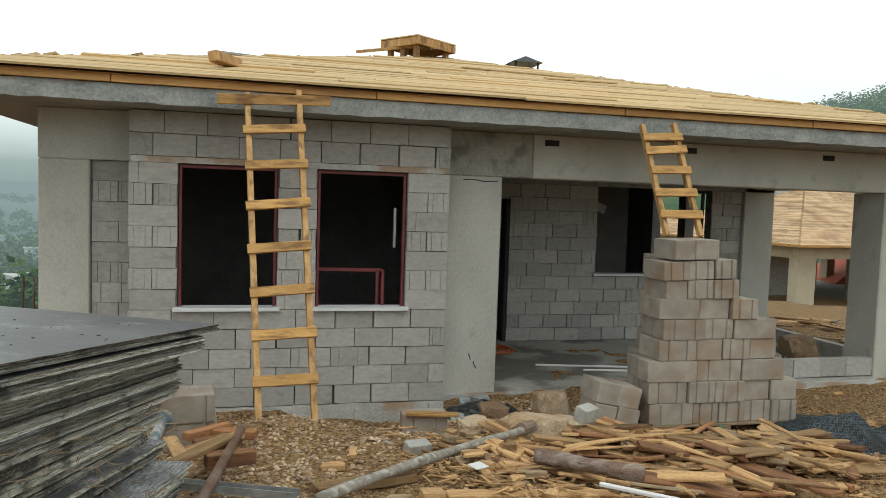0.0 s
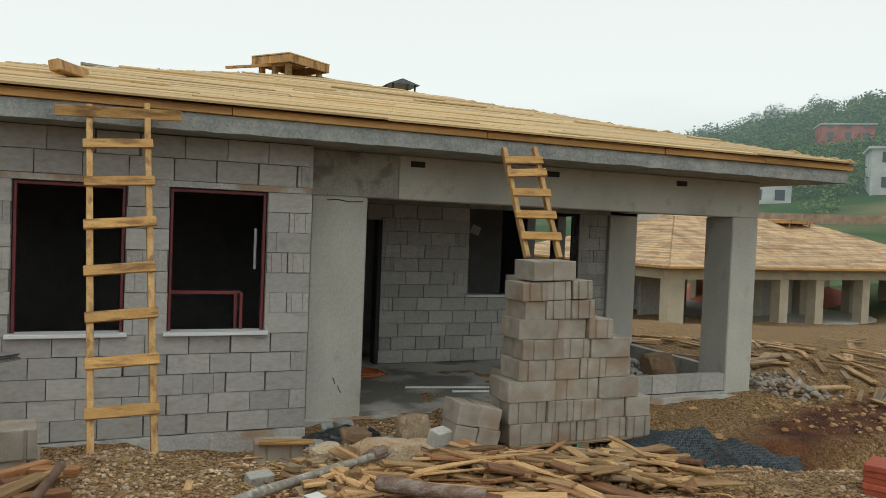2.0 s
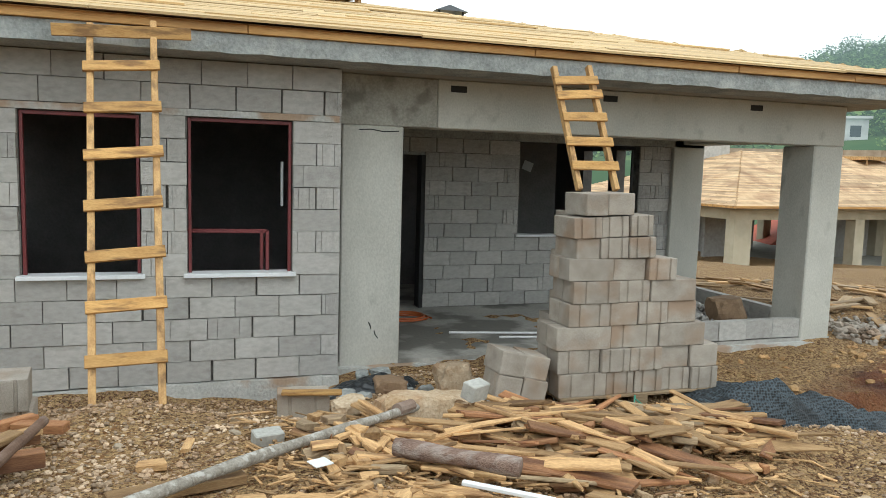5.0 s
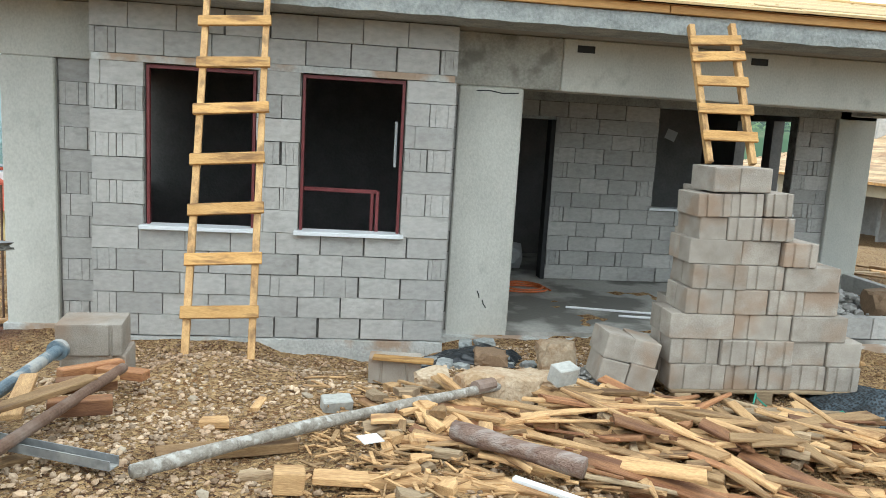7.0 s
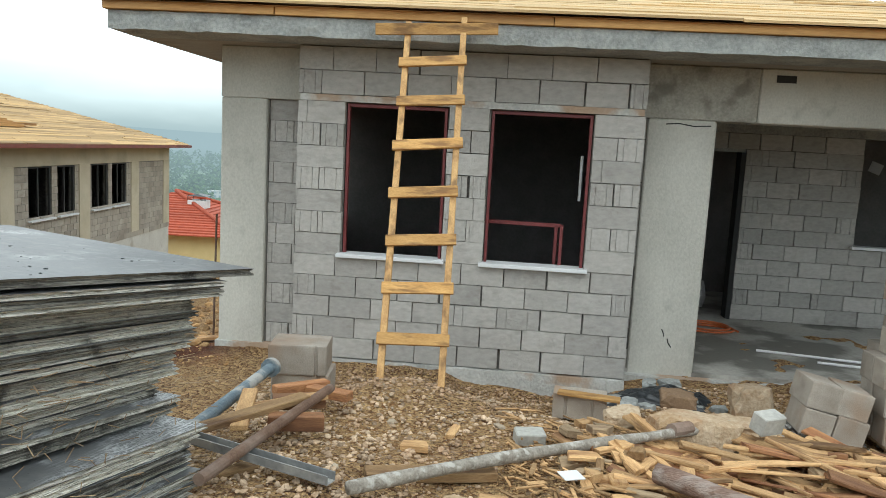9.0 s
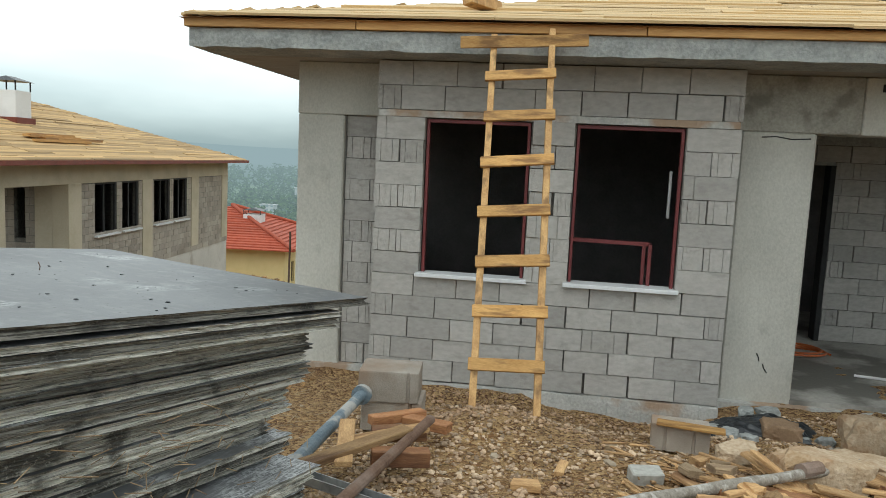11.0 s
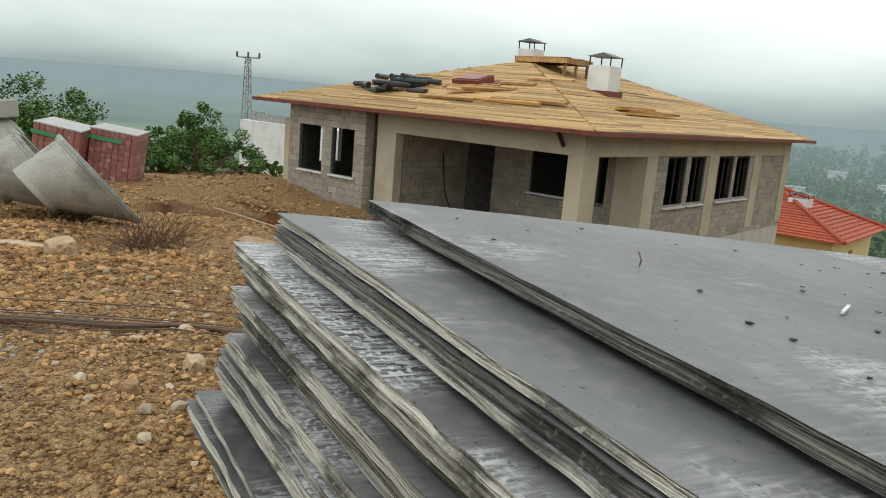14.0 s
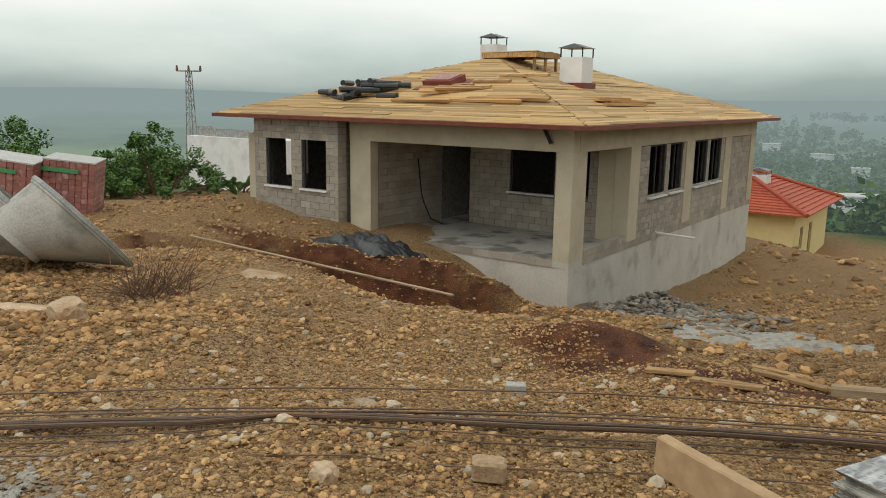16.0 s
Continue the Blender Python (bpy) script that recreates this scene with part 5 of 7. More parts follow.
Solid().box(0.1, 21.0, 0.1, 13.5, F3 - 1.2, F3).put("floor_slab", M["concrete"], house3)
for x0, x1, y0, y1 in ((2.2, 4.6, 4.4, 4.6), (4.6, 4.8, 4.4, 9.0), (7.4, 10.4, 9.0, 9.2), (0.2, 0.4, 9.6, 13.0), (11, 14.8, 4.3, 4.5)):
    Solid().box(x0, x1, y0, y1, F3, B3).put("inner_wall", M["block"], house3)
roof3 = empty("roof", pose(0, 0, 0, 0, 0, 90))
roof3.parent = house3
r3 = random.Random(41)
hip_roof(roof3, -0.9, 14.5, -26.0, 0.9, S3 + 0.18, 3.5, M["roof_wood_pale"], M["fascia"], (), r3, 0.17)
for x0, x1, y0, y1 in ((-0.95, 26.05, -0.96, -0.86), (-0.96, -0.86, -0.86, 14.5)):
    Solid().cbox(x0, x1, y0, y1, S3 + 0.08, S3 + 0.2, 0.004).put("fascia_batten", M["fascia"], house3, "orange-brown timber batten")
roof_hatch("timber_hatch", H3 @ pose(15.0, 4.9, 3.22, 0, 0, 8), 2.6, 1.9, 0.2)
rim3 = Solid().wall(4.6, 7.2, 8.2, 8.4, 2.6, 4.3).put("roof_parapet", M["block"], house3, "grey block upstand on the roof")

# ---- red-tiled house down the slope ----
H4 = pose(-14.4, 44.5, 0.27, 0, 0, 6)
house4 = structure(empty("tiled_house", H4), "yellow rendered house with red tiled hipped roof", "house")
Solid().wall(-9.5, 0, 0, 0.25, -8.5, -4.0, ((-8.2, -7.2, -6.2, -4.9),)).put("wall", M["yellow"], house4)
Solid().wall(0.25, 9.5, -0.25, 0, -8.5, -4.0, ((1.6, 2.4, -6.2, -4.9), (4.0, 4.9, -7.4, -4.9)), along="y").put("wall", M["yellow"], house4)
Solid().box(-9.5, -9.25, 0.25, 9.5, -8.5, -4.0).put("wall", M["yellow"], house4)
Solid().box(-9.25, -0.25, 9.25, 9.5, -8.5, -4.0).put("wall", M["yellow"], house4)
Solid().box(-0.2, -0.12, 1.6, 2.4, -6.2, -4.9).put("window_pane", M["dark_pane"], house4)
Solid().box(-0.2, -0.12, 4.0, 4.9, -7.4, -4.9).put("door", M["dark_pane"], house4)
tile = Solid()
for key in range(4):
    a = [(-10.2, -0.7), (0.7, -0.7), (0.7, 10.2), (-10.2, 10.2)]
    p, q = Vector((*a[key], -4.0)), Vector((*a[(key + 1) % 4], -4.0))
    top = Vector((-4.75, 4.75, -1.9))
    rows = 18
    for k in range(rows):
        t0, t1 = k / rows, (k + 1) / rows
        a0, b0, a1, b1 = p.lerp(top, t0), q.lerp(top, t0), p.lerp(top, t1), q.lerp(top, t1)
        lift = Vector((0, 0, 0.07))
        tile.add([a0 + lift, b0 + lift, b1, a1, a0, b0], ((0, 1, 2, 3), (4, 5, 1, 0)))
tile.put("tiled_roof", M["red_tile"], house4, "red interlocking roof tiles")
Solid().rod((0.7, -0.7, -3.9), (-4.75, 4.75, -1.8), 0.12).put("hip_tile", M["red_tile"], house4)
Solid().rod((0.7, 10.2, -3.9), (-4.75, 4.75, -1.8), 0.12).put("hip_tile", M["red_tile"], house4)
chimney("chimney", H4 @ pose(-2.94, 3.63, -3.1), 0.85, 1.1)


# ---- loose stones of the site ----
def rock_solid(s, c, rad, r, squash=0.7):
    """A small angular stone added to s."""
    t = (1 + 5 ** 0.5) / 2
    base = [(-1, t, 0), (1, t, 0), (-1, -t, 0), (1, -t, 0), (0, -1, t), (0, 1, t), (0, -1, -t), (0, 1, -t), (t, 0, -1), (t, 0, 1), (-t, 0, -1), (-t, 0, 1)]
    tri = ((0, 11, 5), (0, 5, 1), (0, 1, 7), (0, 7, 10), (0, 10, 11), (1, 5, 9), (5, 11, 4), (11, 10, 2), (10, 7, 6), (7, 1, 8), (3, 9, 4), (3, 4, 2), (3, 2, 6), (3, 6, 8), (3, 8, 9), (4, 9, 5), (2, 4, 11), (6, 2, 10), (8, 6, 7), (9, 8, 1))
    q = Euler((r.uniform(0, 6), r.uniform(0, 6), r.uniform(0, 6))).to_matrix()
    sx, sy = r.uniform(0.7, 1.3), r.uniform(0.6, 1.1)
    vs = []
    for p in base:
        v = q @ Vector((p[0] * sx, p[1] * sy, p[2])) * (rad / 1.9) * r.uniform(0.75, 1.2)
        vs.append((c[0] + v.x, c[1] + v.y, c[2] + v.z * squash))
    s.add(vs, tri)


def clear_of_things(x, y):
    if x > -1.05 and y > 8.3:
        return False
    if -1.5 < x < 1.2 and 1.9 < y < 4.9:
        d = Vector((x, y, 0)) - ST0
        if -0.1 < d.dot(st_short) < 1.4 and -0.5 < d.dot(st_long) < 2.5:
            return False
    lu = H2.inverted() @ Vector((x, y, 0))
    return not (L2 - 0.1 < lu.x < 0.1 and lu.y > -0.4)


sr = random.Random(101)


def scatter(name, count, x0, x1, y0, y1, small, big, mat, label, power=2.5):
    s = Solid()
    for _ in range(count):
        x, y = sr.uniform(x0, x1), sr.uniform(y0, y1)
        if not clear_of_things(x, y):
            continue
        if noise.noise(Vector((x * 0.7, y * 0.7, 4))) < sr.uniform(-0.55, 0.25):
            continue
        rad = small + (big - small) * sr.random() ** power
        rock_solid(s, (x, y, ground_z(x, y) + rad * 0.15), rad, sr)
    tagged(s.put(name, mat), label, "stones", kind="stuff")


M["stone_pale"] = rough_mat("pale_limestone_gravel", (0.24, 0.118, 0.040), (0.52, 0.345, 0.165), 3, 0.95, 0.4, 60, (0.20, 0.085, 0.028), 1.5, 0.6, 0.5)
M["chippings"] = rough_mat("pale_grey_brown_chippings", (0.29, 0.18, 0.098), (0.58, 0.455, 0.32), 3, 0.95, 0.4, 60, (0.24, 0.125, 0.058), 1.2, 0.6, 0.45)
M["stone_white"] = rough_mat("whitish_limestone", (0.36, 0.28, 0.19), (0.56, 0.475, 0.36), 3, 0.95, 0.4, 60, None, vary=0.25)
scatter("gravel", 42000, 0.2, 6.6, 3.6, 8.3, 0.005, 0.022, M["chippings"], "pale limestone gravel mixed into orange earth", 3)
scatter("gravel", 24000, -7.5, -0.6, 2.0, 8.5, 0.006, 0.026, M["stone_pale"], "pale limestone gravel mixed into orange earth", 3)
scatter("stones", 24000, -17, -6.6, 3.0, 15, 0.010, 0.055, M["stone_pale"], "limestone stones strewn over orange earth", 3)
scatter("stones", 300, -8.5, 6, 2.5, 8.2, 0.012, 0.06, M["stone_white"], "whitish limestone stones on the earth", 3)
scatter("stones", 9000, 6.4, 20, 4.0, 13, 0.012, 0.06, M["stone_pale"], "limestone stones strewn over orange earth", 3)
scatter("stones", 7000, -28, -17, 5, 15, 0.015, 0.08, M["stone_pale"], "limestone stones strewn over orange earth", 3)
scatter("stones", 16000, -10.4, 2, 8.6, 26, 0.012, 0.09, M["stone_pale"], "limestone stones strewn over orange earth", 3)
scatter("gravel", 26000, -7.0, -1.6, 2.6, 8.6, 0.007, 0.025, M["stone_pale"], "angular limestone chippings over orange earth", 2.6)
scatter("stones", 700, -7.0, -1.6, 2.6, 7.5, 0.012, 0.05, M["stone_white"], "whitish limestone stones on the earth", 2.4)
scatter("stones", 3200, -14, 14, 26, 48, 0.05, 0.22, M["stone_pale"], "limestone stones strewn over orange earth", 3)
# the gravel bank under the precast rings
scatter("stones", 7000, -12.5, -6.2, 2.2, 5.6, 0.012, 0.055, M["stone_pale"], "coarse pale gravel bank", 2.2)


def boulder(name, p, size, label, seed, mat="rock", rz=0.0):
    r = random.Random(seed)
    bm = bmesh.new()
    bmesh.ops.create_icosphere(bm, subdivisions=3, radius=1.0)
    for v in bm.verts:
        d = v.co.normalized()
        k = 1 + 0.34 * noise.noise(d * 1.5 + Vector((seed, 0, 0))) + 0.22 * noise.noise(d * 3.4 + Vector((0, seed, 0))) + 0.10 * noise.noise(d * 8 + Vector((0, 0, seed)))
        v.co = Vector((max(-0.8, min(0.8, d.x * k)), max(-0.8, min(0.8, d.y * k)), max(-0.7, min(0.7, d.z * k))))
        v.co = Vector((v.co.x * size[0] / 1.6, v.co.y * size[1] / 1.6, v.co.z * size[2] / 1.4))
    me = bpy.data.meshes.new(name)
    bm.to_mesh(me)
    bm.free()
    me.materials.append(M[mat])
    ob = new(name, me)
    ob.matrix_basis = pose(*p, r.uniform(-8, 8), r.uniform(-8, 8), rz)
    return tagged(ob, label, "boulder")


boulder("boulder", (3.80, 7.45, 0.22), (0.30, 0.26, 0.30), "rough orange-stained limestone boulder", 3)
boulder("boulder", (2.98, 5.85, 0.55), (0.50, 0.26, 0.17), "pale limestone boulder among wood scraps", 8, rz=12)
boulder("boulder", (3.45, 6.45, 0.36), (0.44, 0.24, 0.13), "pale limestone boulder by the scrap pile", 12, rz=-30)
boulder("boulder", (2.62, 6.15, 0.48), (0.22, 0.16, 0.11), "pale limestone boulder by the scrap pile", 15)
boulder("boulder", (3.3, 7.7, 0.14), (0.28, 0.24, 0.13), "brown stained stone beside the porch", 17, "sack")
boulder("boulder", (-8.75, 4.0, ground_z(-8.75, 4.0) + 0.0), (1.15, 0.42, 0.14), "flat broken slab of pale rock", 21, rz=38)
boulder("boulder", (-8.0, 3.95, ground_z(-8.0, 3.95) + 0.05), (0.30, 0.26, 0.22), "rough lump of pale limestone", 23)
boulder("boulder", (-9.5, 3.35, ground_z(-9.5, 3.35) + 0.03), (0.7, 0.4, 0.12), "flat broken slab of pale rock", 25, rz=-10)
boulder("boulder", (-10.0, 7.4, ground_z(-10.0, 7.4) + 0.02), (0.7, 0.4, 0.10), "flat limestone slab on the earth", 27, rz=20)
for k, (x, y, s_) in enumerate(((-3.62, 3.27, 0.14), (-3.36, 2.82, 0.12), (-2.6, 3.3, 0.16), (-4.6, 4.4, 0.2), (-2.35, 2.95, 0.11), (-3.9, 4.7, 0.13), (4.9, 4.2, 0.10), (4.3, 4.65, 0.11))):
    boulder("stone", (x, y, ground_z(x, y) + s_ * 0.12), (s_ * 0.8, s_ * 0.65, s_ * 0.55), "single pale limestone lump on the earth", 40 + k)

# ---- scrap wood ----
sw = random.Random(202)


def scrap_mesh(kind, l, w, h, r):
    """A cut length of timber, one end sawn askew or split to a point."""
    s = Solid()
    k = r.uniform(-0.3, 0.3) * w
    tip = r.random() < 0.55
    nseg = 4
    ring = []
    for i in range(nseg + 1):
        t = i / nseg
        ww = w * (1 - (0.75 * max(0, t - 0.45) / 0.55 if tip else 0)) * r.uniform(0.94, 1.04)
        hh = h * r.uniform(0.92, 1.05)
        x = -l / 2 + l * t
        bow = 0.02 * l * math.sin(3 * t + k)
        e = k if i == nseg else (-k if i == 0 else 0)
        c = min(0.006, h * 0.2)
        ring.append([(x + e, -ww / 2 + c + bow, 0), (x - e, ww / 2 - c + bow, 0), (x - e, ww / 2 + bow, c), (x - e, ww / 2 + bow, hh - c), (x - e, ww / 2 - c + bow, hh), (x + e, -ww / 2 + c + bow, hh), (x + e, -ww / 2 + bow, hh - c), (x + e, -ww / 2 + bow, c)])
    vs = [p for q in ring for p in q]
    fs = [tuple(range(7, -1, -1)), tuple(nseg * 8 + i for i in range(8))]
    for i in range(nseg):
        for j in range(8):
            a, b = i * 8 + j, i * 8 + (j + 1) % 8
            fs.append((a, b, b + 8, a + 8))
    s.add(vs, fs)
    return s.mesh("scrap_wood", M[r.choice(("scrap",) * 7 + ("scrap_red", "scrap_grey"))])


SCRAPS = [("board", scrap_mesh("board", sw.uniform(0.2, 0.78), sw.uniform(0.03, 0.105), sw.uniform(0.012, 0.028), sw)) for _ in range(34)] + [("chunk", scrap_mesh("chunk", sw.uniform(0.06, 0.18), sw.uniform(0.035, 0.08), sw.uniform(0.02, 0.06), sw)) for _ in range(14)]


def scrap(kind, x, y, dz, yaw, tilt=0.0, roll=0.0):
    me = sw.choice([m_ for k_, m_ in SCRAPS if k_ == kind])
    o = new("scrap_wood", me)
    o.matrix_basis = pose(x, y, ground_z(x, y) + dz, roll, tilt, yaw)
    tagged(o, "split and sawn pine board scrap in a heap" if kind == "board" else "short sawn pine timber offcut", "wood scrap", "scrap wood heap")


for k in range(400):
    u = sw.random()
    x = 2.2 + 2.75 * u ** 0.85
    y = 4.95 + 0.55 * (x - 2.2) / 3.0 + sw.gauss(0, 0.42)
    if y < 4.15 or y > 6.35 or (x > 4.3 and y > 6.0):
        continue
    mound = 0.14 * math.exp(-(((x - 3.6) / 1.3) ** 2 + ((y - 5.2) / 0.6) ** 2))
    if sw.random() < 0.68 and x > 2.5:
        scrap("board", x, y, sw.uniform(0.0, 0.06) + mound * sw.uniform(0.2, 1), -27 + sw.gauss(0, 34), sw.uniform(-10, 10), sw.uniform(-22, 22))
    else:
        scrap("chunk", x, y, sw.uniform(-0.01, 0.03) + mound * sw.uniform(0.2, 1), sw.uniform(0, 180), sw.uniform(-10, 10), sw.uniform(-12, 12))
for x, y, yaw in ((1.72, 4.5, 10), (1.45, 5.15, 4), (1.62, 5.5, 80), (2.1, 5.2, 30), (2.35, 5.75, 15), (1.9, 5.9, 70), (0.75, 4.55, 40)):
    scrap("chunk", x, y, 0.0, yaw)


splin = Solid()
for k in range(1500):
    x = 1.9 + 3.3 * sw.random()
    y = 4.9 + 0.5 * (x - 2.2) / 3.0 + sw.gauss(0, 0.5)
    if y < 4.0 or y > 6.6:
        continue
    l_, w_, a = sw.uniform(0.03, 0.16), sw.uniform(0.006, 0.022), -24 + sw.gauss(0, 50)
    splin.box(-l_ / 2, l_ / 2, -w_ / 2, w_ / 2, 0, 0.006, pose(x, y, ground_z(x, y) + sw.uniform(0.004, 0.05), sw.uniform(-25, 25), sw.uniform(-12, 12), a))
tagged(splin.put("wood_splinters", M["scrap"]), "pale splinters and chips of pine between boards", "splinters", kind="stuff")


def timber(name, a, b, w, h, mat, label, cat, group="", roll=0):
    a, b = Vector(a), Vector(b)
    d = b - a
    o = Solid().cbox(0, d.length, -w / 2, w / 2, -h / 2, h / 2, 0.004).put(name, mat)
    x = d.normalized()
    y = Vector((0, 0, 1)).cross(x).normalized()
    o.matrix_basis = Matrix.Translation(a) @ Matrix((x, y, x.cross(y))).transposed().to_4x4() @ pose(0, 0, 0, roll, 0, 0)
    return tagged(o, label, cat, group)


def gz(x, y, dz=0.0):
    return (x, y, ground_z(x, y) + dz)


timber("timber_beam", gz(1.30, 4.62, 0.03), gz(1.86, 4.80, 0.035), 0.10, 0.045, M["scrap"], "thick sawn timber lying on gravel", "timber")
timber("timber_beam", gz(1.95, 4.42, 0.05), gz(2.85, 4.38, 0.05), 0.09, 0.032, M["scrap"], "long flat sawn plank on the gravel", "plank")
timber("timber_block", gz(1.80, 4.36, 0.045), gz(1.92, 4.37, 0.045), 0.085, 0.09, M["scrap"], "square sawn timber block", "timber block")
# grey pole lying across the heap
pole_pts = [Vector((1.29, 4.31, 0.735)).lerp(Vector((3.2, 5.95, 0.58)), t) + Vector((0, 0, 0.015 * math.sin(5 * t))) for t in [i / 14 for i in range(15)]]
tagged(Solid().tube(pole_pts, [0.028 + 0.003 * math.sin(i * 1.7) for i in range(15)], 12).put("wooden_pole", M["pole"], smooth=True), "long cement-splashed round pole lying across scraps", "pole")
tagged(Solid().rod((2.80, 5.61, 0.618), (2.92, 5.713, 0.606), 0.038).put("pole_coupler", M["rust"]), "rusty coupling sleeve on the round pole", "coupler")
lg = [Vector((2.55, 4.72, 0.74)).lerp(Vector((3.04, 4.36, 0.73)), i / 8) for i in range(9)]
tagged(Solid().tube(lg, [0.043 + 0.005 * math.sin(i * 1.1) for i in range(9)], 9).put("log", M["bark"], smooth=True), "short pine log with flaking bark", "log")
tagged(Solid().box(-0.05, 0.05, -0.035, 0.035, 0, 0.004, pose(2.18, 4.62, 0.735, 8, 4, 30)).put("paper_scrap", M["white"]), "small scrap of white paper on wood", "paper")
timber("white_batten", (2.72, 4.25, 0.74), (3.05, 4.02, 0.72), 0.03, 0.02, M["pvc"], "thin white plastic strip", "strip")


def lone_block(p, rz, label, me=None, tilt=0):
    o = new("pumice_block", me or stack_meshes[0])
    o.matrix_basis = pose(*p, tilt, 0, rz)
    tagged(o, label, "pumice block")
    return o


big_block = grooved_block(0.37, 0.30, 0.19, (0.12,), 0.008, 0.012).mesh("pumice_block", M["block_warm"])
lone_block((0.57, 6.28, 0.50), 4, "plain grey concrete block under another block", big_block)
lone_block((0.55, 6.26, 0.692), 6, "plain grey concrete block on top of another", big_block)
lone_block((2.45, 7.05, 0.25), -6, "grooved grey pumice block by the plinth")
timber("loose_plank", (2.28, 6.98, 0.355), (2.72, 6.90, 0.35), 0.10, 0.022, M["ladder_rung"], "short orange plank lying on a block", "plank")
cb = Solid().cbox(-0.08, 0.08, -0.05, 0.05, -0.055, 0.055, 0.006).mesh("block_offcut", M["pipe_conc"])
lone_block((2.03, 5.45, ground_z(2.03, 5.45) + 0.02), 12, "grey pumice block offcut in the rubble", cb, 8)
lone_block((3.35, 5.75, 0.66), 30, "grey pumice block offcut in the rubble", cb, 14)
for k in range(16):
    x, y, s_ = 2.5 + sw.uniform(0, 1.7), 7.5 + sw.uniform(0, 0.8), sw.uniform(0.06, 0.15)
    boulder("concrete_lump", (x, y, ground_z(x, y) + 0.02), (s_ * 1.5, s_, s_ * 0.7), "broken grey concrete lump by the porch", 70 + k, "concrete_dark", sw.uniform(0, 180))

# props, pipes and boards by the two blocks
tagged(Solid().rod((0.42, 6.02, 0.655), (0.42, 4.80, 0.70), 0.033, n=14).rod((0.42, 6.06, 0.655), (0.42, 6.02, 0.656), 0.06, n=14).rod((0.42, 4.86, 0.70), (0.42, 4.80, 0.702), 0.043, n=14).put("steel_prop", M["blue_pipe"], smooth=False), "blue-grey adjustable steel prop lying down", "steel prop")
tagged(Solid().rod((0.93, 5.50, 0.735), (0.74, 4.18, 0.775), 0.026, n=12).put("rusty_pipe", M["rust"]), "rusty brown steel pipe lying across boards", "pipe")
chn = tagged(empty("steel_channel"), "galvanised steel channel lying on the gravel", "steel channel")
for dy, dz, hh in ((0, 0.0, 0.006), (0, 0.0, 0.04), (0.085, 0.0, 0.04)):
    m_ = Matrix.Translation((1.21, 4.44, 0.70)) @ pose(0, 0, 0, 0, -1, 159.5)
    (Solid().box(0, 0.74, 0, 0.06, 0, 0.005, m_) if hh < 0.01 else Solid().box(0, 0.74, dy * 0.65, dy * 0.65 + 0.005, 0.0055, hh, m_)).put("flange", M["steel"], chn)
for a, b, w_, h_ in (((0.47, 4.70, 0.745), (0.86, 5.25, 0.765), 0.085, 0.03), ((0.52, 5.38, 0.725), (0.66, 4.82, 0.735), 0.08, 0.03), ((0.66, 5.33, 0.69), (0.92, 5.43, 0.69), 0.08, 0.07), ((0.74, 5.00, 0.71), (1.00, 5.08, 0.70), 0.08, 0.075), ((0.76, 5.68, 0.66), (1.02, 5.60, 0.66), 0.08, 0.05), ((0.56, 5.12, 0.71), (0.92, 5.42, 0.72), 0.09, 0.025), ((0.60, 5.55, 0.68), (0.84, 5.80, 0.66), 0.07, 0.05)):
    timber("scrap_board", a, b, w_, h_, M["scrap_red"] if h_ > 0.04 else M["scrap"], "stained pine board in a small heap", "board", "boards by the prop")


# ---- tarpaulins ----
def crumpled(name, m, lu, lv, height, mat, label, cat, seed):
    nu, nv = 70, 40
    s = Solid()
    for j in range(nv + 1):
        for i in range(nu + 1):
            u, v = i / nu * 2 - 1, j / nv * 2 - 1
            e = 1 + 0.16 * noise.noise(Vector((math.atan2(v, u) * 1.3, seed, 0)))
            p = Vector((u * 2.2, v * 2.2, seed))
            fall = max(0.0, 1 - max(abs(u), abs(v)) ** 3)
            z = height * fall * (0.38 + 0.5 * noise.noise(p * 0.5) + 0.5 * abs(noise.noise(Vector((u * 1.2, v * 3.5 + u * 2, seed)))) + 0.22 * abs(noise.noise(Vector((u * 4 + v * 2, v * 1.5, seed + 5)))) + 0.06 * noise.noise(p * 4))
            q = m @ Vector((u * lu * e, v * lv * e, 0))
            s.v.append((q.x + 0.03 * noise.noise(p * 3), q.y, ground_z(q.x, q.y) + 0.015 + max(z, 0.0)))
    w = nu + 1
    s.f = [(j * w + i, j * w + i + 1, (j + 1) * w + i + 1, (j + 1) * w + i) for j in range(nv) for i in range(nu)]
    ob = s.put(name, mat, smooth=True)
    sol = ob.modifiers.new("thickness", "SOLIDIFY")
    sol.thickness = 0.006
    return tagged(ob, label, cat)


crumpled("tarpaulin", pose(6.75, 6.55, 0, 0, 0, -14), 1.05, 0.36, 0.36, M["tarp"], "crumpled dark blue netted tarpaulin on the earth", "tarpaulin", 4)
crumpled("plastic_sheet", pose(-14.9, 13.9, 0, 0, 0, -10), 1.7, 0.75, 0.5, M["foil"], "crumpled black plastic sheet before the house", "plastic sheet", 9)
crumpled("plastic_sheet", pose(3.15, 7.9, 0, 0, 0, -12), 0.42, 0.26, 0.14, M["foil"], "torn black plastic sheet by the plinth", "plastic sheet", 13)

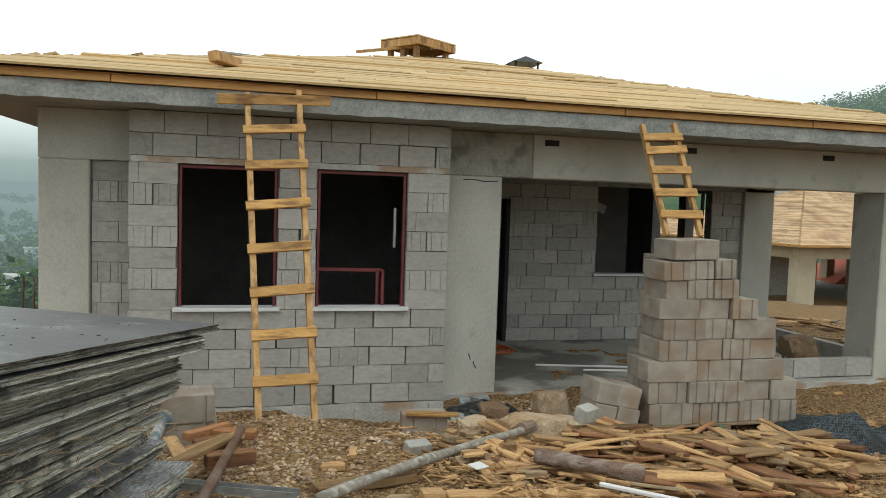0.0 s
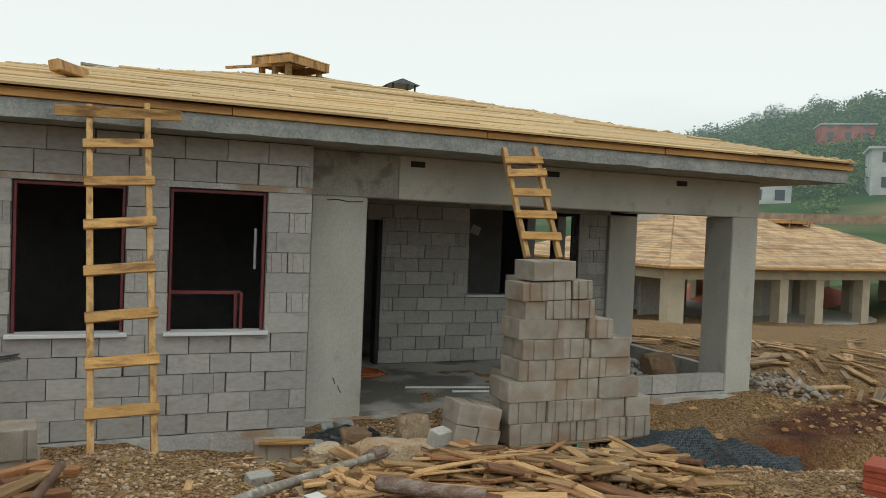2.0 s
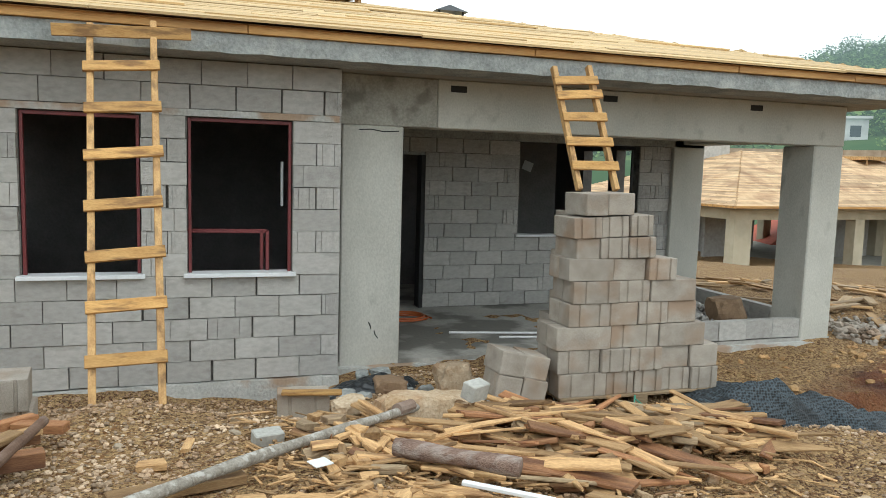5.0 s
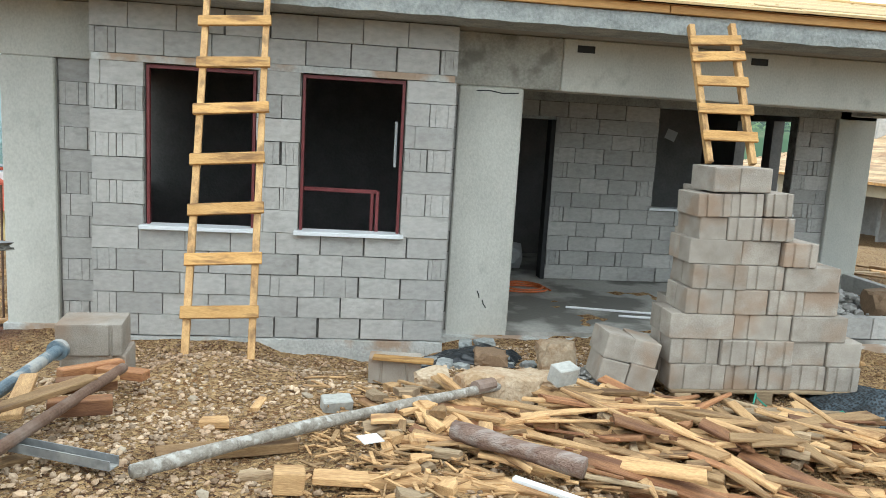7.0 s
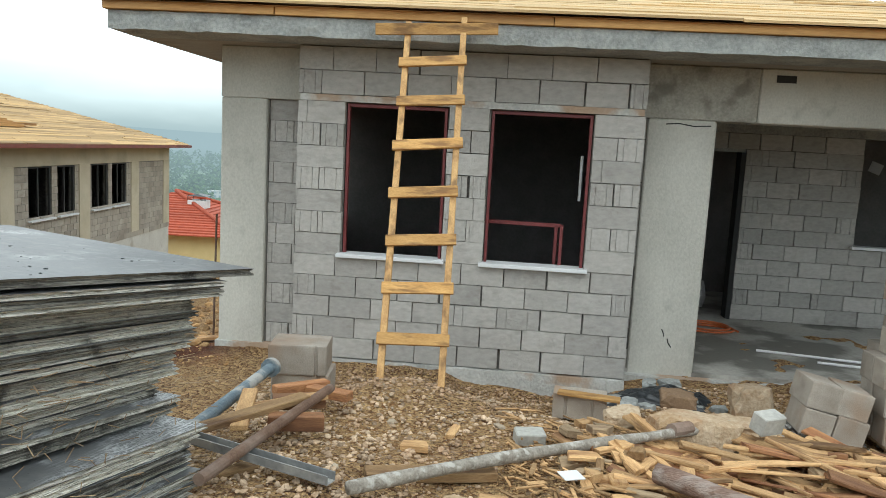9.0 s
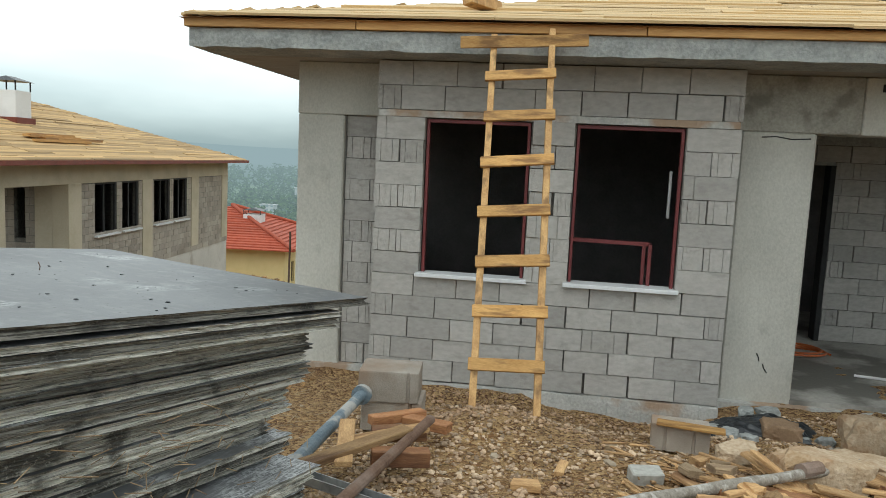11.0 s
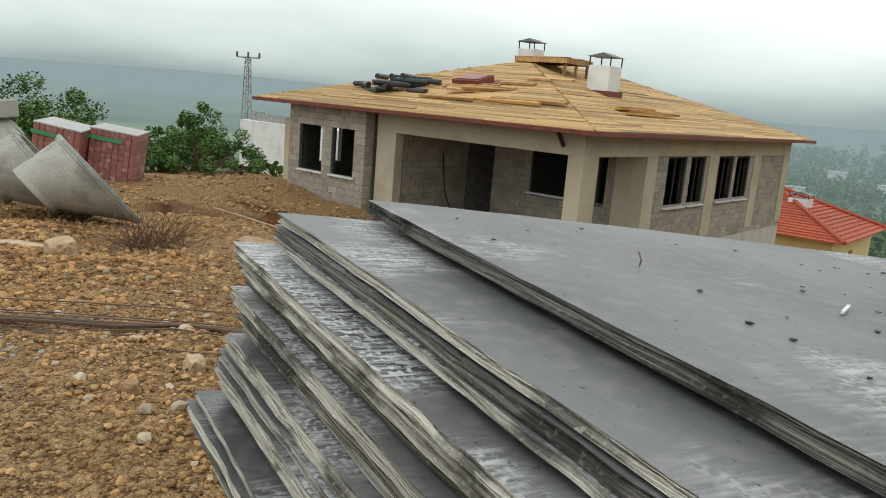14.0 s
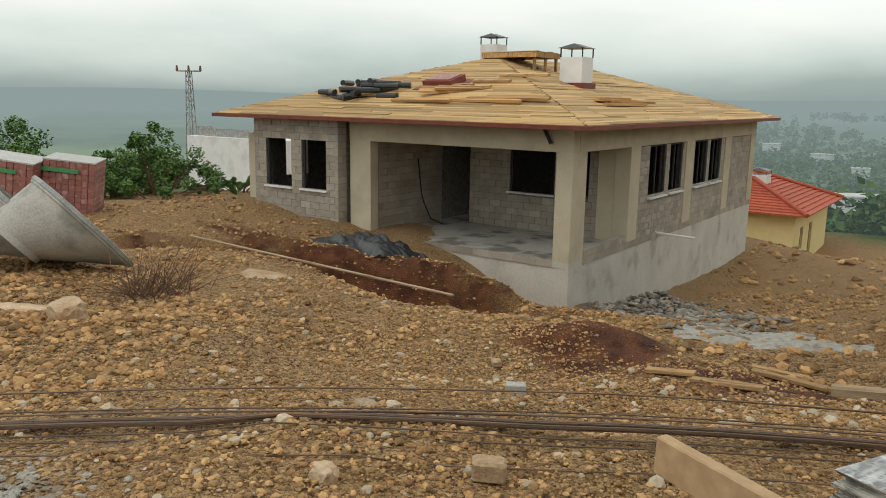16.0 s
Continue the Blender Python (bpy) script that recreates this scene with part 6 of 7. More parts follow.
# green straps trailing from the pallet
for seed, pts in enumerate((((4.55, 6.55), (4.9, 6.35), (5.15, 6.7), (5.5, 6.5)), ((4.15, 6.35), (4.6, 6.0), (5.0, 5.9), (5.25, 5.55)), ((5.1, 6.7), (5.4, 6.55), (5.9, 6.5), (6.1, 6.4)))):
    path = []
    for (x0, y0), (x1, y1) in zip(pts, pts[1:]):
        for i in range(6):
            t = i / 6
            x, y = x0 + (x1 - x0) * t, y0 + (y1 - y0) * t
            path.append((x, y, ground_z(x, y) + 0.05 + 0.04 * math.sin(9 * t + seed) + (0.12 if seed == 0 and 5.05 < x < 5.2 else 0)))
    tagged(Solid().tube(path, 0.007, 5).put("plastic_strap", M["strap"]), "loose green plastic packing strap", "strap", "packing straps")
# bubble of grey sand heap at the pallet's corner
cr = Solid()
for k in range(700):
    a, d = sw.uniform(0, 6.28), abs(sw.gauss(0, 0.24))
    x, y = 4.15 + d * math.cos(a) * 1.3, 7.35 + d * math.sin(a)
    rock_solid(cr, (x, y, ground_z(x, y) + 0.10 * math.exp(-d * d / 0.06) * sw.random()), sw.uniform(0.012, 0.03), sw)
tagged(cr.put("grey_gravel", M["block"]), "grey gravel spilt beside the block stack", "gravel", kind="stuff")
# red bricks at the edge of the path
rb_me = Solid().cbox(-0.15, 0.15, -0.10, 0.10, -0.02, 0.02, 0.003).mesh("red_tile", M["red_tile"])
for k in range(5):
    o = new("roof_tile", rb_me)
    o.matrix_basis = pose(6.07 + sw.uniform(-0.01, 0.01), 4.33, ground_z(6.07, 4.33) + 0.02 + 0.042 * k, 0, 0, 25 + sw.uniform(-3, 3))
    tagged(o, "red clay tile in a small pile", "roof tile", "pile of red tiles")

# ---- things on the porch ----
for a, b in (((4.55, 9.75, 0.115), (6.4, 9.35, 0.115)), ((5.05, 9.40, 0.115), (6.3, 9.18, 0.115))):
    tagged(Solid().rod(a, b, 0.014, n=8).put("plastic_pipe", M["pvc"]), "thin white plastic pipe on the porch floor", "plastic pipe", "white pipes")
hz = [(4.25 + 0.35 * math.cos(a) * (1 - a / 40), 10.6 + 0.22 * math.sin(a), 0.118 + 0.004 * a) for a in [i * 0.4 for i in range(40)]]
tagged(Solid().tube(hz, 0.012, 6).put("hose", M["orange"]), "coiled orange hose on the porch floor", "hose")
boulder("cement_bag", (4.25, 12.2, 0.28), (0.6, 0.45, 0.36), "crumpled pale cement bag in the doorway", 61, "bag")
boulder("cement_bag", (4.05, 12.5, 0.5), (0.5, 0.4, 0.3), "crumpled pale cement bag in the doorway", 63, "bag")
boulder("sack", (8.35, 9.6, 0.28), (0.42, 0.36, 0.36), "full brown sack on the porch", 65, "sack")
rub = Solid()
for k in range(420):
    x, y = sw.gauss(8.0, 0.45), sw.gauss(10.3, 0.5)
    if 7.0 < x < 9.0 and 9.2 < y < 11.3:
        rock_solid(rub, (x, y, 0.10 + 0.25 * math.exp(-((x - 8) ** 2 + (y - 10.3) ** 2) / 0.5) * sw.random()), sw.uniform(0.02, 0.09), sw)
tagged(rub.put("rubble", M["block"]), "broken block rubble heaped on the porch", "rubble", kind="stuff")
tagged(Solid().box(-0.09, 0.09, -0.003, 0.003, -0.08, 0.08, pose(7.2, 13.492, 2.12, 0, 20, 0)).put("plaster_splash", M["white"]), "white plaster splash on the inner wall", "plaster splash")
# rubble and timber to the east of the porch
rub = Solid()
for k in range(260):
    x, y = sw.gauss(9.75, 0.28), sw.gauss(8.75, 0.35)
    if x > FX1 + 0.1:
        rock_solid(rub, (x, y, ground_z(x, y) + 0.10 * sw.random()), sw.uniform(0.015, 0.07), sw, 0.7)
tagged(rub.put("rubble", M["block_warm"]), "grey broken block rubble beside the porch column", "rubble", kind="stuff")
for k in range(150):
    x, y = 9.4 + 7.5 * sw.random() ** 1.5, sw.uniform(7.2, 13.5)
    l_ = sw.uniform(0.15, 0.9)
    a = sw.uniform(0, 3.14)
    timber("scrap_board", gz(x, y, 0.05), gz(x + l_ * math.cos(a), y + l_ * math.sin(a), 0.08), sw.uniform(0.06, 0.15), 0.03, M["scrap"] if k % 3 else M["scrap_grey"], "weathered board lying on the churned earth", "board", "boards on the earth")

# ---- plywood top details: bent nails and debris ----
def on_sheet(u, v, dz=0.0):
    p = ST0 + st_short * (u - 0.02) + st_long * v
    return Vector((p.x, p.y, 1.762 - 0.223 * max(v / 2.5, 0) ** 1.08 + 0.07 * u / 1.25 + dz))


for u, v in ((0.75, 1.68), (0.45, 0.55), (0.85, 0.35), (0.3, 1.2)):
    p = on_sheet(u, v)
    tagged(Solid().tube([p, p + Vector((0.003, 0.0, 0.012)), p + Vector((-0.010, 0.008, 0.026))], 0.0018, 5).put("bent_nail", M["rust"]), "bent rusty nail standing in plywood", "nail", "bent nails")
p = on_sheet(0.62, 0.62, 0.006)
tagged(Solid().box(-0.035, 0.035, -0.003, 0.003, -0.003, 0.002, Matrix.Translation(p) @ pose(0, 0, 0, 0, 0, 100)).put("wood_splinter", M["pvc"]), "small pale splinter on plywood", "splinter")
chips = Solid()
for k in range(90):
    u, v = sw.uniform(0.03, 1.2), sw.uniform(0.03, 2.3)
    p = on_sheet(u, v, 0.001)
    rock_solid(chips, p, sw.uniform(0.002, 0.008), sw, 0.3)
tagged(chips.put("dirt_crumbs", M["foil"]), "dark dirt crumbs on the plywood", "dirt", kind="stuff")
fray = Solid()
for k in range(420):
    z_ = sw.uniform(0.9, 1.5)
    v = sw.uniform(-0.3, 2.2)
    p = ST0 + st_short * (sw.uniform(-0.02, 0.10)) + st_long * v
    q = p - st_short * sw.uniform(0.01, 0.05) + st_long * sw.uniform(-0.08, 0.08)
    fray.rod((p.x, p.y, z_ - 0.08 * v), (q.x, q.y, z_ - 0.08 * v + sw.uniform(-0.02, 0.01)), 0.0016, n=4)
tagged(fray.put("splinters", M["scrap_grey"]), "frayed wood fibres along plywood edges", "splinters", kind="stuff")

# ---- rebar, plank and bricks before the second house ----
def bundle_z(t):
    """Height on which the stiff bars rest, averaged over their length."""
    hs_ = []
    for i in range(-9, 10):
        q = t + i * 0.012
        hs_.append(ground_z(-13.5 + 13.6 * q, -4.35 + 11.7 * q))
    return 0.25 * max(hs_) + 0.75 * sum(hs_) / len(hs_) + 0.015


BUNDLE = [bundle_z(i / 40) for i in range(41)]
for k in range(23):
    off = sw.gauss(0, 0.055) if k < 15 else sw.uniform(-0.5, 0.55)
    path = []
    for i in range(36):
        t = i / 40
        x = -13.5 + 13.6 * t
        y = -4.35 + 11.7 * t + off * 0.75 + 0.04 * math.sin(3 * t + k)
        x -= off * 0.65
        path.append((x, y, max(BUNDLE[i] + 0.025, ground_z(x, y) + 0.012) + 0.011 * (k % 3) + 0.006 * math.sin(7 * t + k)))
    tagged(Solid().tube(path, 0.0058 if k < 15 else 0.0045, 5).put("rebar", M["rebar"]), "long rusty reinforcing bar in a bundle on earth", "rebar", "rebar bundle")
timber("loose_plank", (-2.0, 3.03, 1.285), (-1.30, 2.81, 1.26), 0.036, 0.10, M["roof_wood_pale"], "pale pine board on edge sticking out of the stack", "plank")
o = new("brick", Solid().cbox(-0.075, 0.075, -0.045, 0.045, -0.05, 0.05, 0.012).mesh("brick", M["rock"]))
o.matrix_basis = pose(-3.14, 3.80, 0.55, 6, 4, 40)
tagged(o, "pale stone-coloured brick on the earth", "brick")
lone_block((-4.65, 6.06, -0.14), 40, "grey block offcut half sunk in earth", cb)
timber("scrap_board", gz(-5.75, 7.2, 0.03), gz(-5.6, 7.05, 0.05), 0.09, 0.05, M["scrap_grey"], "short brown board end", "board")
timber("log_end", gz(-2.9, 8.3, 0.06), gz(-2.2, 8.5, 0.08), 0.14, 0.12, M["scrap_grey"], "weathered timber beam end on the earth", "timber")
for k in range(9):
    x, y = sw.uniform(-4.2, -1.4), sw.uniform(7.2, 9.2)
    timber("scrap_board", gz(x, y, 0.03), gz(x + sw.uniform(0.3, 0.8), y + sw.uniform(-0.2, 0.3), 0.04), 0.09, 0.035, M["scrap"], "brown board lying on churned earth", "board", "boards on the earth")
timber("long_batten", (-16.4, 9.94, -0.90), (-9.3, 10.6, -1.05), 0.07, 0.03, M["scrap_grey"], "long pale batten laid over the trench", "batten")
# spilt concrete
M["spill"] = rough_mat("crumbly_spilt_concrete", (0.25, 0.24, 0.21), (0.46, 0.445, 0.40), 9, 0.95, 1.0, 70, (0.20, 0.125, 0.065), 3.5, 0.7, 0, bump_dist=0.03, c3_edge=(0.54, 0.62))
M["rubble_grey"] = rough_mat("dusty_grey_rubble", (0.12, 0.11, 0.092), (0.31, 0.29, 0.25), 6, 0.95, 0.8, 60, (0.20, 0.115, 0.055), 2, 0.6, 0.45)
for p_, sx, sy, sd in (((-5.5, 13.45, -1.5), 1.0, 0.55, 3), ((-4.5, 13.2, -1.5), 0.9, 0.6, 5), ((-3.7, 12.9, -1.5), 0.7, 0.4, 7)):
    crumpled("concrete_spill", pose(p_[0], p_[1], 0, 0, 0, 15), sx, sy, 0.06, M["spill"], "spilt pale concrete set on the earth", "concrete spill", sd)
rub = Solid()
for k in range(3200):
    a, d = sw.uniform(0, 6.28), abs(sw.gauss(0, 0.5))
    x, y = -4.45 + 0.5 * d * math.cos(a), 2.05 + 0.42 * d * math.sin(a)
    rock_solid(rub, (x, y, ground_z(x, y) + 0.025 * math.exp(-d * d * 2)), sw.uniform(0.006, 0.026), sw, 0.5)
tagged(rub.put("concrete_crumbs", M["spill"]), "spilt pale concrete crumbs on the earth", "concrete crumbs", kind="stuff")
rub = Solid()
for k in range(900):
    t = sw.random()
    x, y = -10.2 + 4.6 * t + sw.gauss(0, 0.4), 17.2 - 3.4 * t + sw.gauss(0, 0.6)
    if clear_of_things(x, y):
        rock_solid(rub, (x, y, ground_z(x, y) + 0.02), sw.uniform(0.02, 0.10), sw, 0.5)
for k in range(1500):
    x, y = sw.gauss(-9.5, 0.55), sw.gauss(18.9, 1.3)
    if clear_of_things(x, y):
        d_ = math.exp(-(((x + 9.7) / 0.7) ** 2 + ((y - 18.9) / 1.6) ** 2))
        rock_solid(rub, (x, y, ground_z(x, y) + 0.42 * d_ * sw.random()), sw.uniform(0.03, 0.13), sw, 0.6)
tagged(rub.put("rubble", M["rubble_grey"]), "grey concrete rubble along the base wall", "rubble", kind="stuff")


# ---- precast cones and rings ----
def ring(name, m, prof, label, n=40, wall=0.09):
    """A hollow turned concrete piece: prof gives radius and height from foot to top."""
    s = Solid()
    loop = [(p_[0], p_[1], p_[2] if len(p_) > 2 else 0.0) for p_ in prof]
    loop += [(r_ - wall, z_, o_) for r_, z_, o_ in reversed(loop)]
    k = len(loop)
    for i in range(n):
        a = 2 * math.pi * i / n
        s.v += [(o_ + r_ * math.cos(a), r_ * math.sin(a), z_) for r_, z_, o_ in loop]
    for i in range(n):
        for j in range(k):
            a, b = i * k + j, i * k + (j + 1) % k
            c, d = ((i + 1) % n) * k + (j + 1) % k, ((i + 1) % n) * k + j
            s.f.append((a, d, c, b))
    ob = s.put(name, M["pipe_conc"], smooth=False)
    ob.matrix_basis = m
    lip = Solid()
    r0 = prof[0][0]
    for i in range(n):
        a = 2 * math.pi * i / n
        lip.v += [(q * math.cos(a), q * math.sin(a), z_) for q, z_ in ((r0 + 0.004, -0.012), (r0 + 0.004, 0.05), (r0 + 0.018, 0.04), (r0 + 0.018, -0.006))]
    lip.f = [(i * 4 + j, i * 4 + (j + 1) % 4, ((i + 1) % n) * 4 + (j + 1) % 4, ((i + 1) % n) * 4 + j) for i in range(n) for j in range(4)]
    lip.put("socket_rim", M["concrete_dark"], ob, "darker chipped socket rim")
    return tagged(ob, label, "precast ring", "precast manhole parts")


# one side of the cone is straight, as eccentric manhole cones are
cone = [(0.78, 0.0, 0.0), (0.78, 0.07, 0.0), (0.74, 0.09, 0.02), (0.38, 0.68, 0.40), (0.38, 0.76, 0.40)]
straight = [(0.62, 0.0), (0.64, 0.02), (0.64, 0.55), (0.62, 0.57)]


def facing(p, axis, spin=0):
    return Matrix.Translation(p) @ Vector(axis).to_track_quat("Z", "Y").to_matrix().to_4x4()


def tipped(p, axis, up):
    z = Vector(axis).normalized()
    x = Vector(up)
    x = (x - z * x.dot(z)).normalized()
    return Matrix.Translation(p) @ Matrix((x, z.cross(x), z)).transposed().to_4x4()


ring("manhole_cone", tipped((-11.0, 5.42, 0.55), (-0.165, -0.745, -0.66), (-0.27, -0.60, 0.75)), cone, "grey precast concrete manhole cone lying tilted", 44)
ring("manhole_cone", tipped((-11.75, 5.05, 0.55), (-0.20, -0.72, -0.62), (-0.27, -0.60, 0.75)), cone, "grey precast concrete manhole cone lying on gravel", 44)
ring("manhole_ring", facing((-13.4, 4.35, 0.55), (-0.55, 0.80, 0.15)), straight, "grey precast concrete ring lying on its side", 44)
ring("manhole_ring", facing((-13.2, 3.6, 0.5), (-0.75, 0.6, 0.1)), straight, "grey precast concrete ring lying on its side", 44)
sb_ = tagged(Solid().cbox(-0.6, 0.6, -0.5, 0.5, -0.14, 0.14, 0.02).put("cover_slab", M["pipe_conc"]), "thick precast cover slab resting on rings", "cover slab")
sb_.matrix_basis = pose(-13.6, 4.3, 1.3, 3, -4, 25)
# no opening is cut in the slab; a black disc carries its shade
hole = Solid().rod((0, 0, 0.141), (0, 0, 0.144), 0.2, n=24).put("manhole_hole", M["foil"], sb_, "black disc painted for a round hole's shade")
for k in range(4):
    ring("small_ring", facing((-17.95 - 0.25 * k, 4.75 + 0.40 * k, 0.28), (-0.6, 0.75, 0.1)), [(0.33, 0.0), (0.35, 0.02), (0.35, 0.5), (0.33, 0.52)], "small grey precast ring lying on its side", 28, 0.06)


# ---- wrapped brick pallets ----
def brick_pallet(m):
    p = tagged(empty("brick_pallet", m), "plastic-wrapped pallet of red bricks with green band", "brick pallet", "brick pallets")
    Solid().cbox(-0.55, 0.55, -0.5, 0.5, -0.1, 0.10, 0.01).put("timber_base", M["scrap_grey"], p)
    brick = Solid().cbox(0, 0.128, -0.47, 0.47, 0, 0.138, 0.008).mesh("brick", M["red_brick"])
    for k in range(9):
        for i in range(8):
            piece("brick", brick, pose(-0.52 + 0.1305 * i, 0.012 * ((i * 7 + k * 3) % 3 - 1), 0.105 + 0.14 * k), p)
    Solid().box(-0.56, 0.2, -0.505, -0.49, 1.10, 1.20).put("film_band", M["green"], p, "green film band")
    Solid().box(-0.53, 0.53, -0.48, 0.48, 1.366, 1.40).put("film_top", M["bag"], p, "pale film cover")
    return p


brick_pallet(pose(-22.93, 10.1, -1.15, 3, 7, 52) @ Matrix.Diagonal((1.25, 1.2, 1.12, 1)))
brick_pallet(pose(-23.43, 8.75, -1.08, 4, 9, 48) @ Matrix.Diagonal((1.25, 1.2, 1.12, 1)))


# ---- vegetation ----
def leaf_clump(s, c, rad, n, size, r):
    for _ in range(n):
        d = Vector((r.gauss(0, 1), r.gauss(0, 1), r.gauss(0, 0.8))).normalized() * rad * (0.55 + 0.5 * r.random())
        p = Vector(c) + d
        q = Euler((r.uniform(-1, 1), r.uniform(-1, 1), r.uniform(0, 6.3))).to_matrix()
        w, h = size * r.uniform(0.5, 0.8), size * r.uniform(0.9, 1.3)
        s.add([p + q @ Vector(v) for v in ((-w / 2, 0, 0), (0, -h / 2, 0.1 * h), (w / 2, 0, 0), (0, h / 2, 0.1 * h))], ((0, 1, 2, 3),))


def bush(name, x, y, z, w, h, seed, label, clumps=52, leaves=170, size=0.135):
    z = ground_z(x, y) - 0.1 if seed < 100 else z
    r = random.Random(seed)
    b = tagged(empty(name), label, "bush")
    tr, cr_ = Solid(), Solid()
    for k in range(clumps):
        a = r.uniform(0, 6.28)
        d = r.random() ** 0.6
        hz_ = (1 - d * d) * h * r.uniform(0.35, 1.08)
        p = Vector((x + w * d * math.cos(a), y + w * d * math.sin(a), z + 0.15 * h + hz_ * 0.85))
        leaf_clump(cr_, p, r.uniform(0.16, 0.30) * h * 0.55, leaves, size, r)
        if k % 3 == 0:
            tr.tube([(x + 0.1 * w * math.cos(a), y, z - 0.3), (x * 0.5 + p.x * 0.5, y * 0.5 + p.y * 0.5, z + hz_ * 0.4), p], [0.05, 0.035, 0.012], 5)
    tr.put("branch", M["twig"], b)
    tagged(cr_.put("foliage", M["bush"], b), kind="stuff")


bush("bush", -33.0, 17.8, -2.6, 3.0, 2.9, 1, "leafy green bush at the edge of the site")
bush("bush", -36.0, 18.6, -2.8, 2.4, 2.4, 2, "leafy green bush at the edge of the site")
bush("bush", -35.0, 16.6, -2.6, 2.2, 2.0, 3, "low leafy green bush at the edge of the site")
bush("bush", -34.0, 12.5, -2.3, 2.6, 3.4, 4, "leafy green shrub behind precast rings", 52)
bush("bush", -31.0, 9.5, -2.0, 2.6, 3.6, 5, "leafy green shrub behind precast rings", 52)
bush("bush", -27.0, 5.5, -1.4, 2.4, 3.4, 6, "leafy green shrub behind precast rings", 50)
bush("bush", -29.0, 2.5, -1.4, 2.6, 3.6, 7, "leafy green shrub behind precast rings", 50)
bush("bush", -31.5, 21.0, -3.2, 2.6, 0.7, 8, "low green scrub at the edge of the site")
dry = Solid()
for k in range(150):
    a, e = sw.uniform(0, 6.28), sw.uniform(0.15, 1.2)
    l_ = sw.uniform(0.25, 0.7)
    b0 = Vector((-9.35 + sw.gauss(0, 0.22), 5.45 + sw.gauss(0, 0.22), -0.12))
    d = Vector((math.cos(a) * math.cos(e), math.sin(a) * math.cos(e), math.sin(e)))
    dry.tube([b0, b0 + d * l_ * 0.5 + Vector((0, 0, 0.03)), b0 + d * l_ + Vector((sw.gauss(0, 0.05), sw.gauss(0, 0.05), 0))], [0.006, 0.004, 0.002], 4)
tagged(dry.put("dry_bush", M["twig"]), "dry leafless brown bush by the precast cone", "dry bush", kind="stuff")

# ---- pylon and white building behind ----
py_ = tagged(empty("power_pylon", pose(-58.0, 34.0, -11.0)), "slender steel lattice power pylon with insulators", "power pylon")
hh = 15.0
for sx, sy in ((-1, -1), (1, -1), (1, 1), (-1, 1)):
    Solid().rod((0.55 * sx, 0.55 * sy, 0), (0.16 * sx, 0.16 * sy, hh), 0.05, 0.04, 6).put("leg", M["steel"], py_)
lat = Solid()
for k in range(24):
    z0, z1 = hh * k / 24, hh * (k + 1) / 24
    a0, a1 = 0.55 - 0.39 * k / 24, 0.55 - 0.39 * (k + 1) / 24
    f_ = 1 if k % 2 else -1
    lat.rod((-a0 * f_, -a0, z0), (a1 * f_, -a1, z1), 0.022, n=5).rod((-a0 * f_, a0, z0), (a1 * f_, a1, z1), 0.022, n=5).rod((-a0, -a0 * f_, z0), (-a1, a1 * f_, z1), 0.022, n=5).rod((a0, -a0 * f_, z0), (a1, a1 * f_, z1), 0.022, n=5)
lat.put("lattice", M["steel"], py_)
Solid().rod((-0.7, -0.65, hh), (0.7, 0.65, hh), 0.06).put("cross_arm", M["steel"], py_)
for t in (-0.68, 0.0, 0.68):
    Solid().rod((t, t * 0.93, hh), (t, t * 0.93, hh + 0.42), 0.10, 0.07).put("insulator", M["rust"], py_)
wb = structure(empty("white_building", pose(-46.5, 30.0, -8.0, 0, 0, 6)), "plain white building with a flat roof", "building")
Solid().wall(-4.4, 5, 0, 6, 0, 7.35).put("wall", M["white"], wb)
Solid().box(-4.0, -3.3, 0.6, 1.3, 7.35, 8.0).put("roof_unit", M["steel"], wb, "grey rooftop box")
Solid().box(-3.1, 4, 0.5, 0.6, 7.36, 7.9).put("roof_rail", M["steel"], wb)

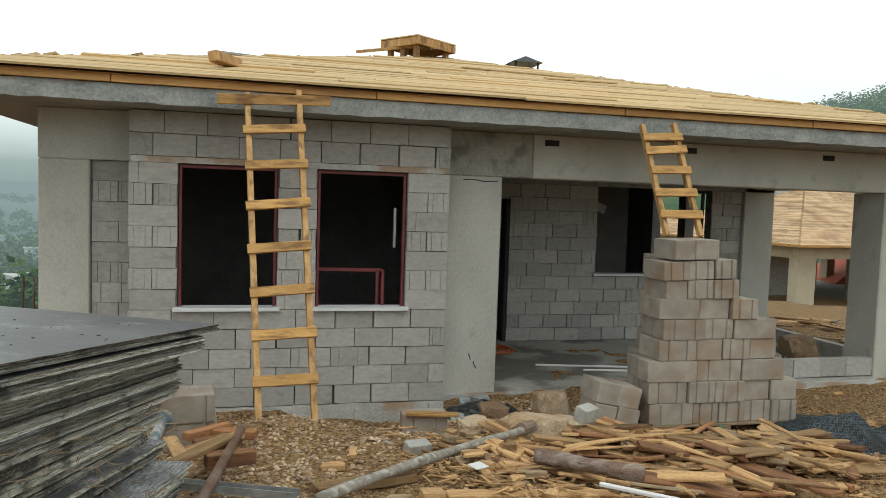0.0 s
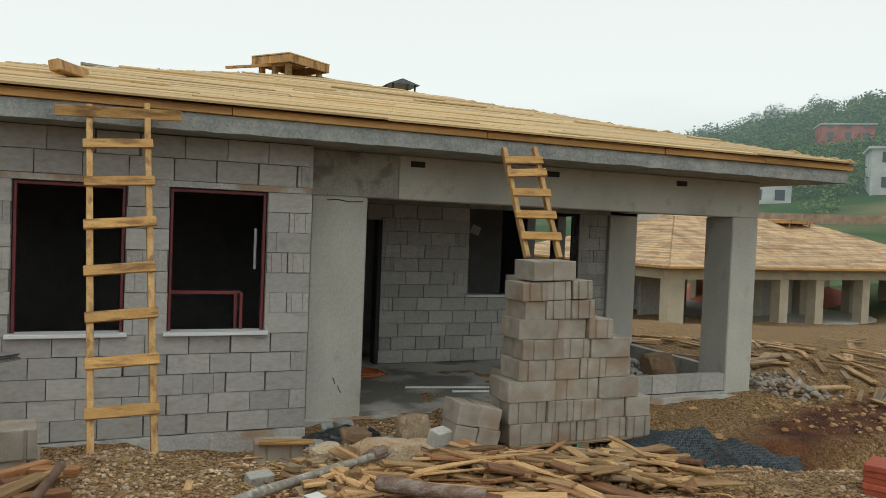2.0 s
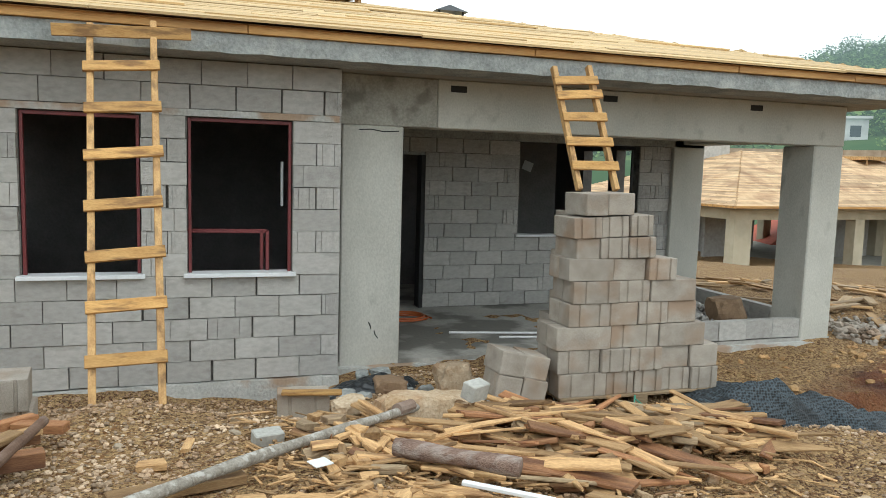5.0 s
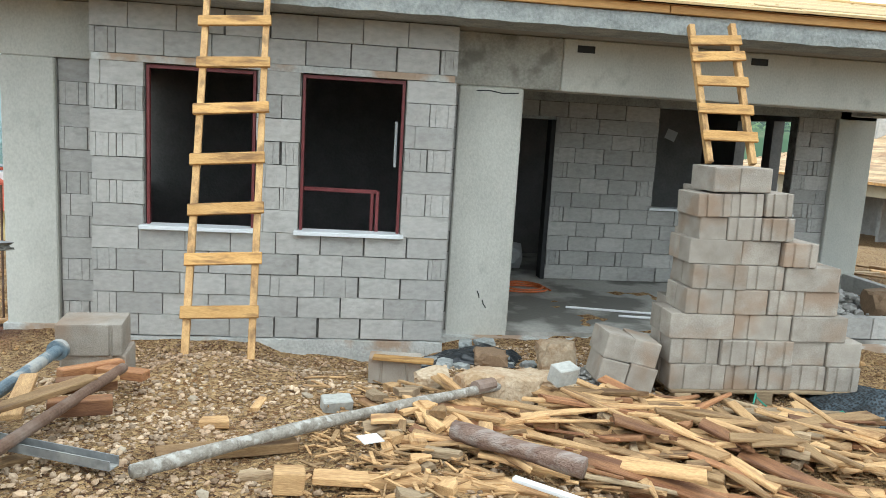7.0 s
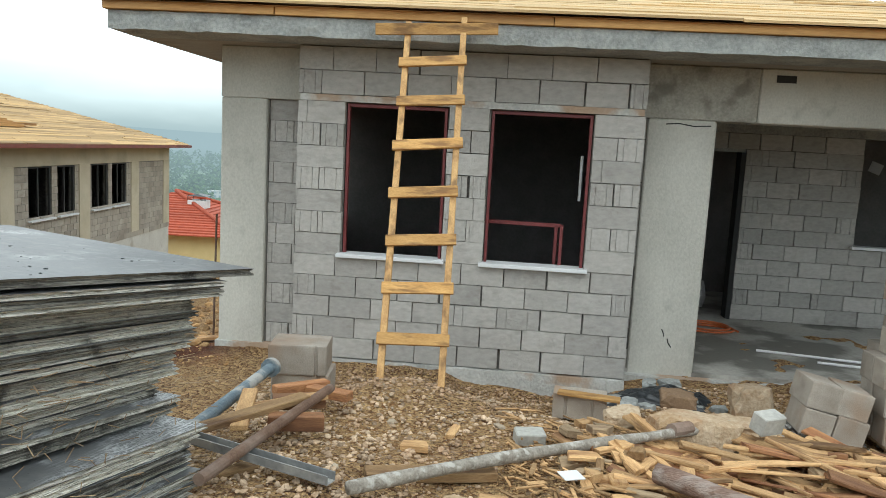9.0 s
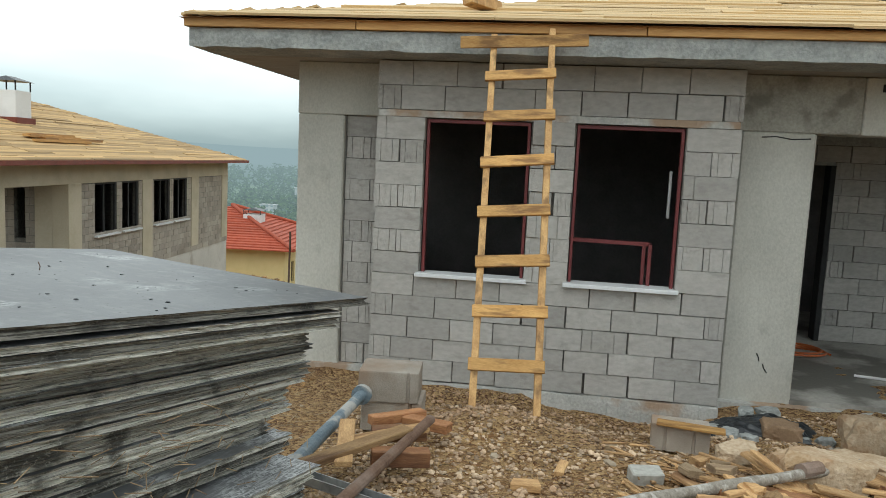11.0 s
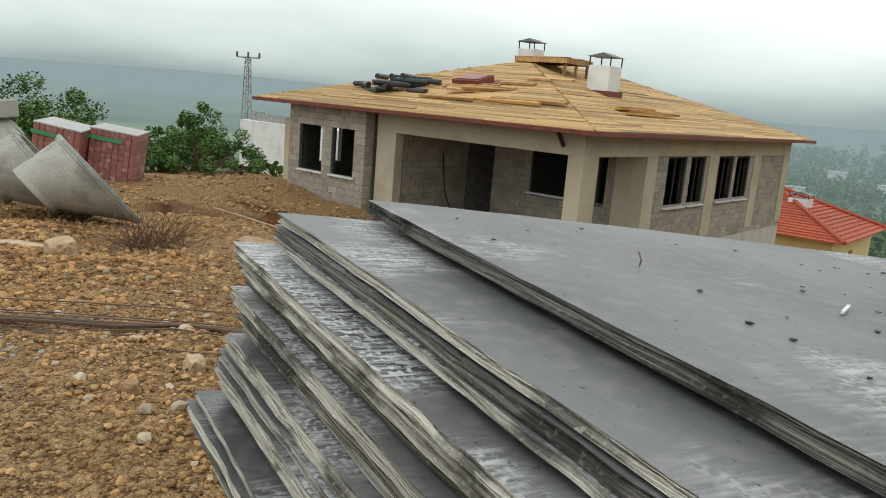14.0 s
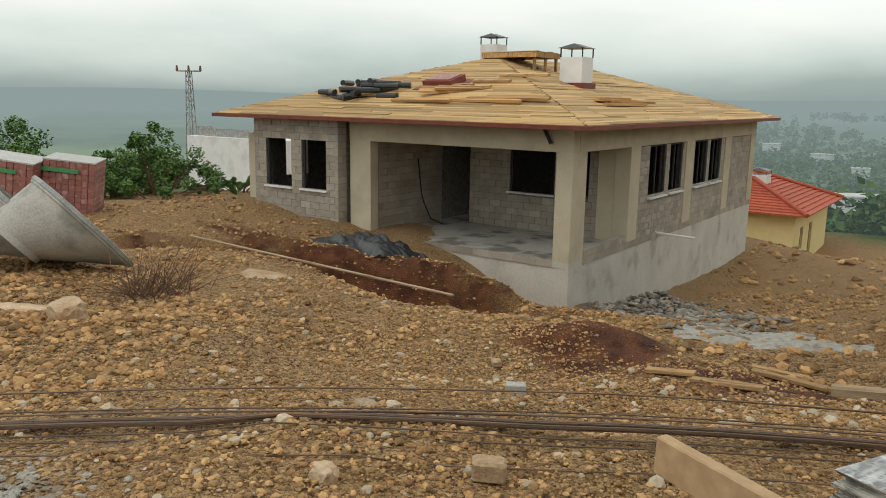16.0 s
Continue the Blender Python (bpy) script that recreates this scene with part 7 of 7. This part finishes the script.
def painted_mist_material(name, c1, c2, c3, scale, r0, r1):
    """Distant land; mist is painted in as grey-blue glow growing with distance from the site."""
    m = bpy.data.materials.new(name)
    m.use_nodes = True
    n, l = m.node_tree.nodes, m.node_tree.links
    n.clear()
    out, mixs, dif, em = n.new("ShaderNodeOutputMaterial"), n.new("ShaderNodeMixShader"), n.new("ShaderNodeBsdfDiffuse"), n.new("ShaderNodeEmission")
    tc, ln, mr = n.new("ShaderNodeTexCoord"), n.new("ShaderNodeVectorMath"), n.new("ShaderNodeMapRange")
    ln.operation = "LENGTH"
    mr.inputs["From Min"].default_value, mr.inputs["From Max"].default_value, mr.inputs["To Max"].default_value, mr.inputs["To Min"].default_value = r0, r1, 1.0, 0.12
    nz, nz2, k1, k2 = n.new("ShaderNodeTexNoise"), n.new("ShaderNodeTexNoise"), n.new("ShaderNodeMixRGB"), n.new("ShaderNodeMixRGB")
    nz.inputs["Scale"].default_value, nz.inputs["Detail"].default_value = scale, 8
    nz2.inputs["Scale"].default_value, nz2.inputs["Detail"].default_value = scale * 0.25, 5
    a, b = n.new("ShaderNodeMapRange"), n.new("ShaderNodeMapRange")
    a.inputs["From Min"].default_value, a.inputs["From Max"].default_value = 0.42, 0.58
    b.inputs["From Min"].default_value, b.inputs["From Max"].default_value = 0.54, 0.62
    k1.inputs[1].default_value, k1.inputs[2].default_value, k2.inputs[2].default_value = (*c1, 1), (*c2, 1), (*c3, 1)
    # glow colour of the painted haze, close to the horizon sky
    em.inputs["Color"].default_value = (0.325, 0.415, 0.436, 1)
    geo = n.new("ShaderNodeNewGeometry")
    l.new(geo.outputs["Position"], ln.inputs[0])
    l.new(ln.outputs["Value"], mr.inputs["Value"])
    l.new(tc.outputs["Object"], nz.inputs["Vector"])
    l.new(tc.outputs["Object"], nz2.inputs["Vector"])
    l.new(nz.outputs["Fac"], a.inputs["Value"])
    l.new(nz2.outputs["Fac"], b.inputs["Value"])
    l.new(a.outputs[0], k1.inputs[0])
    l.new(b.outputs[0], k2.inputs[0])
    l.new(k1.outputs[0], k2.inputs[1])
    l.new(k2.outputs[0], dif.inputs["Color"])
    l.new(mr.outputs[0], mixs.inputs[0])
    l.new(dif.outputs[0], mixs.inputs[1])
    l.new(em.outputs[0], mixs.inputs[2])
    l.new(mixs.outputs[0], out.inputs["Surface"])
    return m


# hill and tree colours, with haze glow blended in by distance
M["hill"] = painted_mist_material("hazed_hill_scrub", (0.05, 0.10, 0.03), (0.11, 0.165, 0.05), (0.21, 0.19, 0.095), 0.05, 40, 900)
M["tree"] = painted_mist_material("hill_tree_leaf", (0.075, 0.14, 0.04), (0.16, 0.24, 0.075), (0.13, 0.20, 0.065), 0.12, 40, 900)


# ---- hill with trees to the east ----
def hill_z(R, az):
    crest = 0.010 + 0.138 * max(0.0, (az - 21) / 31.0) ** 0.8 if az > 21 else 0.01
    crest = min(crest, 0.26)
    t = max(0.0, min(1.0, (R - 85) / 235))
    z = 2.4 + (320 * crest + 3.0) * (t ** 1.15) - (0.12 * (R - 320) if R > 320 else 0)
    return z + 2.0 * noise.noise(Vector((R * 0.02, az * 0.15, 2))) * t


hl = Solid()
azs, Rs = [20 + k * 0.9 for k in range(100)], [80 + 6.5 * k for k in range(58)]
for R in Rs:
    for az in azs:
        hl.v.append((R * math.sin(radians(az)), R * math.cos(radians(az)), hill_z(R, az) - (12 if R == Rs[0] else 0)))
w_ = len(azs)
hl.f = [(j * w_ + i, (j + 1) * w_ + i, (j + 1) * w_ + i + 1, j * w_ + i + 1) for j in range(len(Rs) - 1) for i in range(w_ - 1)]
structure(hl.put("hill", M["hill"], smooth=True), "wooded green hillside above the site", "hill")
hr = random.Random(55)
wood = Solid()
for k in range(2600):
    az, R = hr.uniform(21, 72), 100 + 230 * hr.random() ** 0.75
    x, y = R * math.sin(radians(az)), R * math.cos(radians(az))
    s_ = hr.uniform(1.6, 3.4) * (0.8 + R / 500)
    if any(abs(az - q) < w and p - 26 < R < p + 4 for q, p, w in ((50.0, 215, 3.2), (54.5, 125, 4.0), (45.0, 118, 3.5))):
        continue
    z = hill_z(R, az)
    leaf_clump(wood, (x, y, z + s_ * 0.5), s_ * 0.85, 78, s_ * 0.22, hr)
for k in range(60):
    az = hr.uniform(44, 75)
    R = hr.uniform(300, 330)
    x, y, z = R * math.sin(radians(az)), R * math.cos(radians(az)), hill_z(R, az)
    s_ = hr.uniform(1.8, 3.0)
    wood.rod((x, y, z - 1), (x, y, z + s_ * 2), 0.35, 0.2, 5)
    for q in range(3):
        leaf_clump(wood, (x + hr.gauss(0, 1), y, z + s_ * (1.4 + 0.5 * q)), s_ * 0.8, 60, s_ * 0.25, hr)
tagged(wood.put("hillside_wood", M["tree"]), "dense green trees covering the hillside", "wood", kind="stuff")


# far walls and panes carry the same painted haze
M["far_white"] = painted_mist_material("hazed_far_white_render", (0.50, 0.50, 0.49), (0.66, 0.66, 0.64), (0.42, 0.41, 0.39), 0.3, 60, 1000)
M["far_pink"] = painted_mist_material("hazed_far_pink_render", (0.42, 0.17, 0.145), (0.52, 0.23, 0.20), (0.36, 0.15, 0.13), 0.3, 60, 1700)
M["far_pane"] = painted_mist_material("hazed_far_dark_pane", (0.05, 0.055, 0.06), (0.08, 0.085, 0.09), (0.06, 0.06, 0.06), 0.3, 60, 500)


def far_house(az, R, w, h, mat, label, storeys=2, yaw=0.0, z=None):
    x, y = R * math.sin(radians(az)), R * math.cos(radians(az))
    z = hill_z(R, az) if z is None else z
    hb = tagged(empty("far_house", pose(x, y, z - 1.0, 0, 0, -az + yaw)), label, "house")
    Solid().box(-w / 2, w / 2, 0, w * 0.7, -2, h).put("wall", M[mat], hb)
    Solid().box(-w / 2 - 0.4, w / 2 + 0.4, -0.4, w * 0.7 + 0.4, h, h + 0.35).put("flat_roof", M["far_white"], hb)
    nwin = max(3, int(w / 3.2))
    for st in range(storeys):
        for k in range(nwin):
            cx = -w / 2 + w * (k + 0.5) / nwin
            zb = 1.0 + h * st / storeys + 0.6
            wi = empty("window")
            wi.parent = hb
            Solid().box(cx - 0.65, cx + 0.65, -0.04, 0.06, zb, zb + 1.5).put("window_pane", M["far_pane"], wi)
    return hb


far_house(50.3, 215, 12, 5.0, "far_pink", "pink flat-roofed house among trees", 2, 12)
far_house(54.5, 125, 12, 7.0, "far_white", "white two-storey house on the hill", 2, 8)
far_house(45.0, 118, 9, 4.0, "far_white", "low white house above the stone wall", 1, 5)
far_house(58, 190, 10, 5, "far_white", "white house among trees", 2, -10)
tw = structure(empty("retaining_wall"), "reddish stone retaining wall below the hillside", "retaining wall")
for k in range(26):
    a0, a1 = 36 + k * 1.2, 36 + (k + 1) * 1.2
    p0, p1 = [(98 * math.sin(radians(a)), 98 * math.cos(radians(a))) for a in (a0, a1)]
    q0, q1 = [(100 * math.sin(radians(a)), 100 * math.cos(radians(a))) for a in (a0, a1)]
    Solid().add([(*p0, -6), (*p1, -6), (*p1, 5.2), (*p0, 5.2), (*q0, 5.2), (*q1, 5.2)], ((0, 3, 2, 1), (3, 4, 5, 2))).put("wall_section", M["retaining"], tw)
for k in range(30):
    az, R = hr.uniform(36, 62), hr.uniform(70, 95)
    bush("bush", R * math.sin(radians(az)), R * math.cos(radians(az)), -1.0, 2.0, hr.uniform(1.8, 3.2), 300 + k, "green bush below the stone wall", 18, 60, 0.24)
# a neighbouring tiled house east, seen under the open frame house
h5 = structure(empty("tiled_house", pose(46, 42, -6.9, 0, 0, -20)), "yellow house with red tiled roof", "house")
Solid().box(-6, 6, 0, 8, 0, 4.2).put("wall", M["yellow"], h5)
Solid().add([(-7, -1, 4.2), (7, -1, 4.2), (7, 9, 4.2), (-7, 9, 4.2), (-2, 4, 6.6), (2, 4, 6.6)], ((0, 1, 5, 4), (1, 2, 5), (2, 3, 4, 5), (3, 0, 4), (3, 2, 1, 0))).put("tiled_roof", M["red_tile"], h5)
for cx in (-4, 0, 4):
    Solid().box(cx - 0.7, cx + 0.7, -0.05, 0.05, 1.2, 2.8).put("window_pane", M["dark_pane"], h5)

# ---- valley, its mist mixed in as glow ----
M["valley"] = painted_mist_material("misty_valley", (0.05, 0.10, 0.04), (0.105, 0.165, 0.06), (0.20, 0.28, 0.10), 0.03, 210, 720)
M["valley_tree"] = painted_mist_material("misty_valley_tree", (0.04, 0.085, 0.03), (0.085, 0.145, 0.05), (0.10, 0.16, 0.06), 0.2, 230, 900)


def valley_z(R, az):
    t = (R - 90) / 700
    return -14 - 30 * min(1, t * 3.0) + 56 * max(0.0, t - 0.25) ** 1.2 + 4 * noise.noise(Vector((R * 0.012, az * 0.07, 5)))


vl = Solid()
azs, Rs = [-110 + k * 1.2 for k in range(117)], [85 + 14 * k for k in range(60)]
for R in Rs:
    for az in azs:
        vl.v.append((R * math.sin(radians(az)), R * math.cos(radians(az)), valley_z(R, az) - (25 if R == Rs[0] else 0)))
w_ = len(azs)
vl.f = [(j * w_ + i, (j + 1) * w_ + i, (j + 1) * w_ + i + 1, j * w_ + i + 1) for j in range(len(Rs) - 1) for i in range(w_ - 1)]
structure(vl.put("valley_backdrop", M["valley"], smooth=True), "misty green valley falling away below the site", "valley")
wood = Solid()
for k in range(9500):
    az, R = hr.uniform(-52, 14), 95 + 640 * hr.random() ** 1.2
    if noise.noise(Vector((R * 0.011, az * 0.12, 9))) < -0.22 or (abs(az + 12) < 3.2 and 150 < R < 268) or (-22 < az < -5 and 300 < R < 335):
        continue
    x, y = R * math.sin(radians(az)), R * math.cos(radians(az))
    s_ = hr.uniform(1.8, 4.0)
    leaf_clump(wood, (x, y, valley_z(R, az) + s_ * 0.7), s_, 20, s_ * 0.75, hr)
for k in range(520):
    az, R = hr.uniform(-34, 4), hr.uniform(66, 112)
    x, y = R * math.sin(radians(az)), R * math.cos(radians(az))
    s_ = hr.uniform(1.4, 2.8)
    leaf_clump(wood, (x, y, max(ground_z(x, y), valley_z(R, az) if R > 92 else -99) + s_ * 0.6), s_, 90, s_ * 0.34, hr)
tagged(wood.put("valley_wood", M["valley_tree"]), "misty green trees in the valley", "wood", kind="stuff")
for az, R, w2, h2_ in ((-13.0, 238, 13, 9), (-10.6, 262, 11, 8), (-12.5, 330, 9, 6), (-13.5, 430, 8, 5), (-16.0, 470, 10, 5), (-21.5, 420, 8, 5), (-19.0, 520, 10, 6), (-9.0, 470, 9, 6), (-6.0, 380, 9, 6), (-27.0, 480, 9, 5)):
    far_house(az, R, w2, h2_, "far_white", "pale village house among trees in the valley", 2, hr.uniform(-25, 25), valley_z(R, az) + 1.5)
# starter bars beside the first house
for k in range(6):
    x, y = -1.28 + 0.03 * (k % 3), 9.35 + 0.28 * k
    tagged(Solid().rod((x, y, ground_z(x, y) - 0.2), (x + 0.02, y, 1.25 - 0.04 * (k % 4)), 0.011, n=6).put("starter_bar", M["rust"]), "upright rusty steel starter bar by the wall", "steel bar", "starter bars")
